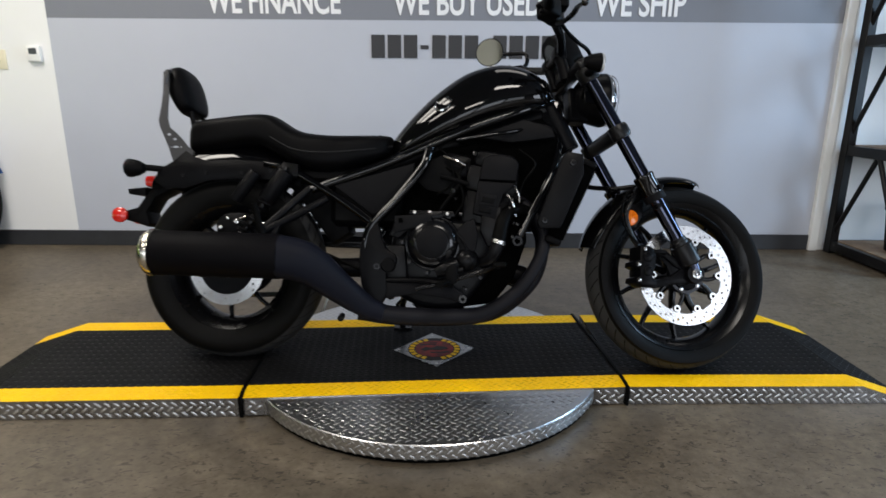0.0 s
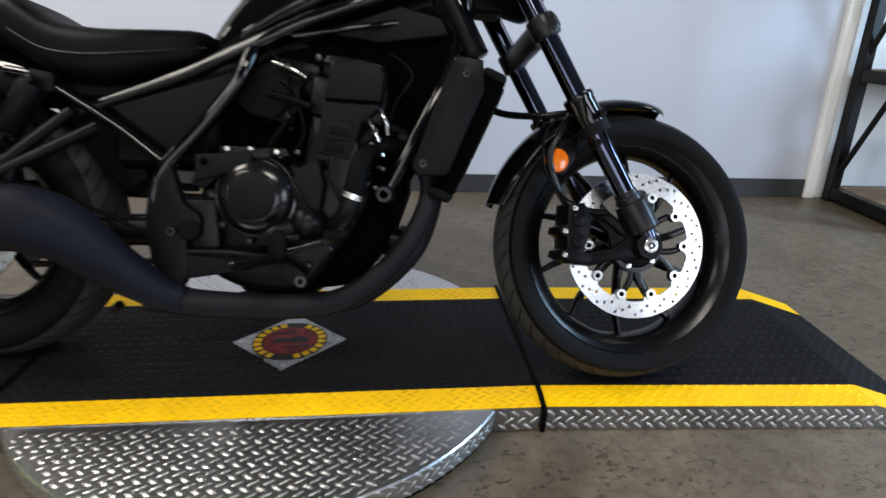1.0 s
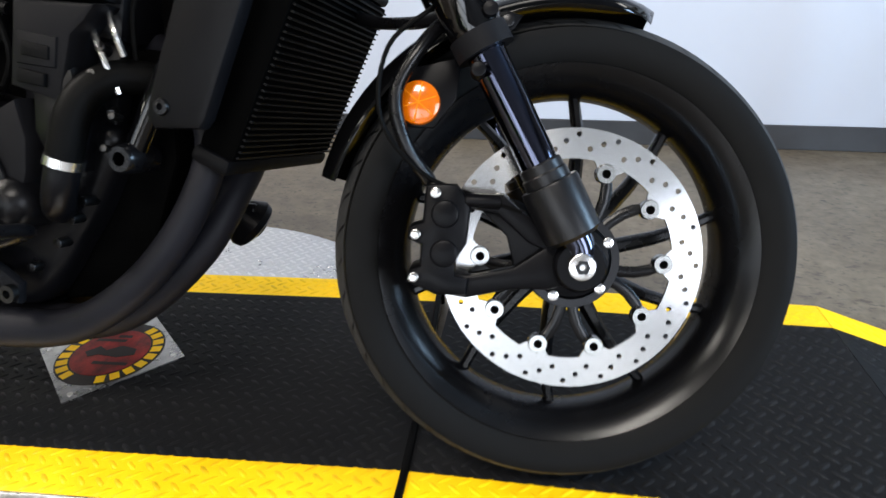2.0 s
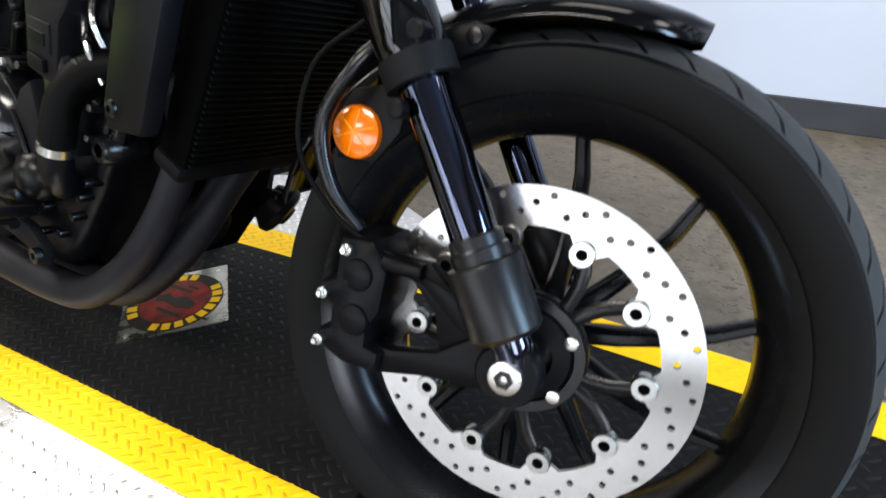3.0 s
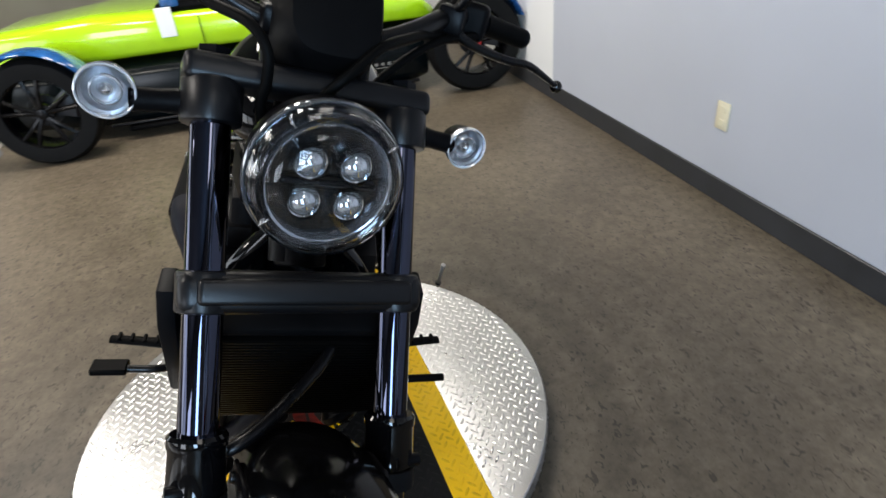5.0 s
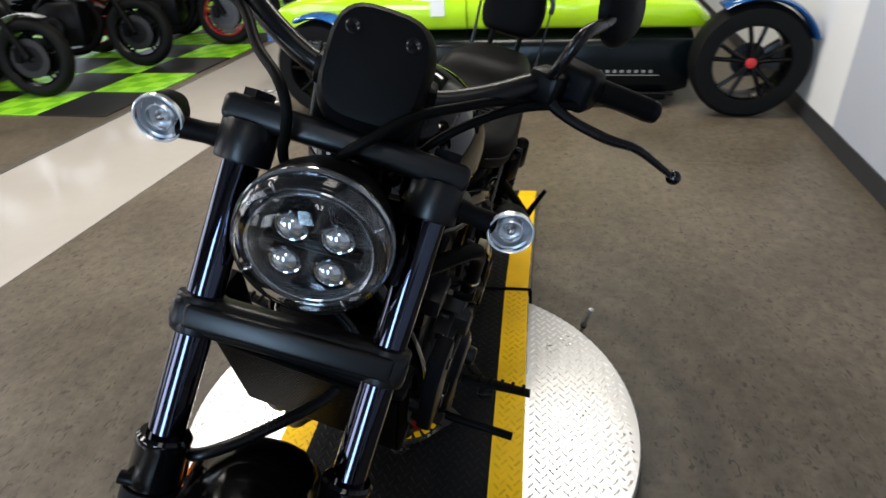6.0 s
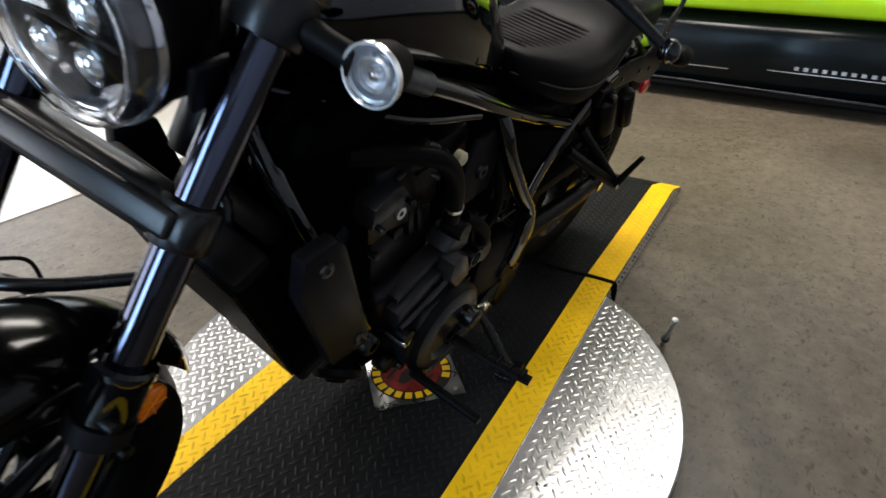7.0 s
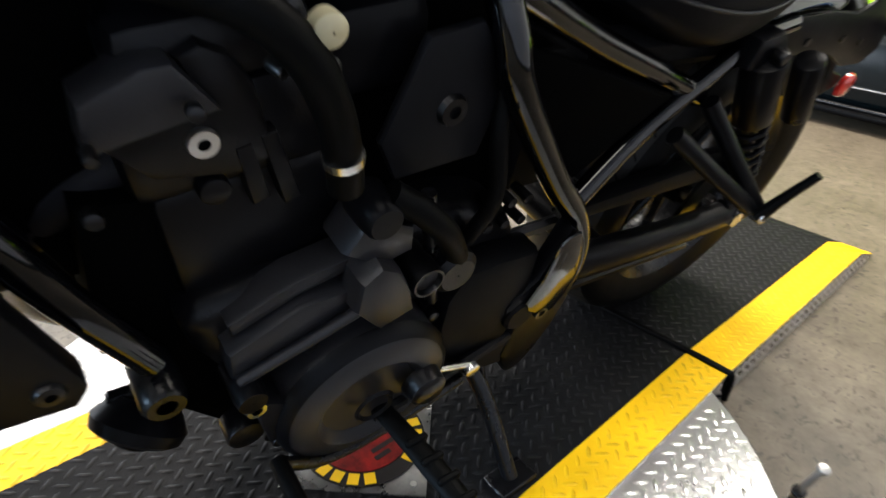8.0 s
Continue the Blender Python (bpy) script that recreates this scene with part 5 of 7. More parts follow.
for x, zt, zb in tops:
    ring = []
    for thick in (0.0, 0.004):
        line = []
        for q in range(25):
            v = -1 + q / 12
            y = (0.106 - thick) * math.sin(v * math.pi / 2)
            z = zb + (zt - thick - zb) * max(0.0, math.cos(v * math.pi / 2)) ** 0.8
            line.append(Vector((x, y, z)))
        ring += line if thick == 0 else line[::-1]
    rings.append(ring)
bp("rear_fender", loft(rings), M_GLOSS, "satin black steel rear fender", smooth=50)
for s in (-1, 1):
    bp("fender_rail", plate([(-0.5, 0.645), (-0.56, 0.664), (-0.62, 0.67), (-0.69, 0.674), (-0.735, 0.676), (-0.77, 0.674), (-0.82, 0.671), (-0.862, 0.684), (-0.89, 0.705), (-0.935, 0.668), (-0.985, 0.638), (-1.0, 0.6), (-0.96, 0.576), (-0.89, 0.577), (-0.81, 0.604), (-0.7, 0.612), (-0.55, 0.608)], 0.112 * s - 0.004, 0.112 * s + 0.004, 0.002), M_SATIN, "satin black fender rail")
    for x, z in ((-0.6, 0.64), (-0.7, 0.632), (-0.82, 0.63), (-0.9, 0.62)):
        bp("fender_screw", cyl((x, 0.115 * s, z), (x, 0.119 * s, z), 0.006, seg=10), M_DARKMETAL)
bp("inner_fender", tube([(-0.48, 0, 0.58), (-0.58, 0, 0.625), (-0.75, 0, 0.64), (-0.9, 0, 0.61)], 0.06, 10, 4, flat=0.2), M_PLASTIC)

# -- backrest
pad = [(0.0, 0.022, 0.062), (0.012, 0.03, 0.086), (0.05, 0.037, 0.1), (0.1, 0.042, 0.1), (0.14, 0.04, 0.09), (0.162, 0.03, 0.066), (0.17, 0.015, 0.038)]
rings = []
for h, d, w in pad:
    ring = []
    for k in range(28):
        t = 2 * math.pi * k / 28
        c, s = math.cos(t), math.sin(t)
        ring.append(Vector((d * math.copysign(abs(s) ** 0.65, s), w * math.copysign(abs(c) ** 0.65, c), h)))
    rings.append(ring)
own = loft(rings)
bmesh.ops.transform(own, matrix=Matrix.Translation((-0.918, 0, 0.845)) @ Matrix.Rotation(radians(-20), 4, "Y"), verts=own.verts)
pad_ob = bp("backrest_pad", own, M_SEAT, "padded black vinyl backrest", smooth=70)
sub = pad_ob.modifiers.new("round", "SUBSURF")
sub.levels = sub.render_levels = 2


def hexhole(cx, cz, w, h, n=12):
    return [(cx + w * math.cos(2 * math.pi * k / n), cz + h * math.sin(2 * math.pi * k / n)) for k in range(n)]


for s in (-1, 1):
    outl = [(-0.928, 0.65), (-0.952, 0.716), (-0.971, 0.758), (-0.985, 0.79), (-0.988, 0.806), (-0.979, 0.86), (-0.975, 0.9), (-0.975, 0.97), (-0.957, 0.97), (-0.955, 0.9), (-0.957, 0.86), (-0.958, 0.812), (-0.95, 0.782), (-0.927, 0.764), (-0.905, 0.742), (-0.885, 0.718), (-0.863, 0.7), (-0.885, 0.66)]
    own = flat_ring(outl, [hexhole(-0.951, 0.758, 0.007, 0.004), hexhole(-0.931, 0.742, 0.007, 0.004), hexhole(-0.927, 0.716, 0.011, 0.004), hexhole(-0.943, 0.716, 0.003, 0.003), hexhole(-0.909, 0.716, 0.003, 0.003)], 0.113 * s - 0.0025, 0.005)
    bp("backrest_bracket", own, M_SATINGREY, "satin dark steel backrest bracket", smooth=30)
    bp("pad_strut", tube([(-0.88, 0.045 * s, 0.72), (-0.896, 0.045 * s, 0.78), (-0.912, 0.045 * s, 0.86)], 0.008, 8, 3), M_SATIN)
bp("backrest_hoop", tube([(-0.966, -0.113, 0.93), (-0.966, -0.11, 0.962), (-0.97, -0.08, 0.978), (-0.97, 0.08, 0.978), (-0.966, 0.11, 0.962), (-0.966, 0.113, 0.93)], 0.008, 10, 4), M_SATINGREY)

# -- tail: signals, plate hanger, lamps
for s in (-1, 1):
    bp("rear_signal_stalk", tube([(-0.95, 0.09 * s, 0.64), (-1.005, 0.125 * s, 0.642), (-1.035, 0.145 * s, 0.64)], 0.011, 10, 3), M_PLASTIC)
    sig = bp("rear_turn_signal", turned([(r, x) for x, r in [(0.045, 0.001), (0.04, 0.016), (0.02, 0.026), (-0.005, 0.031), (-0.012, 0.03), (-0.014, 0.024)]], 28, "X", (-1.055, 0.15 * s, 0.638)), M_PLASTIC, "black round rear turn signal")
    bp("lens", turned([(r, x) for x, r in [(-0.01, 0.028), (-0.018, 0.024), (-0.022, 0.012), (-0.023, 0.001)]], 24, "X", (-1.055, 0.15 * s, 0.638)), M_LENS, "clear lens", sig)
    bp("red_reflector", turned([(0.001, 0.072 * s), (0.02, 0.071 * s), (0.026, 0.066 * s), (0.027, 0.058 * s), (0.001, 0.058 * s)], 28, "Y", (-1.148, 0, 0.487)), M_REDLENS, "round red side reflector")
bp("plate_hanger", plate([(-0.98, 0.62), (-1.025, 0.605), (-1.06, 0.565), (-1.095, 0.515), (-1.15, 0.5), (-1.152, 0.474), (-1.105, 0.462), (-1.06, 0.448), (-1.045, 0.458), (-1.06, 0.5), (-1.03, 0.55), (-0.97, 0.58)], -0.05, 0.05, 0.01), M_PLASTIC, "black plastic plate hanger")
bp("hanger_arm", plate([(-1.06, 0.585), (-1.125, 0.578), (-1.12, 0.56), (-1.06, 0.556)], -0.06, 0.06, 0.006), M_PLASTIC)
bp("tail_light", box(-1.06, -1.01, -0.07, 0.07, 0.585, 0.625, 0.012, 2), M_REDLENS, "red tail light")

# -- frame
def frame_side(s):
    y = 0.118 * s
    t = lambda pts, r, label="": bp("frame_tube", tube(pts, r, 14, 5), M_GLOSS, label)
    t([(0.335, 0.035 * s, 0.9), (0.24, 0.1 * s, 0.853), (0.07, 0.13 * s, 0.788), (-0.08, 0.132 * s, 0.722), (-0.21, 0.12 * s, 0.668), (-0.33, 0.118 * s, 0.625), (-0.46, 0.118 * s, 0.578)], 0.0155, "gloss black upper frame tube")
    t([(0.36, 0.03 * s, 0.78), (0.345, 0.1 * s, 0.68), (0.285, 0.135 * s, 0.55), (0.222, 0.14 * s, 0.425)], 0.0145, "gloss black down tube")
    t([(0.34, 0.03 * s, 0.82), (0.18, 0.12 * s, 0.775), (0.02, 0.14 * s, 0.745)], 0.006)
    if s > 0:
        bp("frame_label", tube([(0.212, 0.1075 * s, 0.842), (0.178, 0.1145 * s, 0.8295), (0.145, 0.119 * s, 0.8165)], 0.0175, 20, 3), M_LABEL, "grey printed label round the frame tube")
    t([(-0.064, 0.125 * s, 0.728), (-0.074, 0.146 * s, 0.69), (-0.092, 0.156 * s, 0.645), (-0.175, 0.163 * s, 0.54), (-0.247, 0.166 * s, 0.46), (-0.268 - 0.01 * (s > 0), 0.166 * s, 0.38), (-0.262 - 0.01 * (s > 0), 0.16 * s, 0.27)], 0.016, "gloss black main frame spar")
    t([(-0.235, 0.15 * s, 0.46), (-0.35, 0.13 * s, 0.54), (-0.46, 0.122 * s, 0.605), (-0.545, 0.118 * s, 0.65), (-0.62, 0.115 * s, 0.665)], 0.0135)
    # pivot plate
    bp("pivot_plate", plate([(-0.225, 0.47), (-0.268, 0.44), (-0.285, 0.36), (-0.275, 0.27), (-0.245, 0.205), (-0.215, 0.2), (-0.19, 0.25), (-0.195, 0.31), (-0.165, 0.34), (-0.17, 0.37), (-0.2, 0.39)], 0.168 * s - 0.014, 0.168 * s + 0.014, 0.008, smoothed=2), M_SATIN, "satin black pivot casting")
    bp("pivot_cap", turned([(0.001, 0.186 * s), (0.02, 0.186 * s), (0.024, 0.182 * s), (0.024, 0.17 * s)], 24, "Y", (-0.19, 0, 0.335)), M_PLASTIC)
    bp("pivot_bolt", turned([(0.005, 0.19 * s), (0.01, 0.19 * s), (0.011, 0.184 * s)], 12, "Y", (-0.225, 0, 0.33)), M_DARKMETAL)
    # side cover; the left one is near-black, its shade put into the colour
    bp("side_cover", plate([(-0.385, 0.592), (-0.115, 0.672), (-0.12, 0.64), (-0.215, 0.505), (-0.255, 0.498)], 0.122 * s - 0.006, 0.122 * s + 0.012, 0.006), M_PLASTICGREY if s < 0 else M_CORESHADE, "matte dark side cover")
    # air box cover under the tank, with the left side's shade painted near-black
    bp("airbox_cover", plate([(0.06, 0.765), (0.24, 0.825), (0.33, 0.8), (0.345, 0.765), (0.2, 0.745)], 0.09 * s - 0.01, 0.09 * s + 0.022, 0.008), M_CORESHADE if s > 0 else M_PLASTICGREY)
    bp("frame_gusset", plate([(0.3, 0.9), (0.37, 0.9), (0.385, 0.76), (0.35, 0.7), (0.31, 0.79)], 0.032 * s - 0.006, 0.032 * s + 0.006, 0.004), M_GLOSS)
    # shock absorber
    a, b = Vector((-0.535, 0.142 * s, 0.64)), Vector((-0.70, 0.142 * s, 0.395))
    bp("shock_body", cyl(a + (b - a) * 0.02, a + (b - a) * 0.42, 0.029, seg=20, bevel=0.004), M_SATIN, "satin black shock absorber")
    bp("shock_rod", cyl(a + (b - a) * 0.4, b, 0.012, seg=14), M_DARKMETAL)
    ax = (b - a).normalized()
    u = ax.orthogonal().normalized()
    v = ax.cross(u)
    coil = [a + (b - a) * (0.38 + 0.52 * k / 60) + (u * math.cos(k * 0.72) + v * math.sin(k * 0.72)) * 0.024 for k in range(61)]
    bp("shock_spring", tube(coil, 0.0048, 8, 1), M_SATIN)
    bp("shock_reservoir", cyl((-0.635, 0.158 * s, 0.63), (-0.7, 0.16 * s, 0.535), 0.021, seg=18, bevel=0.004), M_SATIN, "satin black shock reservoir")
    bp("shock_lower_eye", cyl(b + Vector((0, -0.016, 0)), b + Vector((0, 0.016, 0)), 0.02, seg=18), M_SATIN)
    bp("shock_mount", plate([(-0.50, 0.66), (-0.55, 0.668), (-0.58, 0.64), (-0.55, 0.61), (-0.5, 0.62)], 0.128 * s - 0.012, 0.128 * s + 0.02, 0.006), M_SATIN)
    bp("shock_bolt", cyl((-0.537, 0.15 * s, 0.642), (-0.537, 0.168 * s, 0.642), 0.009, seg=12, bevel=0.001), M_DARKMETAL)
    # passenger peg bracket
    bp("peg_bracket", tube([(-0.4, 0.15 * s, 0.545), (-0.485, 0.19 * s, 0.49), (-0.58, 0.222 * s, 0.434)], 0.0125, 12, 3), M_SATIN, "satin black pillion peg bracket")
    bp("peg_bracket", tube([(-0.462, 0.14 * s, 0.578), (-0.525, 0.185 * s, 0.505), (-0.585, 0.222 * s, 0.44)], 0.0125, 12, 3), M_SATIN)
    bp("pillion_peg", tube([(-0.582, 0.236 * s, 0.428), (-0.592, 0.25 * s, 0.474), (-0.6, 0.266 * s, 0.519)], [0.015, 0.011, 0.009], 10, 3, flat=0.7), M_RUBBER, "folded black pillion peg")
    bp("peg_pivot", cyl((-0.583, 0.2 * s, 0.432), (-0.583, 0.246 * s, 0.432), 0.012, seg=14, bevel=0.002), M_STEEL if s > 0 else M_SATIN)
    # swing arm
    bp("swing_arm", tube([(-0.24, 0.12 * s, 0.325), (-0.4, 0.13 * s, 0.32), (-0.6, 0.135 * s, 0.312), (-0.81, 0.135 * s, 0.312)], [0.026, 0.025, 0.023, 0.022], 14, 3, flat=1.25), M_SATIN, "satin black tubular swing arm")
    bp("axle_block", box(-0.83, -0.72, 0.135 * s - 0.014, 0.135 * s + 0.014, 0.28, 0.346, 0.008, 2), M_SATIN)
    bp("axle_nut", cyl((-0.75, 0.146 * s, 0.314), (-0.75, 0.162 * s, 0.314), 0.017, seg=6), M_STEEL)
    # rider peg and bracket
    bp("peg_mount", plate([(-0.22, 0.28), (-0.1, 0.285), (0.02, 0.27), (0.06, 0.245), (0.055, 0.215), (0.0, 0.232), (-0.1, 0.245), (-0.21, 0.225)], 0.17 * s - 0.008, 0.17 * s + 0.008, 0.005), M_PLASTICGREY)
    bp("peg_mount", tube([(-0.2, 0.172 * s, 0.285), (-0.08, 0.19 * s, 0.288), (0.02, 0.195 * s, 0.275)], 0.008, 8, 3), M_SATIN)
    bp("rider_peg", tube([(0.01, 0.19 * s, 0.28), (-0.002, 0.28 * s, 0.284), (-0.014, 0.372 * s, 0.284)], [0.012, 0.0145, 0.012], 12, 3, flat=0.62), M_RUBBER, "ribbed black rubber rider peg")
    for k in range(5):
        yy = (0.25 + 0.026 * k) * s
        bp("peg_rib", box(-0.014 - 0.0033 * k, 0.013 - 0.0033 * k, yy - 0.004, yy + 0.004, 0.281, 0.295, 0.002), M_RUBBER)
    bp("peg_bolt", turned([(0.006, -0.003), (0.0125, -0.003), (0.0125, 0.006), (0.006, 0.006)], 16, "Y", (0.05, 0.186 * s, 0.232), closed=True), M_GREYDISC)


both(frame_side)
bp("head_tube", cyl((0.405, 0, 0.735), (0.30, 0, 0.935), 0.036, seg=24, bevel=0.004), M_SATIN)
bp("swing_pivot", cyl((-0.235, -0.17, 0.33), (-0.235, 0.17, 0.33), 0.022), M_SATIN)
bp("swing_cross", cyl((-0.4, -0.13, 0.32), (-0.4, 0.13, 0.32), 0.026), M_SATIN)
bp("rear_axle", cyl((-0.75, -0.15, 0.314), (-0.75, 0.15, 0.314), 0.011), M_STEEL)
bp("backbone", tube([(0.32, 0, 0.86), (0.1, 0, 0.79), (-0.15, 0, 0.7), (-0.35, 0, 0.62)], 0.035, 12, 3), M_SATIN)
bp("battery_box", box(-0.4, -0.16, -0.105, 0.105, 0.46, 0.64, 0.02), M_PLASTIC)
bp("inner_mudguard", plate([(-0.6, 0.64), (-0.38, 0.62), (-0.34, 0.44), (-0.4, 0.4), (-0.455, 0.47), (-0.52, 0.56)], -0.06, 0.06, 0.01, smoothed=1), M_PLASTIC, "black plastic inner mudguard")
bp("seat_base", box(-0.56, -0.22, -0.1, 0.1, 0.6, 0.66, 0.02), M_PLASTIC)

# -- radiator
def tilt(x, y, z):
    """Places on the radiator: x ahead, z up, leaning back with the down tubes."""
    return Vector((0.3 + x * 0.91 + z * 0.4, y, 0.447 + z * 0.915 - x * 0.4))


def rad_box(x0, x1, y0, y1, z0, z1, bev):
    own = box(x0, x1, y0, y1, z0, z1, bev, 2)
    for v in own.verts:
        v.co = tilt(*v.co)
    return own


rad = bp("radiator", rad_box(0.02, 0.07, -0.145, 0.145, 0.005, 0.255, 0.003), M_CORESHADE, "black finned radiator")
for k in range(30):
    bp("fin", rad_box(0.07, 0.0745, -0.14, 0.14, 0.009 + 0.0082 * k, 0.0116 + 0.0082 * k, 0.0), M_RADFIN, "", rad)
for s in (-1, 1):
    lo, hi = sorted((0.162 * s, 0.188 * s))
    dx = -0.012 if s > 0 else 0.0
    sh = bp("radiator_shroud", plate([(x + dx, z) for x, z in ((0.371, 0.704), (0.42, 0.696), (0.423, 0.635), (0.358, 0.472), (0.35, 0.462), (0.29, 0.46), (0.281, 0.475), (0.283, 0.49), (0.355, 0.69))], lo, hi, 0.006), M_SHROUD, "matte dark radiator shroud")
    for x, z in ((0.303, 0.486), (0.387, 0.668)):
        bp("shroud_bolt", turned([(0.004, 0.192 * s), (0.009, 0.1915 * s), (0.011, 0.187 * s), (0.011, 0.18 * s)], 16, "Y", (x + dx, 0, z)), M_DARKMETAL, "", sh)
bp("radiator_tank", rad_box(0.015, 0.07, -0.15, 0.15, -0.018, 0.005, 0.008), M_PLASTIC)
bp("radiator_top", rad_box(0.015, 0.07, -0.15, 0.15, 0.255, 0.277, 0.01), M_PLASTIC)
bp("radiator_fan", rad_box(-0.05, 0.0, -0.1, 0.1, 0.04, 0.22, 0.02), M_PLASTIC)
own = turned([(0.001, 0.05), (0.016, 0.052), (0.02, 0.046), (0.036, 0.044), (0.043, 0.04), (0.046, 0.028), (0.03, 0.004), (0.001, 0.0)], 32, "Y")
bmesh.ops.transform(own, matrix=Matrix.Translation((0.222, 0.095, 0.318)) @ Vector((0.55, 0.5, -0.65)).to_track_quat("Y", "Z").to_matrix().to_4x4(), verts=own.verts)
bp("horn", own, M_SATIN, "round black horn")
bp("horn_stay", box(0.2, 0.26, 0.085, 0.1, 0.31, 0.335, 0.003), M_SATIN)
for s in (-1, 1):
    bp("engine_mount", turned([(0.009, 0.166 * s), (0.016, 0.166 * s), (0.02, 0.16 * s), (0.02, 0.11 * s)], 20, "Y", (0.2205, 0, 0.405 - 0.015 * s)), M_SATINDARK)
    # near-black panels put the shade between engine and frame into colour
    bp("intake_shroud", plate([(0.02, 0.75), (0.3, 0.835), (0.355, 0.78), (0.335, 0.66), (0.26, 0.47), (0.215, 0.475), (0.22, 0.6), (0.16, 0.7)], 0.06 * s - 0.01, 0.06 * s + 0.01, 0.006), M_CORESHADE)
    bp("inner_panel", plate([(-0.3, 0.6), (-0.02, 0.73), (0.1, 0.745), (0.08, 0.6), (0.02, 0.49), (-0.22, 0.45)], 0.07 * s - 0.008, 0.07 * s + 0.008, 0.006), M_CORESHADE)

# -- engine
eng = bp("crankcase", plate([(-0.19, 0.3), (-0.17, 0.24), (-0.08, 0.2), (0.03, 0.197), (0.08, 0.24), (0.115, 0.29), (0.147, 0.335), (0.172, 0.38), (0.19, 0.42), (0.178, 0.465), (0.0, 0.49), (-0.1, 0.5), (-0.18, 0.45)], -0.14, 0.14, 0.02, smoothed=3), M_ENGINE, "dark cast engine case", smooth=60)


def lean_box(x0, x1, y0, y1, z0, z1, bev, ang=-9, pivot=(0.11, 0, 0.46)):
    own = box(x0, x1, y0, y1, z0, z1, bev, 2)
    m = Matrix.Translation(pivot) @ Matrix.Rotation(radians(-ang), 4, "Y")
    bmesh.ops.transform(own, matrix=m, verts=own.verts)
    return own


bp("cylinder_block", lean_box(-0.075, 0.075, -0.125, 0.115, -0.02, 0.12, 0.012), M_ENGINE, "", eng)
bp("cylinder_head", lean_box(-0.082, 0.085, -0.138, 0.118, 0.115, 0.2, 0.014), M_ENGINE, "", eng)
bp("head_cover", lean_box(-0.066, 0.07, -0.142, 0.118, 0.195, 0.25, 0.02), M_ENGINE, "", eng)
# right side: cam chain cover with steps, clutch cover, pump cover
bp("cam_cover", plate([(0.094, 0.612), (0.106, 0.678), (0.125, 0.69), (0.172, 0.694), (0.212, 0.678), (0.221, 0.662), (0.213, 0.608)], -0.182, -0.12, 0.011, smoothed=1), M_PLASTICGREY, "", eng)
bp("cam_cover_step", plate([(0.076, 0.505), (0.092, 0.61), (0.212, 0.603), (0.192, 0.582), (0.172, 0.566), (0.148, 0.486), (0.11, 0.496)], -0.175, -0.12, 0.007), M_PLASTICGREY, "", eng)
bp("cover_frame", plate([(0.092, 0.532), (0.098, 0.572), (0.156, 0.564), (0.15, 0.526)], -0.179, -0.165, 0.005), M_PLASTICGREY, "", eng)
for z0, x0 in ((0.542, 0.104), (0.51, 0.094)):
    bp("cam_cover_slot", plate([(x0, z0), (x0 + 0.04, z0 - 0.006), (x0 + 0.042, z0 + 0.01), (x0 + 0.003, z0 + 0.017)], -0.182, -0.17, 0.003), M_PLASTIC, "", eng)
bp("cam_cover_leg", plate([(0.105, 0.51), (0.165, 0.53), (0.175, 0.47), (0.16, 0.4), (0.125, 0.4), (0.1, 0.45)], -0.172, -0.12, 0.01), M_ENGINE, "", eng)
CL = (-0.05, 0, 0.409)
bp("clutch_cover", turned([(0.001, -0.198), (0.05, -0.198), (0.056, -0.196), (0.068, -0.19), (0.077, -0.181), (0.082, -0.173), (0.087, -0.172), (0.089, -0.168), (0.091, -0.12)], 64, "Y", CL), M_ENGINEGLOSS, "semi-gloss clutch cover", eng)
bp("clutch_disc", turned([(0.001, -0.2035), (0.046, -0.2035), (0.0495, -0.201), (0.0505, -0.196)], 56, "Y", CL), M_PLASTICGREY, "matte flat of the cover", eng)
bp("clutch_seam", box(0.0, 0.045, -0.1925, -0.187, 0.408, 0.4095), M_CORESHADE, "", eng)
bp("cover_bracket", plate([(-0.171, 0.4925), (-0.062, 0.501), (-0.052, 0.492), (-0.055, 0.477), (-0.073, 0.464), (-0.173, 0.436)], -0.19, -0.16, 0.005), M_PLASTICGREY, "", eng)
bp("bracket_bolt", cyl((-0.152, -0.193, 0.478), (-0.152, -0.18, 0.478), 0.008, seg=12, bevel=0.001), M_CORESHADE, "", eng)
for k in range(9):
    a = radians(20 + 40 * k)
    x, z = CL[0] + 0.099 * math.cos(a), CL[2] + 0.099 * math.sin(a)
    bp("cover_bolt", cyl((x, -0.166, z), (x, -0.14, z), 0.0075, seg=10, bevel=0.001), M_DARKMETAL, "", eng)
bp("cover_lip", plate([(-0.19, 0.43), (-0.17, 0.485), (-0.09, 0.505), (-0.02, 0.512), (-0.015, 0.49), (-0.1, 0.47), (-0.16, 0.42)], -0.176, -0.13, 0.008), M_ENGINE, "", eng)
bp("pump_cover", turned([(0.001, -0.197), (0.016, -0.197), (0.02, -0.194), (0.03, -0.188), (0.035, -0.178), (0.037, -0.17), (0.039, -0.13)], 36, "Y", (0.06, 0, 0.355)), M_ENGINE, "", eng)
bp("pump_neck", tube([(0.03, -0.17, 0.345), (-0.005, -0.176, 0.328), (-0.035, -0.172, 0.315)], [0.022, 0.026, 0.02], 16, 4), M_ENGINE, "", eng)
bp("pump_stub", cyl((0.02, -0.192, 0.322), (0.05, -0.192, 0.327), 0.0085, seg=16, bevel=0.001), M_ENGINE, "", eng)
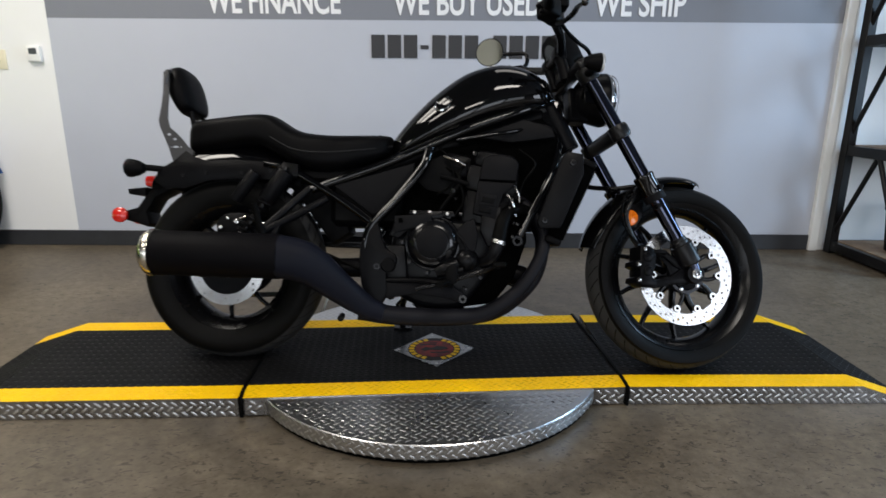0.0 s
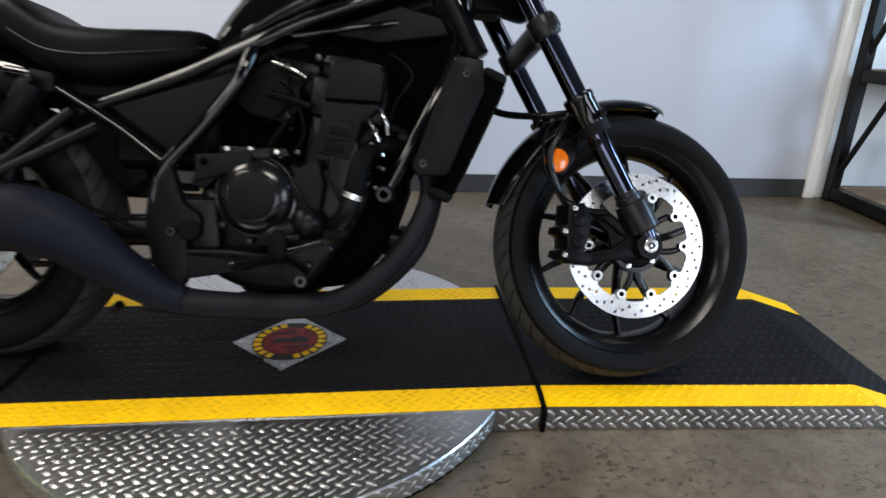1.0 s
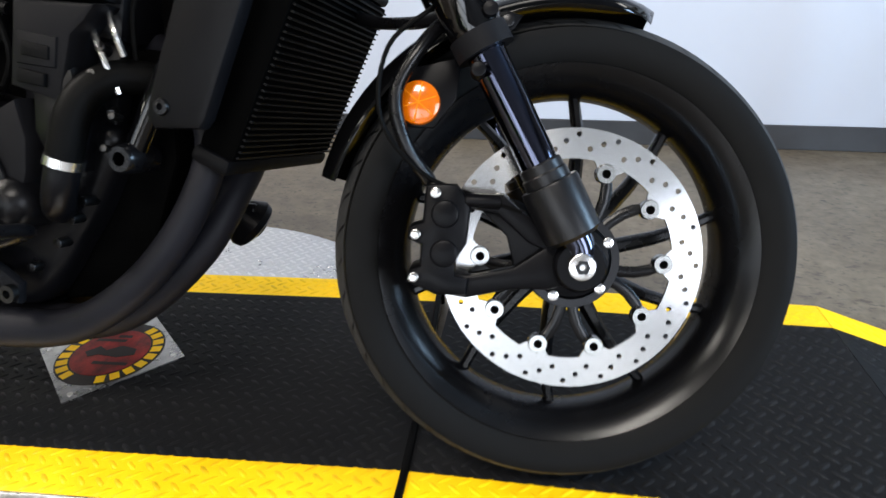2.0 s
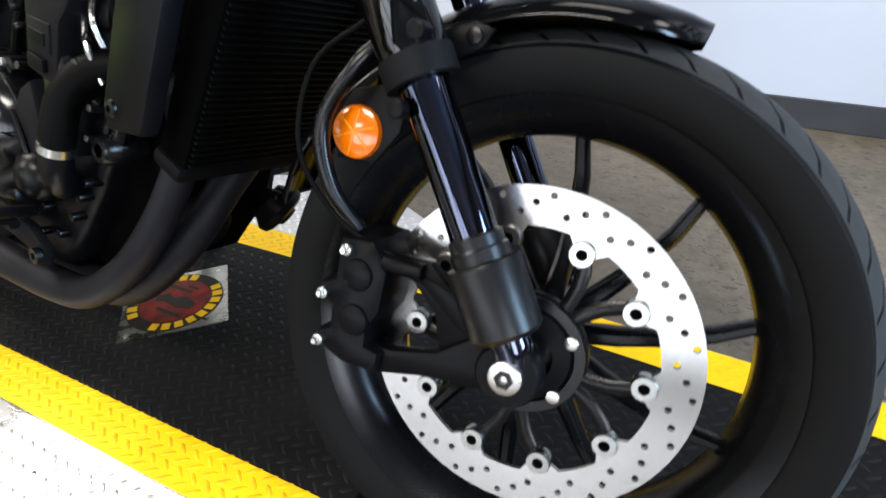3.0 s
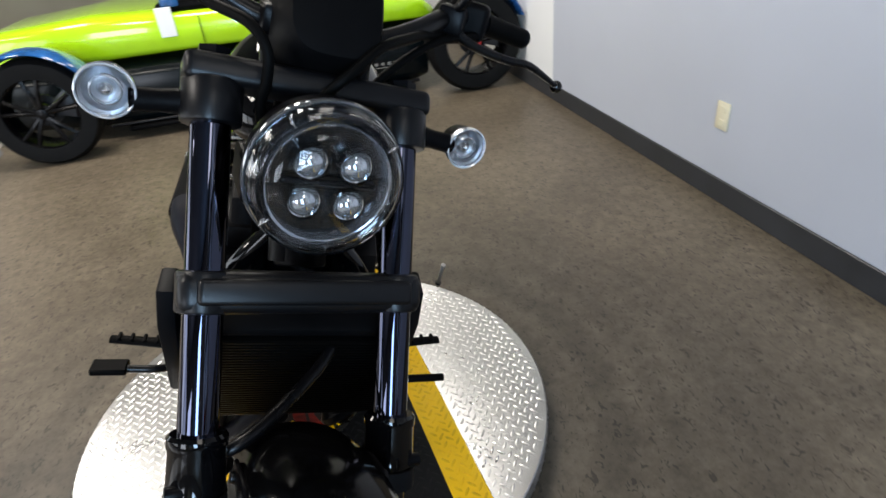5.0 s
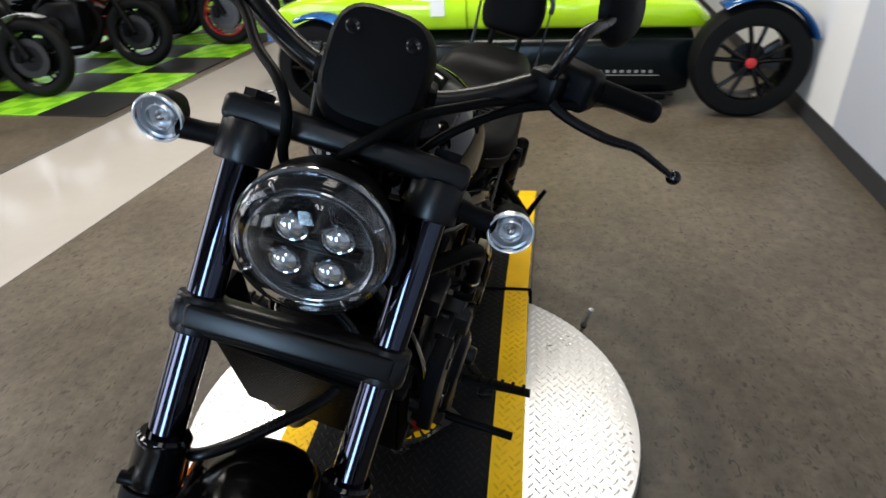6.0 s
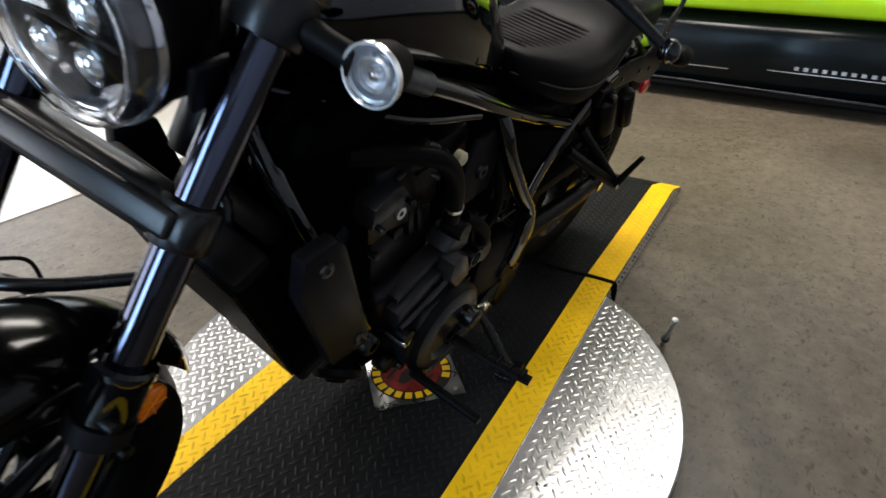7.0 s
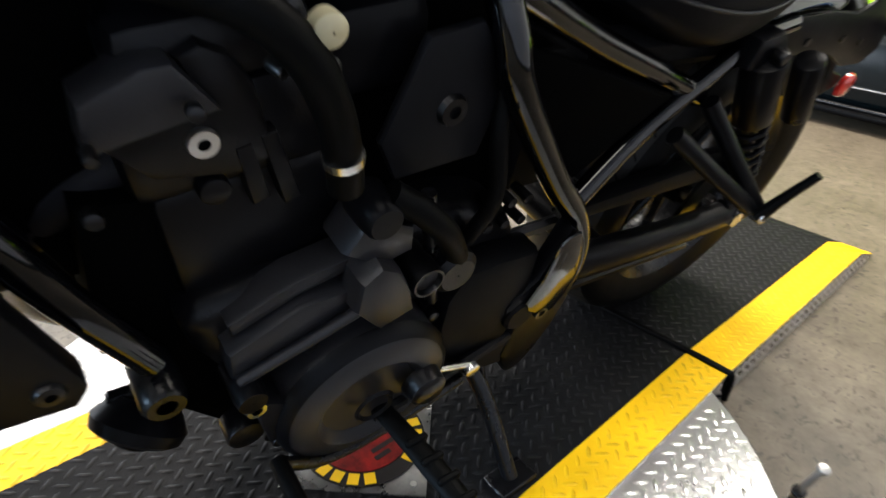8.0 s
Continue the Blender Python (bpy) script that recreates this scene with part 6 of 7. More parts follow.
bp("hose_spout", tube([(0.158, -0.186, 0.413), (0.148, -0.184, 0.384), (0.132, -0.172, 0.36), (0.11, -0.15, 0.348)], 0.0205, 16, 4), M_ENGINE, "", eng)
bp("mid_cover", plate([(0.02, 0.44), (0.05, 0.475), (0.082, 0.49), (0.095, 0.44), (0.09, 0.395), (0.074, 0.352), (0.04, 0.375)], -0.178, -0.12, 0.008, smoothed=1), M_PLASTICGREY, "", eng)
bp("mid_rib", tube([(0.028, -0.179, 0.44), (0.055, -0.181, 0.4), (0.062, -0.18, 0.365)], 0.004, 8, 3), M_ENGINE, "", eng)
bp("clutch_strip", plate([(-0.13, 0.5), (-0.126, 0.512), (0.012, 0.51), (0.022, 0.495), (0.0, 0.492)], -0.168, -0.12, 0.003), M_ENGINE, "", eng)
for x, z in ((-0.11, 0.506), (-0.06, 0.506), (-0.005, 0.502)):
    bp("strip_bolt", cyl((x, -0.166, z), (x, -0.174, z), 0.0055, seg=10, bevel=0.001), M_STEELROUGH, "", eng)
bp("pump_pipe", tube([(0.156, -0.186, 0.407), (0.163, -0.184, 0.437), (0.172, -0.176, 0.478), (0.188, -0.158, 0.508), (0.215, -0.13, 0.522), (0.265, -0.09, 0.515)], 0.0215, 16, 6), M_RUBBER, "thick black coolant hose", eng)
bp("hose_clamp", cyl((0.157, -0.186, 0.409), (0.1605, -0.1855, 0.42), 0.0232, seg=22), M_STEEL, "bright hose clamp", eng)
for x, z, r in ((0.1, 0.515, 0.008), (0.19, 0.52, 0.007), (0.215, 0.47, 0.006), (0.035, 0.5, 0.007), (0.2, 0.43, 0.006)):
    bp("union_bolt", cyl((x, -0.15, z), (x + 0.004, -0.172, z + 0.003), r * 0.8, seg=8, bevel=0.001), M_GREYDISC, "dull union bolt", eng)
for x0, z0, x1, z1 in ((0.18, 0.58, 0.215, 0.5), (0.205, 0.6, 0.225, 0.545), (-0.02, 0.69, 0.05, 0.66)):
    bp("steel_pipe", tube([(x0, -0.148, z0), ((x0 + x1) / 2 + 0.006, -0.158, (z0 + z1) / 2), (x1, -0.15, z1)], 0.004, 8, 4), M_STEEL, "bright steel pipe", eng)
bp("oil_filter", cyl((0.18, -0.03, 0.32), (0.255, -0.03, 0.3), 0.036, seg=28, bevel=0.006), M_SATIN, "black oil filter", eng)
bp("sump", plate([(-0.12, 0.205), (-0.08, 0.165), (0.03, 0.165), (0.06, 0.205)], -0.1, 0.1, 0.012), M_ENGINE, "", eng)
bp("rear_cover", plate([(-0.2, 0.4), (-0.22, 0.34), (-0.2, 0.28), (-0.16, 0.26), (-0.13, 0.3), (-0.14, 0.4)], -0.165, -0.12, 0.01), M_ENGINE, "", eng)
for x, z in ((0.105, 0.3), (0.058, 0.262), (0.0, 0.25), (0.15, 0.36), (0.02, 0.295), (0.13, 0.335)):
    bp("case_bolt", cyl((x, -0.155, z), (x, -0.13, z), 0.007, seg=10, bevel=0.001), M_DARKMETAL, "", eng)
# near-black filler that darkens the gap behind the radiator like shade
bp("inner_guard", plate([(0.05, 0.2), (0.15, 0.215), (0.215, 0.3), (0.255, 0.42), (0.25, 0.56), (0.15, 0.56), (0.1, 0.3)], -0.1, 0.1, 0.008), M_CORESHADE, "", eng)
# throttle bodies and wiring between head and tank
bp("throttle_body", lean_box(-0.17, -0.07, -0.11, 0.11, 0.15, 0.23, 0.02), M_SATIN, "", eng)
bp("ecu_cover", plate([(-0.14, 0.64), (-0.08, 0.58), (0.02, 0.56), (0.04, 0.66), (-0.03, 0.7)], -0.13, -0.1, 0.012), M_PLASTIC, "", eng)
bp("bracket_finger", tube([(-0.03, -0.15, 0.625), (0.02, -0.152, 0.612), (0.06, -0.15, 0.6)], 0.008, 8, 3), M_PLASTIC, "", eng)
rng = random.Random(5)
for k in range(9):
    s = -1 if k % 2 else 1
    x0, z0 = rng.uniform(-0.05, 0.24), rng.uniform(0.66, 0.75)
    pts = [(x0, 0.125 * s, z0), (x0 + rng.uniform(-0.04, 0.06), (0.145 + rng.uniform(0, 0.01)) * s, z0 - 0.05), (x0 + rng.uniform(-0.05, 0.08), 0.14 * s, z0 - rng.uniform(0.1, 0.16)), (x0 + rng.uniform(-0.08, 0.06), 0.12 * s, z0 - rng.uniform(0.16, 0.24))]
    if s > 0:
        continue
    bp("hose", tube(pts, rng.uniform(0.0035, 0.0065), 8, 5), M_RUBBER, "", eng)
for k in range(16):
    s = -1 if k % 2 else 1
    p = Vector((rng.uniform(-0.08, 0.25), 0.145 * s, rng.uniform(0.47, 0.74)))
    bp("small_fitting", cyl(p, p + Vector((rng.uniform(-0.006, 0.006), 0.014 * s, rng.uniform(-0.006, 0.006))), rng.uniform(0.004, 0.008), seg=10, bevel=0.001), M_GREYDISC if k % 8 == 0 else M_DARKMETAL, "", eng)
# left side
AL = (0.03, 0, 0.316)
bp("alternator_cover", turned([(0.001, 0.192), (0.054, 0.192), (0.059, 0.199), (0.064, 0.203), (0.09, 0.199), (0.097, 0.193), (0.101, 0.18), (0.103, 0.12)], 64, "Y", AL), M_HEADCOVER, "", eng)
for k in range(8):
    a = radians(10 + 45 * k)
    x, z = AL[0] + 0.107 * math.cos(a), AL[2] + 0.107 * math.sin(a)
    bp("cover_bolt", cyl((x, 0.13, z), (x, 0.168, z), 0.008, seg=10, bevel=0.001), M_DARKMETAL, "", eng)
    bp("bolt_boss", cyl((x, 0.12, z), (x, 0.156, z), 0.0125, seg=12), M_ENGINE, "", eng)
bp("starter_cover", plate([(0.06, 0.455), (0.058, 0.492), (0.04, 0.508), (0.018, 0.496), (0.002, 0.466), (-0.008, 0.435), (0.03, 0.42)], 0.12, 0.19, 0.009, smoothed=1), M_HEADCOVER, "", eng)
bp("starter_ring", turned([(0.001, 0.18), (0.013, 0.182), (0.015, 0.188), (0.0175, 0.188), (0.0185, 0.18), (0.0185, 0.14)], 24, "Y", (-0.018, 0, 0.466)), M_DARKMETAL, "", eng)
bp("timing_ring", turned([(0.017, 0.205), (0.021, 0.208), (0.024, 0.205)], 28, "Y", AL), M_SATIN, "", eng)
bp("case_ridge", plate([(0.165, 0.388), (0.168, 0.43), (0.105, 0.464), (0.05, 0.468), (0.04, 0.445), (0.1, 0.418)], 0.12, 0.168, 0.006), M_HEADCOVER, "", eng)
bp("case_rail", tube([(0.162, 0.172, 0.398), (0.1, 0.174, 0.424), (0.05, 0.176, 0.447)], 0.006, 10, 3), M_HEADCOVER, "", eng)
bp("joint_ledge", plate([(0.16, 0.44), (0.164, 0.456), (0.105, 0.486), (0.04, 0.5), (0.036, 0.485), (0.1, 0.468)], 0.12, 0.156, 0.004), M_HEADCOVER, "", eng)
bp("upper_boss", plate([(0.069, 0.515), (0.052, 0.543), (0.03, 0.546), (0.0, 0.53), (-0.004, 0.5), (0.03, 0.49)], 0.12, 0.172, 0.008, smoothed=1), M_HEADCOVER, "", eng)
bp("filler_plug", turned([(0.001, 0.182), (0.015, 0.182), (0.018, 0.178), (0.02, 0.165), (0.02, 0.14)], 24, "Y", (0.04, 0, 0.552)), M_SATIN, "", eng)
bp("sensor_block", plate([(0.147, 0.372), (0.119, 0.354), (0.108, 0.302), (0.136, 0.293), (0.146, 0.335)], 0.14, 0.186, 0.005), M_PLASTICGREY, "", eng)
bp("sensor_bolt", turned([(0.005, 0.186), (0.0095, 0.186), (0.0105, 0.18), (0.0105, 0.14)], 16, "Y", (0.15, 0, 0.362)), M_STEEL, "bright bolt", eng)
bp("breather_pipe", cyl((-0.016, 0.158, 0.555), (-0.055, 0.158, 0.4), 0.0075, seg=12), M_SATINDARK, "", eng)
bp("sprocket_cover", plate([(-0.19, 0.44), (-0.08, 0.44), (-0.065, 0.36), (-0.09, 0.28), (-0.16, 0.27), (-0.2, 0.32)], 0.13, 0.178, 0.012, smoothed=2), M_PLASTIC, "", eng)
bp("oil_window", cyl((0.15, 0.13, 0.28), (0.15, 0.16, 0.28), 0.02, seg=24, bevel=0.003), M_ENGINE, "", eng)
bp("case_plug", turned([(0.001, 0.19), (0.013, 0.19), (0.015, 0.18), (0.015, 0.14)], 20, "Y", (0.155, 0, 0.384)), M_SATIN, "", eng)
bp("head_plug", turned([(0.0045, 0.1345), (0.0105, 0.1345), (0.0115, 0.131), (0.0115, 0.11)], 20, "Y", (0.167, 0, 0.622)), M_STEELROUGH, "bright plug", eng)
bp("left_head_cover", plate([(0.237, 0.661), (0.201, 0.682), (0.184, 0.684), (0.164, 0.66), (0.156, 0.65), (0.238, 0.627)], 0.1, 0.14, 0.003), M_HEADCOVER, "", eng)
bp("head_casting", plate([(0.18, 0.682), (0.165, 0.69), (0.146, 0.682), (0.13, 0.66), (0.122, 0.632), (0.112, 0.6), (0.14, 0.588), (0.2, 0.595), (0.232, 0.628), (0.166, 0.655)], 0.09, 0.13, 0.006), M_ENGINE, "", eng)
for x0, z0, x1, z1 in ((0.127, 0.62, 0.1, 0.557), (0.145, 0.612, 0.126, 0.562)):
    bp("head_fin", plate([(x0, z0), (x0 - 0.012, z0 + 0.004), (x1 - 0.008, z1 + 0.002), (x1 + 0.006, z1 - 0.003)], 0.09, 0.132, 0.003), M_ENGINE, "", eng)
bp("head_boss", cyl((0.16, 0.1, 0.578), (0.16, 0.132, 0.578), 0.012, seg=20, bevel=0.003), M_ENGINE, "", eng)
bp("coolant_hose", tube([(0.26, 0.1, 0.735), (0.2, 0.14, 0.738), (0.15, 0.165, 0.728), (0.117, 0.172, 0.7), (0.096, 0.172, 0.664), (0.083, 0.17, 0.625), (0.074, 0.166, 0.588)], 0.0145, 14, 6), M_RUBBER, "thick black coolant hose", eng)
bp("hose_clip", cyl((0.0825, 0.17, 0.623), (0.0805, 0.1695, 0.616), 0.0162, seg=18), M_STEEL, "bright hose clip", eng)
bp("coil_bracket", plate([(-0.05, 0.7), (0.0, 0.69), (0.03, 0.6), (0.009, 0.56), (-0.08, 0.57), (-0.095, 0.65)], 0.128, 0.14, 0.004), M_PLASTICGREY, "matte dark bracket", eng)
bp("bracket_bush", turned([(0.006, 0.146), (0.013, 0.146), (0.016, 0.138)], 16, "Y", (-0.035, 0, 0.625)), M_DARKMETAL, "", eng)
bp("cream_cap", turned([(0.001, 0.18), (0.008, 0.1795), (0.0112, 0.177), (0.0112, 0.165)], 20, "Y", (0.103, 0, 0.716)), M_DULLCREAM, "cream plastic cap", eng)
bp("cover_band", turned([(0.093, 0.1975), (0.0985, 0.1935), (0.103, 0.182), (0.099, 0.18), (0.092, 0.192)], 56, "Y", AL, closed=True), M_SATIN, "", eng)
bp("alternator_cap", turned([(0.001, 0.224), (0.017, 0.223), (0.022, 0.219), (0.024, 0.2)], 28, "Y", (-0.03, 0, 0.322)), M_SATINDARK, "", eng)
bp("water_pump", turned([(0.001, 0.182), (0.02, 0.182), (0.027, 0.176), (0.03, 0.12)], 28, "Y", (-0.06, 0, 0.455)), M_ENGINE, "", eng)
bp("pump_elbow", tube([(-0.06, 0.17, 0.475), (-0.03, 0.18, 0.52), (0.0, 0.175, 0.55), (0.03, 0.165, 0.57)], 0.013, 12, 4), M_RUBBER, "", eng)
bp("breather_hose", tube([(-0.1, 0.12, 0.68), (-0.09, 0.15, 0.6), (-0.1, 0.16, 0.53), (-0.09, 0.15, 0.47)], 0.009, 10, 5), M_RUBBER, "", eng)
for k in range(7):
    x, z = -0.17 + 0.024 * (k % 4), 0.47 + 0.03 * (k // 4)
    bp("case_bolt", cyl((x, 0.12, z), (x, 0.148, z), 0.0065, seg=10, bevel=0.001), M_DARKMETAL, "", eng)
bp("shift_shaft", cyl((-0.12, 0.14, 0.28), (-0.12, 0.2, 0.28), 0.011, seg=14, bevel=0.002), M_STEEL, "", eng)
bp("shift_rod", cyl((-0.12, 0.19, 0.285), (-0.02, 0.195, 0.33), 0.005, seg=10), M_STEEL)
bp("heel_guard", plate([(-0.233, 0.466), (-0.214, 0.463), (-0.204, 0.448), (-0.2, 0.395), (-0.187, 0.361), (-0.21, 0.335), (-0.245, 0.33), (-0.262, 0.391)], 0.184, 0.19, 0.003, smoothed=2), M_CHROMEDARK, "bright black heel guard")
# gear lever and side stand
bp("gear_lever", tube([(-0.12, 0.185, 0.25), (0.0, 0.195, 0.235), (0.08, 0.2, 0.24), (0.135, 0.205, 0.285)], 0.0075, 10, 4), M_SATINDARK, "satin black gear lever")
bp("gear_pedal", cyl((0.135, 0.2, 0.285), (0.134, 0.352, 0.29), 0.009, seg=14, bevel=0.002), M_RUBBER)
bp("brake_pedal", tube([(-0.1, -0.185, 0.262), (0.0, -0.19, 0.288), (0.1, -0.2, 0.318), (0.148, -0.24, 0.336), (0.158, -0.3, 0.344)], 0.008, 10, 4), M_SATINDARK, "satin black brake pedal")
bp("brake_pad", box(0.138, 0.176, -0.362, -0.298, 0.34, 0.354, 0.003), M_RUBBER)
bp("peg_guard", plate([(0.0, 0.28), (0.03, 0.285), (0.034, 0.325), (0.022, 0.342), (0.004, 0.338), (-0.004, 0.31)], -0.245, -0.222, 0.005, smoothed=2), M_PLASTIC)
# the stand ends on the deck, so it is cut to the leaning bike
foot = BIKE.inverted() @ DECK @ Vector((-0.165, 0.235, 0.012))
top = Vector((-0.16, 0.11, 0.225))
bp("side_stand", tube([top, top.lerp(foot, 0.4) + Vector((-0.01, 0, 0.01)), foot], [0.014, 0.0125, 0.012], 12, 4), M_SATINDARK, "satin black side stand")
own = box(-0.035, 0.035, -0.022, 0.022, -0.006, 0.003, 0.002)
bmesh.ops.transform(own, matrix=Matrix.Translation(foot) @ BIKE.to_3x3().to_4x4().inverted(), verts=own.verts)
bp("stand_foot", own, M_SATINDARK)
bp("stand_spring", tube([(-0.15, 0.13, 0.22), (-0.2, 0.15, 0.18), top.lerp(foot, 0.5)], 0.006, 8, 3), M_DARKMETAL)

# -- exhaust
bp("header_pipe", tube([(0.2, -0.06, 0.57), (0.255, -0.085, 0.535), (0.312, -0.105, 0.45), (0.292, -0.125, 0.355), (0.225, -0.14, 0.258), (0.13, -0.15, 0.19), (0.03, -0.155, 0.172), (-0.15, -0.165, 0.172), (-0.28, -0.185, 0.19)], [0.02, 0.0205, 0.021, 0.0215, 0.023, 0.025, 0.028, 0.03, 0.032], 18, 6), M_HEADER, "matte dark exhaust header", smooth=60)
bp("header_pipe", tube([(0.2, 0.06, 0.57), (0.265, 0.05, 0.53), (0.312, 0.01, 0.45), (0.308, -0.05, 0.37), (0.268, -0.09, 0.28), (0.16, -0.105, 0.19), (0.03, -0.11, 0.168), (-0.1, -0.13, 0.168)], [0.022, 0.023, 0.024, 0.024, 0.024, 0.025, 0.027, 0.028], 18, 6), M_HEADER, smooth=60)
rings = []
for x, z, h, y, w, ang in ((-0.512, 0.3555, 0.0665, -0.262, 0.066, 4), (-0.475, 0.35, 0.066, -0.259, 0.064, 8), (-0.437, 0.34, 0.064, -0.251, 0.06, 14), (-0.395, 0.312, 0.058, -0.236, 0.053, 28), (-0.345, 0.268, 0.049, -0.22, 0.046, 37), (-0.29, 0.225, 0.041, -0.203, 0.04, 38), (-0.245, 0.195, 0.034, -0.188, 0.034, 28), (-0.2, 0.178, 0.03, -0.176, 0.031, 12)):
    up = Vector((math.sin(radians(ang)), 0, math.cos(radians(ang))))
    rings.append([Vector((x, y, z)) + up * h * math.copysign(abs(math.sin(t)) ** 0.8, math.sin(t)) + Vector((0, 1, 0)) * w * math.copysign(abs(math.cos(t)) ** 0.8, math.cos(t)) for t in (2 * math.pi * k / 28 for k in range(28))])
bp("exhaust_cover", loft(rings), M_EXHAUSTBLUE, "matte blue-black exhaust cover", smooth=60)
p0, p1 = Vector((-0.508, -0.263, 0.3555)), Vector((-0.905, -0.272, 0.361))
muf = bp("muffler", cyl(p0, p1, 0.0695, seg=48, bevel=0.004), M_EXHAUST, "matte black muffler with a bright end ring")
d = (p1 - p0).normalized()
own = turned([(0.0715, 0.0), (0.0735, 0.004), (0.0725, 0.018), (0.064, 0.03), (0.052, 0.034), (0.045, 0.028), (0.045, 0.0)], 48, "Z", closed=True)
bmesh.ops.transform(own, matrix=Matrix.Translation(p1 - d * 0.008) @ d.to_track_quat("Z", "Y").to_matrix().to_4x4(), verts=own.verts)
bp("end_ring", own, M_CHROMEWARM, "bright steel end ring", muf)
bp("outlet", cyl(p1 - d * 0.01, p1 + d * 0.012, 0.03, seg=24), M_DARKMETAL, "", muf)
bp("muffler_stay", plate([(-0.6, 0.4), (-0.56, 0.47), (-0.53, 0.46), (-0.55, 0.39)], -0.22, -0.2, 0.004), M_SATIN, "", muf)
bp("pipe_bolt", cyl((-0.33, -0.2, 0.172), (-0.33, -0.225, 0.165), 0.01, seg=10), M_DARKMETAL, "", muf)

# -- rear brake and chain
rcal = bp("rear_caliper", plate([(-0.772, 0.418), (-0.778, 0.462), (-0.755, 0.49), (-0.715, 0.5), (-0.665, 0.494), (-0.628, 0.468), (-0.615, 0.42), (-0.64, 0.385), (-0.7, 0.38)], -0.128, -0.072, 0.009, smoothed=2), M_SATIN, "black rear brake caliper")
bp("caliper_bracket", plate([(-0.77, 0.44), (-0.8, 0.4), (-0.8, 0.36), (-0.76, 0.34), (-0.7, 0.36), (-0.66, 0.4)], -0.116, -0.104, 0.003), M_SATIN, "", rcal)
for x, z, r in ((-0.76, 0.447, 0.008), (-0.705, 0.468, 0.009), (-0.66, 0.452, 0.008), (-0.69, 0.43, 0.006), (-0.735, 0.478, 0.006)):
    bp("caliper_bolt", cyl((x, -0.126, z), (x, -0.137, z), r, seg=10, bevel=0.0015), M_STEEL, "", rcal)
bp("banjo_pipe", tube([(-0.7, -0.134, 0.47), (-0.675, -0.142, 0.482), (-0.645, -0.14, 0.478), (-0.61, -0.13, 0.46)], 0.0045, 8, 4), M_STEEL, "bright brake pipe", rcal)
bp("rear_brake_hose", tube([(-0.62, -0.12, 0.43), (-0.5, -0.15, 0.4), (-0.38, -0.16, 0.36), (-0.27, -0.15, 0.31)], 0.005, 8, 5), M_RUBBER)
bp("sprocket", turned([(0.05, 0.098), (0.1, 0.098), (0.1, 0.105), (0.05, 0.105)], 42, "Y", (-0.75, 0, 0.314), closed=True), M_DARKMETAL)
for z0, z1 in ((0.392, 0.405), (0.238, 0.206)):
    bp("chain", cyl((-0.15, 0.102, z0), (-0.75, 0.102, z1), 0.009, seg=6), M_DARKMETAL)
bp("chain_guard", plate([(-0.3, 0.43), (-0.55, 0.44), (-0.78, 0.425), (-0.78, 0.405), (-0.3, 0.41)], 0.095, 0.125, 0.004), M_PLASTIC)
# ---- the rest of the showroom floor ----
def strip(name, pts, z, material, label, category):
    own = plate(pts, FLOOR + 0.0005, z, plane="XY")
    return tagged(finish(name, own, material), label, category, kind="structure")


strip("floor_walkway", [(4.55, -1.81), (-9.9, -1.81), (-9.9, -2.86), (4.55, -2.86)], FLOOR + 0.004, M_WALKWAY, "glossy pale beige vinyl walkway", "floor")
strip("floor_edge_strip", [(4.55, -2.861), (-9.9, -2.861), (-9.9, -2.895), (4.55, -2.895)], FLOOR + 0.006, M_TRIMDARK, "thin dark edging of the walkway", "trim")

# interlocking green and black display mat, one tile after another
mat_ob = tagged(new("display_mat"), "lime green and black checkered interlocking floor mat", "mat")
CELL = 0.61
for i in range(11):
    for j in range(6):
        x1, y1 = -2.59 - CELL * i, -2.98 - CELL * j
        green = (i + j) % 2 == 1
        own = box(x1 - CELL + 0.002, x1 - 0.002, y1 - CELL + 0.002, y1 - 0.002, FLOOR + 0.001, FLOOR + 0.012, 0.002)
        part("mat_tile", own, M_MATGREEN if green else M_MATBLACK, mat_ob, "lime green mat tile" if green else "")
decal = thing("floor_decal", "round grey emblem printed on the walkway floor", "floor decal")
part("emblem_ring", turned([(0.16, 0), (0.25, 0), (0.25, 0.0015), (0.16, 0.0015)], 48, "Z", (-3.08, -1.99, FLOOR + 0.0042), closed=True), M_DECALGREY, decal)
part("emblem_disc", turned([(0.001, 0.0015), (0.13, 0.0015), (0.13, 0)], 48, "Z", (-3.08, -1.99, FLOOR + 0.0042)), M_DECALGREY, decal)
for k in range(16):
    a = 2 * math.pi * k / 16
    own = box(0.185, 0.225, -0.02, 0.02, 0.0015, 0.0025)
    bmesh.ops.transform(own, matrix=Matrix.Translation((-3.08, -1.99, FLOOR + 0.0042)) @ pose(0, 0, 0, 0, 0, math.degrees(a)), verts=own.verts)
    part("emblem_bar", own, M_TRIM, decal)


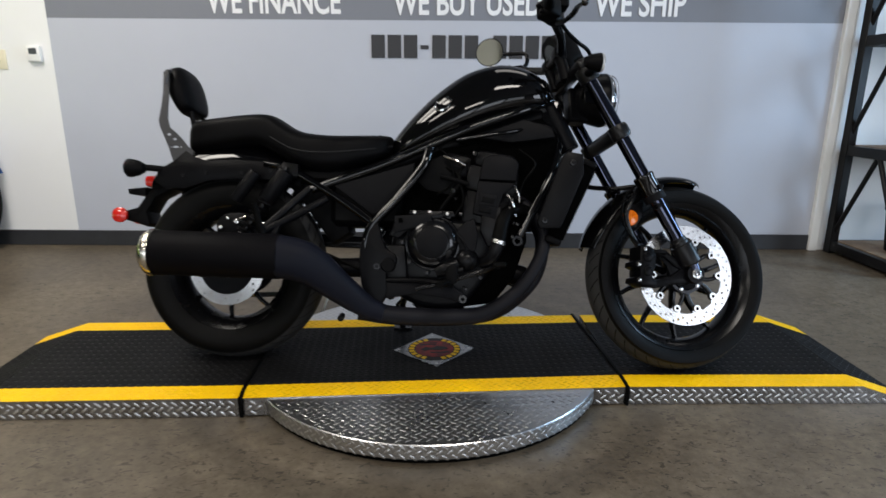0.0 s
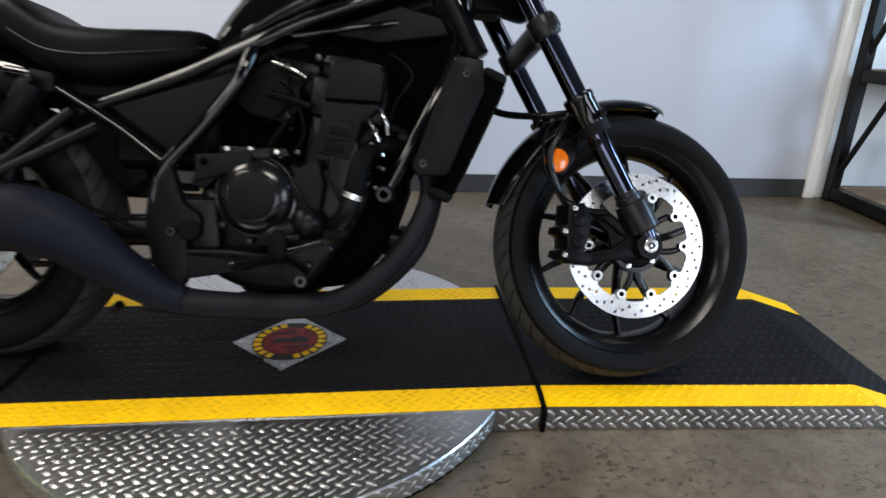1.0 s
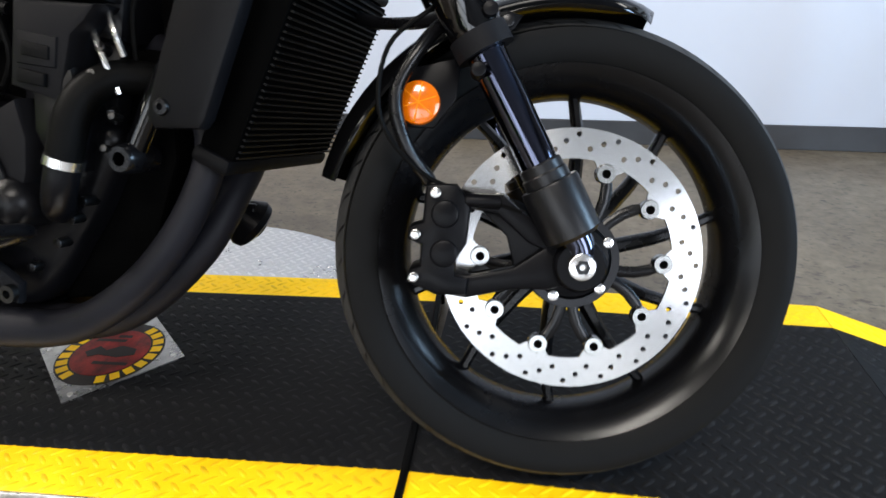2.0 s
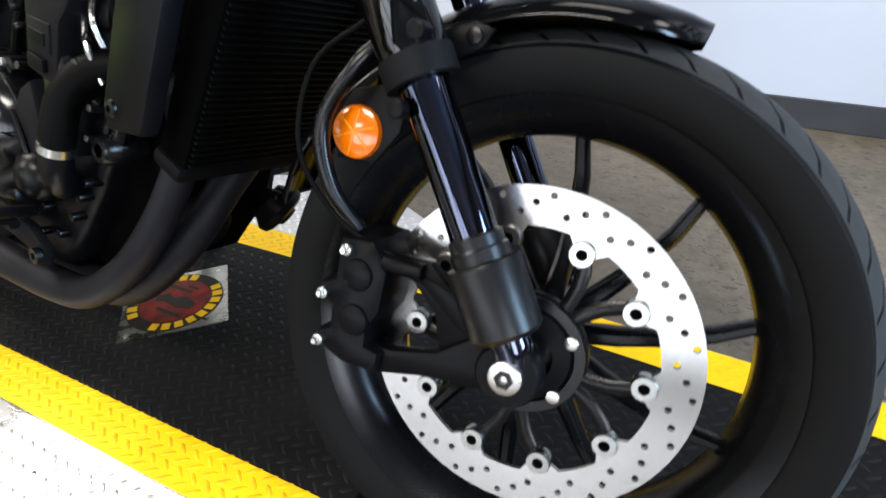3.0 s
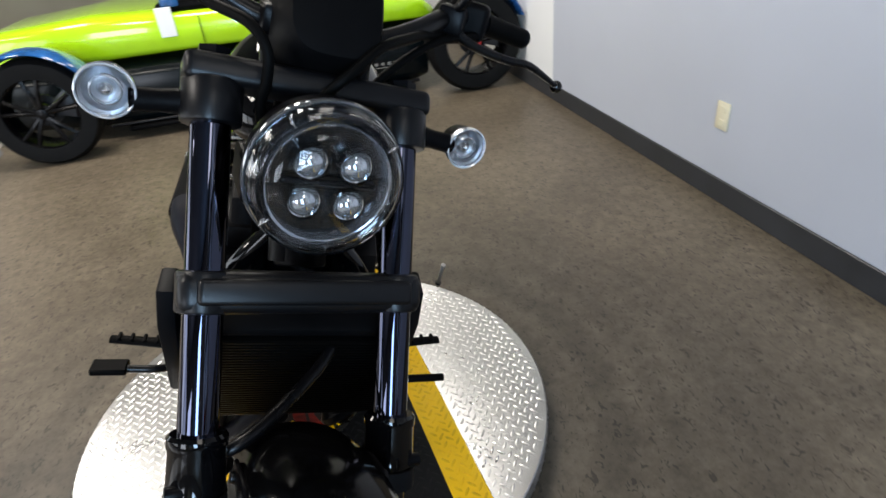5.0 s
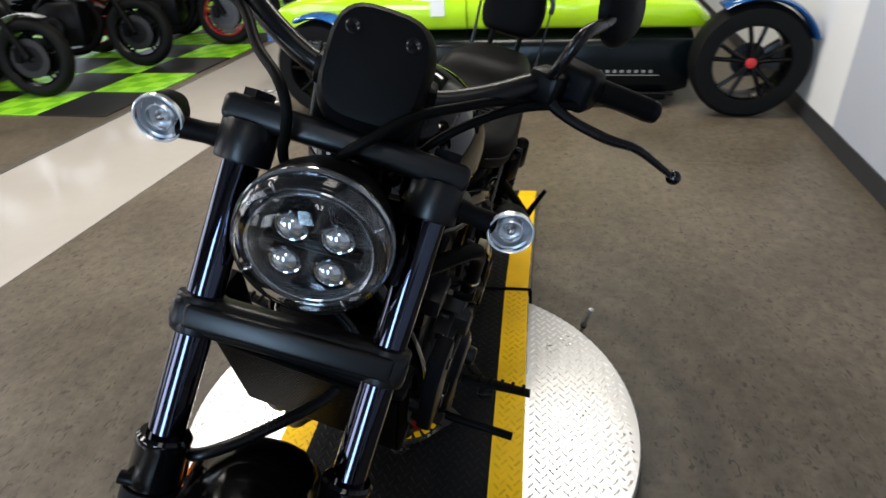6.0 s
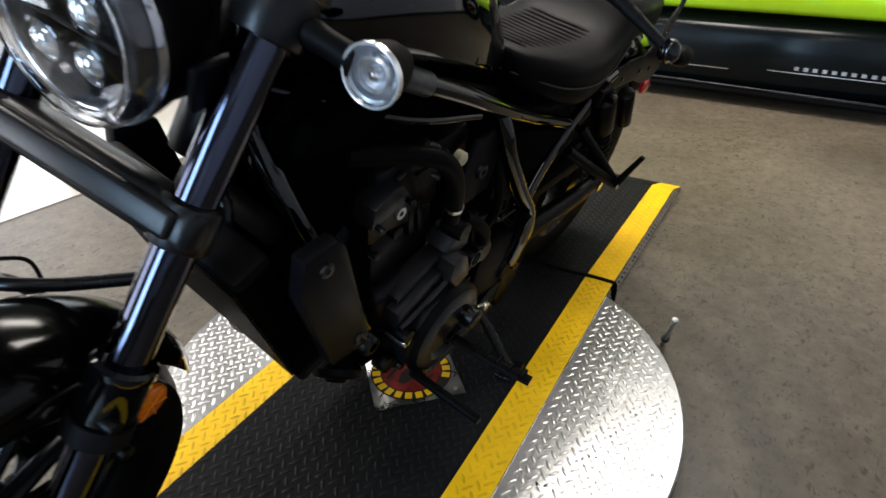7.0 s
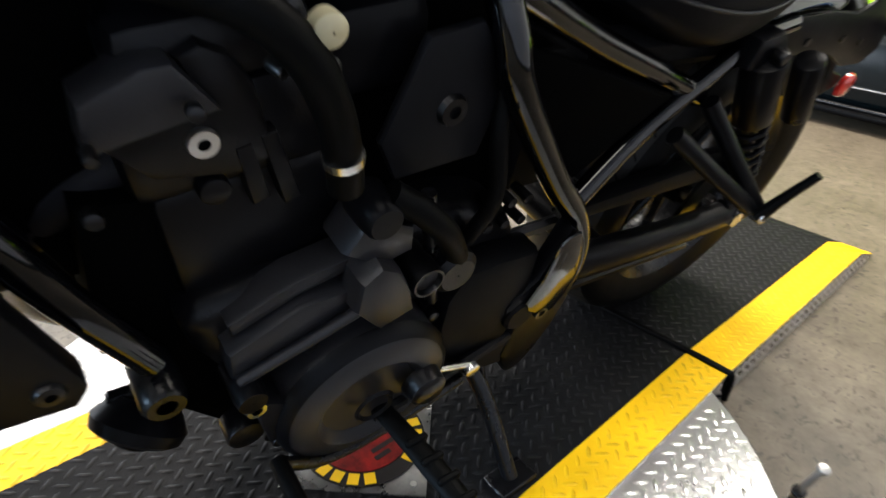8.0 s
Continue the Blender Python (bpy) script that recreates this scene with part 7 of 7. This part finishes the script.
# -- three-wheeled roadster parked along the far side
def road_wheel(parent, x, y, R, w, face, red=True):
    hubm = part("wheel", turned([(R * 0.66, -w), (R * 0.69, -w * 1.02), (R * 0.92, -w), (R, -w * 0.6), (R, w * 0.6), (R * 0.92, w), (R * 0.69, w * 1.02), (R * 0.66, w)], 56, "X", closed=True), M_TYRE2, parent, "black road tyre and rim")
    hubm.location = (x, y, FLOOR + R)
    part("rim", turned([(R * 0.62, -w * 0.8), (R * 0.675, -w * 0.95), (R * 0.675, w * 0.95), (R * 0.65, w * 0.97), (R * 0.62, w * 0.8)], 48, "X", closed=True), M_RIM, hubm)
    part("hub", turned([(0.001, -0.04), (0.05, -0.04), (0.06, w * 0.5), (0.055, w * 0.75), (0.001, w * 0.75)], 24, "X"), M_RIM, hubm)
    part("caliper", plate([(R * 0.2, -R * 0.1), (R * 0.52, -R * 0.2), (R * 0.56, R * 0.12), (R * 0.45, R * 0.36), (R * 0.22, R * 0.2)], -0.03, 0.03, 0.008, plane="XZ"), M_SATINGREY, hubm).matrix_local = Matrix.Rotation(radians(90), 4, "Z")
    for k in range(5):
        for d in (-0.13, 0.13):
            a = 2 * math.pi * k / 5 + d + 0.3
            part("spoke", tube([(w * 0.7, 0.03 * math.cos(a), 0.03 * math.sin(a)), (w * 0.85, R * 0.35 * math.cos(a + d * 0.3), R * 0.35 * math.sin(a + d * 0.3)), (w * 0.8, R * 0.655 * math.cos(a + d * 0.6), R * 0.655 * math.sin(a + d * 0.6))], [0.018, 0.014, 0.013], 8, 3), M_RIM, hubm)
    part("brake_disc", cyl((-0.01, 0, 0), (0.0, 0, 0), R * 0.3, seg=36), M_GREYDISC, hubm)
    part("centre_cap", cyl((w * 0.7, 0, 0), (w * 0.95, 0, 0), 0.03, seg=24, bevel=0.004), M_REDCAP if red else M_RIM, hubm, "red centre cap" if red else "")
    return hubm


car = thing("roadster", "lime green and dark teal three-wheeled roadster with bare wheels", "car", m=Matrix.Translation((-0.05, -0.22, 0)))
CXB = -2.98
road_wheel(car, CXB + 0.13, 1.632, 0.332, 0.1, 1)
road_wheel(car, CXB + 0.22, -1.06, 0.31, 0.1, 1, False)


def hull(levels, material, name, label):
    """A body shell from stacked side-to-side sections along the car."""
    rings = []
    for y, zb, zt, x0, x1 in levels:
        ring = []
        for k in range(28):
            t = 2 * math.pi * k / 28
            c, s = math.cos(t), math.sin(t)
            ring.append(Vector(((x0 + x1) / 2 + (x1 - x0) / 2 * math.copysign(abs(c) ** 0.35, c), y, (zb + zt) / 2 + (zt - zb) / 2 * math.copysign(abs(s) ** 0.35, s))))
        rings.append(ring)
    return part(name, loft(rings), material, car, label, 60)


hull([(1.34, 0.02, 0.4, CXB - 1.0, CXB - 0.03), (1.26, 0.0, 0.414, CXB - 1.1, CXB), (0.6, -0.01, 0.414, CXB - 1.18, CXB + 0.005), (-0.2, -0.01, 0.414, CXB - 1.18, CXB + 0.005), (-0.72, 0.0, 0.41, CXB - 1.12, CXB), (-1.3, 0.02, 0.4, CXB - 0.95, CXB - 0.12), (-1.54, 0.08, 0.39, CXB - 0.8, CXB - 0.22), (-1.64, 0.12, 0.37, CXB - 0.7, CXB - 0.3)], M_TEAL, "lower_body", "dark teal lower body")
hull([(1.42, 0.41, 0.5, CXB - 0.95, CXB - 0.08), (1.3, 0.416, 0.6, CXB - 1.08, CXB - 0.012), (0.6, 0.416, 0.66, CXB - 1.16, CXB - 0.006), (-0.2, 0.416, 0.68, CXB - 1.16, CXB - 0.006), (-0.72, 0.412, 0.7, CXB - 1.1, CXB - 0.012), (-1.3, 0.402, 0.66, CXB - 0.93, CXB - 0.13), (-1.55, 0.392, 0.58, CXB - 0.78, CXB - 0.23), (-1.66, 0.4, 0.5, CXB - 0.68, CXB - 0.31)], M_LIME, "upper_body", "glossy lime green upper body")
part("side_step", box(CXB - 0.06, CXB + 0.06, -0.7, 1.2, 0.0, 0.03, 0.012, 2), M_PLASTIC, car)
part("side_rail", cyl((CXB + 0.02, -0.8, 0.045), (CXB + 0.02, 1.25, 0.03), 0.012, seg=12), M_DARKMETAL, car)
part("trim_line", box(CXB + 0.002, CXB + 0.012, 0.55, 1.15, 0.145, 0.151), M_STEEL, car, "thin bright trim line")
part("trim_line", box(CXB + 0.002, CXB + 0.012, -0.75, 0.35, 0.128, 0.134), M_STEEL, car)
for k in range(10):
    part("lettering_bar", box(CXB + 0.004, CXB + 0.011, 0.68 + 0.045 * k, 0.702 + 0.045 * k, 0.162, 0.182), M_STEEL, car, "small bright lettering bar")
part("cockpit_rim", box(CXB - 0.5, CXB - 0.05, -0.35, 0.75, 0.655, 0.72, 0.03, 2), M_PLASTIC, car, "black cockpit edge")
part("door_seam", box(CXB - 0.004, CXB + 0.0025, -0.105, -0.1, 0.4, 0.63), M_PLASTIC, car)
part("mirror_tag", box(CXB - 0.01, CXB + 0.006, -0.345, -0.25, 0.53, 0.7, 0.002), M_TRIM, car, "white paper price tag")
for y0, a0, a1, wr in ((1.632, 22, 122, 0.332), (-1.06, -12, 112, 0.31)):
    rings = []
    for k in range(15):
        a = radians(a0 + (a1 - a0) * k / 14)
        ring = []
        for q in range(16):
            t = 2 * math.pi * q / 16
            rr = wr + 0.028 + 0.02 * math.sin(t)
            ring.append(Vector((CXB + (0.13 if y0 > 0 else 0.22) + 0.115 * math.cos(t), y0 + rr * math.cos(a), FLOOR + wr + rr * math.sin(a))))
        rings.append(ring)
    part("wheel_fender", loft(rings), M_BLUEFILM, car, "fender wrapped in blue protective film", 60)
for y0 in (1.4, 1.75):
    part("suspension_arm", tube([(CXB - 0.25, y0 - 0.1, 0.2), (CXB, y0, 0.23), (CXB + 0.08, y0, 0.24)], 0.018, 10, 3), M_DARKMETAL, car)
part("blue_tape", box(CXB - 0.3, CXB - 0.2, -1.68, -1.6, 0.33, 0.47, 0.02, 2), M_BLUEFILM, car)
part("blue_tape", box(CXB - 0.11, CXB - 0.03, -0.31, -0.2, 0.69, 0.775, 0.018, 2), M_BLUEFILM, car)
part("tail_reflector", cyl((CXB + 0.01, -0.9, 0.16), (CXB + 0.03, -0.9, 0.16), 0.028, seg=20), M_REDLENS, car)


# -- parked motorcycles on the mat
def parked_bike(label, m, body_mat, rim_mat, disc_mat, fend_mat):
    b = thing("parked_motorcycle", label, "motorcycle", "parked motorcycles", m=m)
    for x, w, R in ((0.7, 0.06, 0.31), (-0.7, 0.085, 0.315)):
        wh = part("wheel", turned([(R * 0.66, -w * 0.7), (R * 0.7, -w * 0.85), (R * 0.7, w * 0.85), (R * 0.66, w * 0.7)], 40, closed=True), rim_mat, b, "cast wheel")
        wh.location = (x, 0, R)
        part("tyre", turned(tyre_profile(R, R * 0.7, w), 48, closed=True), M_TYRE2, wh)
        for k in range(5):
            a = 2 * math.pi * k / 5 + 0.3
            for d in (-0.12, 0.12):
                part("spoke", tube([(0.03 * math.cos(a), 0, 0.03 * math.sin(a)), (R * 0.67 * math.cos(a + d), 0, R * 0.67 * math.sin(a + d))], 0.011, 6, 1), rim_mat, wh)
        part("hub", cyl((0, -0.06, 0), (0, 0.06, 0), 0.035, seg=18, bevel=0.004), M_DARKMETAL, wh)
        for s in ((-1, 1) if x > 0 else (1,)):
            part("brake_disc", turned([(0.1, 0.068 * s), (0.152, 0.068 * s), (0.152, 0.073 * s), (0.1, 0.073 * s)], 40, closed=True), disc_mat, wh)
            part("disc_carrier", turned([(0.03, 0.066 * s), (0.1, 0.069 * s), (0.1, 0.072 * s), (0.03, 0.072 * s)], 24, closed=True), M_DARKMETAL, wh)
    for s in (-1, 1):
        part("fork_leg", cyl((0.7, 0.1 * s, 0.31), (0.42, 0.1 * s, 0.95), 0.026, 0.024, seg=14), M_SATIN, b)
        part("caliper", box(0.58, 0.65, 0.075 * s - 0.02, 0.075 * s + 0.02, 0.28, 0.4, 0.01), M_SATIN, b)
        part("frame_spar", tube([(0.4, 0.08 * s, 0.85), (0.1, 0.14 * s, 0.75), (-0.2, 0.12 * s, 0.5)], 0.025, 10, 3), M_SATIN, b)
        part("swing_arm", tube([(-0.2, 0.11 * s, 0.38), (-0.7, 0.12 * s, 0.315)], 0.024, 10, 1), M_SATIN, b)
        part("front_signal", cyl((0.5, 0.13 * s, 0.62), (0.53, 0.13 * s, 0.62), 0.022, seg=16, bevel=0.003), M_AMBER, b)
        part("grip", cyl((0.3, 0.25 * s, 1.05), (0.22, 0.38 * s, 1.03), 0.017, seg=12), M_RUBBER, b)
    part("handlebar", tube([(0.3, -0.25, 1.05), (0.4, -0.1, 1.0), (0.4, 0.1, 1.0), (0.3, 0.25, 1.05)], 0.013, 10, 4), M_SATIN, b)
    rings = []
    for k in range(11):
        a = radians(150 - 85 * k / 10)
        rings.append([Vector((0.7 + (0.335 + 0.008 * math.sin(t)) * math.cos(a), 0.07 * math.cos(t), 0.31 + (0.335 + 0.008 * math.sin(t)) * math.sin(a))) for t in (2 * math.pi * q / 12 for q in range(12))])
    part("front_fender", loft(rings), fend_mat, b)
    part("tank", loft([section(x, zt, zb, w, 24, 0.7) for x, zt, zb, w in ((0.32, 0.86, 0.8, 0.05), (0.25, 0.95, 0.76, 0.12), (0.1, 1.0, 0.74, 0.14), (-0.1, 0.94, 0.72, 0.11), (-0.2, 0.84, 0.74, 0.06))]), body_mat, b)
    part("seat", loft([section(x, zt, zb, w, 24, 0.6) for x, zt, zb, w in ((-0.18, 0.83, 0.74, 0.08), (-0.35, 0.8, 0.7, 0.13), (-0.6, 0.86, 0.78, 0.11), (-0.85, 0.92, 0.86, 0.07))]), M_SEAT, b)
    part("engine", box(-0.18, 0.25, -0.15, 0.15, 0.22, 0.62, 0.05, 2), M_ENGINE, b)
    part("engine_cover", cyl((0.0, -0.19, 0.38), (0.0, 0.19, 0.38), 0.1, seg=24, bevel=0.01), M_ENGINE, b)
    part("exhaust", tube([(0.28, 0, 0.6), (0.38, -0.05, 0.4), (0.2, -0.1, 0.18), (-0.3, -0.16, 0.22), (-0.75, -0.2, 0.42)], 0.032, 12, 4), M_EXHAUST, b)
    part("headlight", cyl((0.46, 0, 0.88), (0.56, 0, 0.87), 0.085, seg=28, bevel=0.01), M_SATIN, b)
    part("headlight_lens", cyl((0.555, 0, 0.87), (0.566, 0, 0.87), 0.075, seg=28, bevel=0.004), M_CHROMEDARK, b)
    part("tail", plate([(-0.55, 0.75), (-0.95, 0.88), (-0.98, 0.82), (-0.6, 0.66)], -0.08, 0.08, 0.02), body_mat, b)
    part("side_panel", plate([(-0.05, 0.72), (-0.35, 0.7), (-0.4, 0.56), (-0.15, 0.5)], -0.13, 0.13, 0.02), body_mat, b)
    return b


ZM = FLOOR + 0.012
for label, x, y, yaw, mats in (
    ("black sport motorcycle with white front fender on the mat", -2.9, -4.58, 102, (M_GLOSS, M_RIM, M_GREYDISC, M_WHITEPAINT)),
    ("black naked motorcycle with grey discs on the mat", -3.93, -4.36, 102, (M_GLOSS, M_RIM, M_GREYDISC, M_SATIN)),
    ("black motorcycle with red wheels parked on the mat", -4.84, -3.97, 104, (M_GLOSS, M_REDPAINT, M_GREYDISC, M_SATIN)),
    ("green sport motorcycle parked at the mat edge", -2.35, -5.1, 118, (M_GREENPAINT, M_SATIN, M_GREYDISC, M_GREENPAINT)),
    ("black motorcycle with dark red wheels behind the others", -3.2, -5.6, 112, (M_GLOSS, M_REDPAINT, M_GREYDISC, M_SATIN)),
    ("black motorcycle at the far end of the mat", -5.8, -3.6, 104, (M_GLOSS, M_RIM, M_GREYDISC, M_SATIN)),
):
    parked_bike(label, Matrix.Translation((x, y, ZM)) @ pose(0, 0, 0, 0, 0, yaw) @ pose(0, 0, 0, -7, 0, 0), *mats)
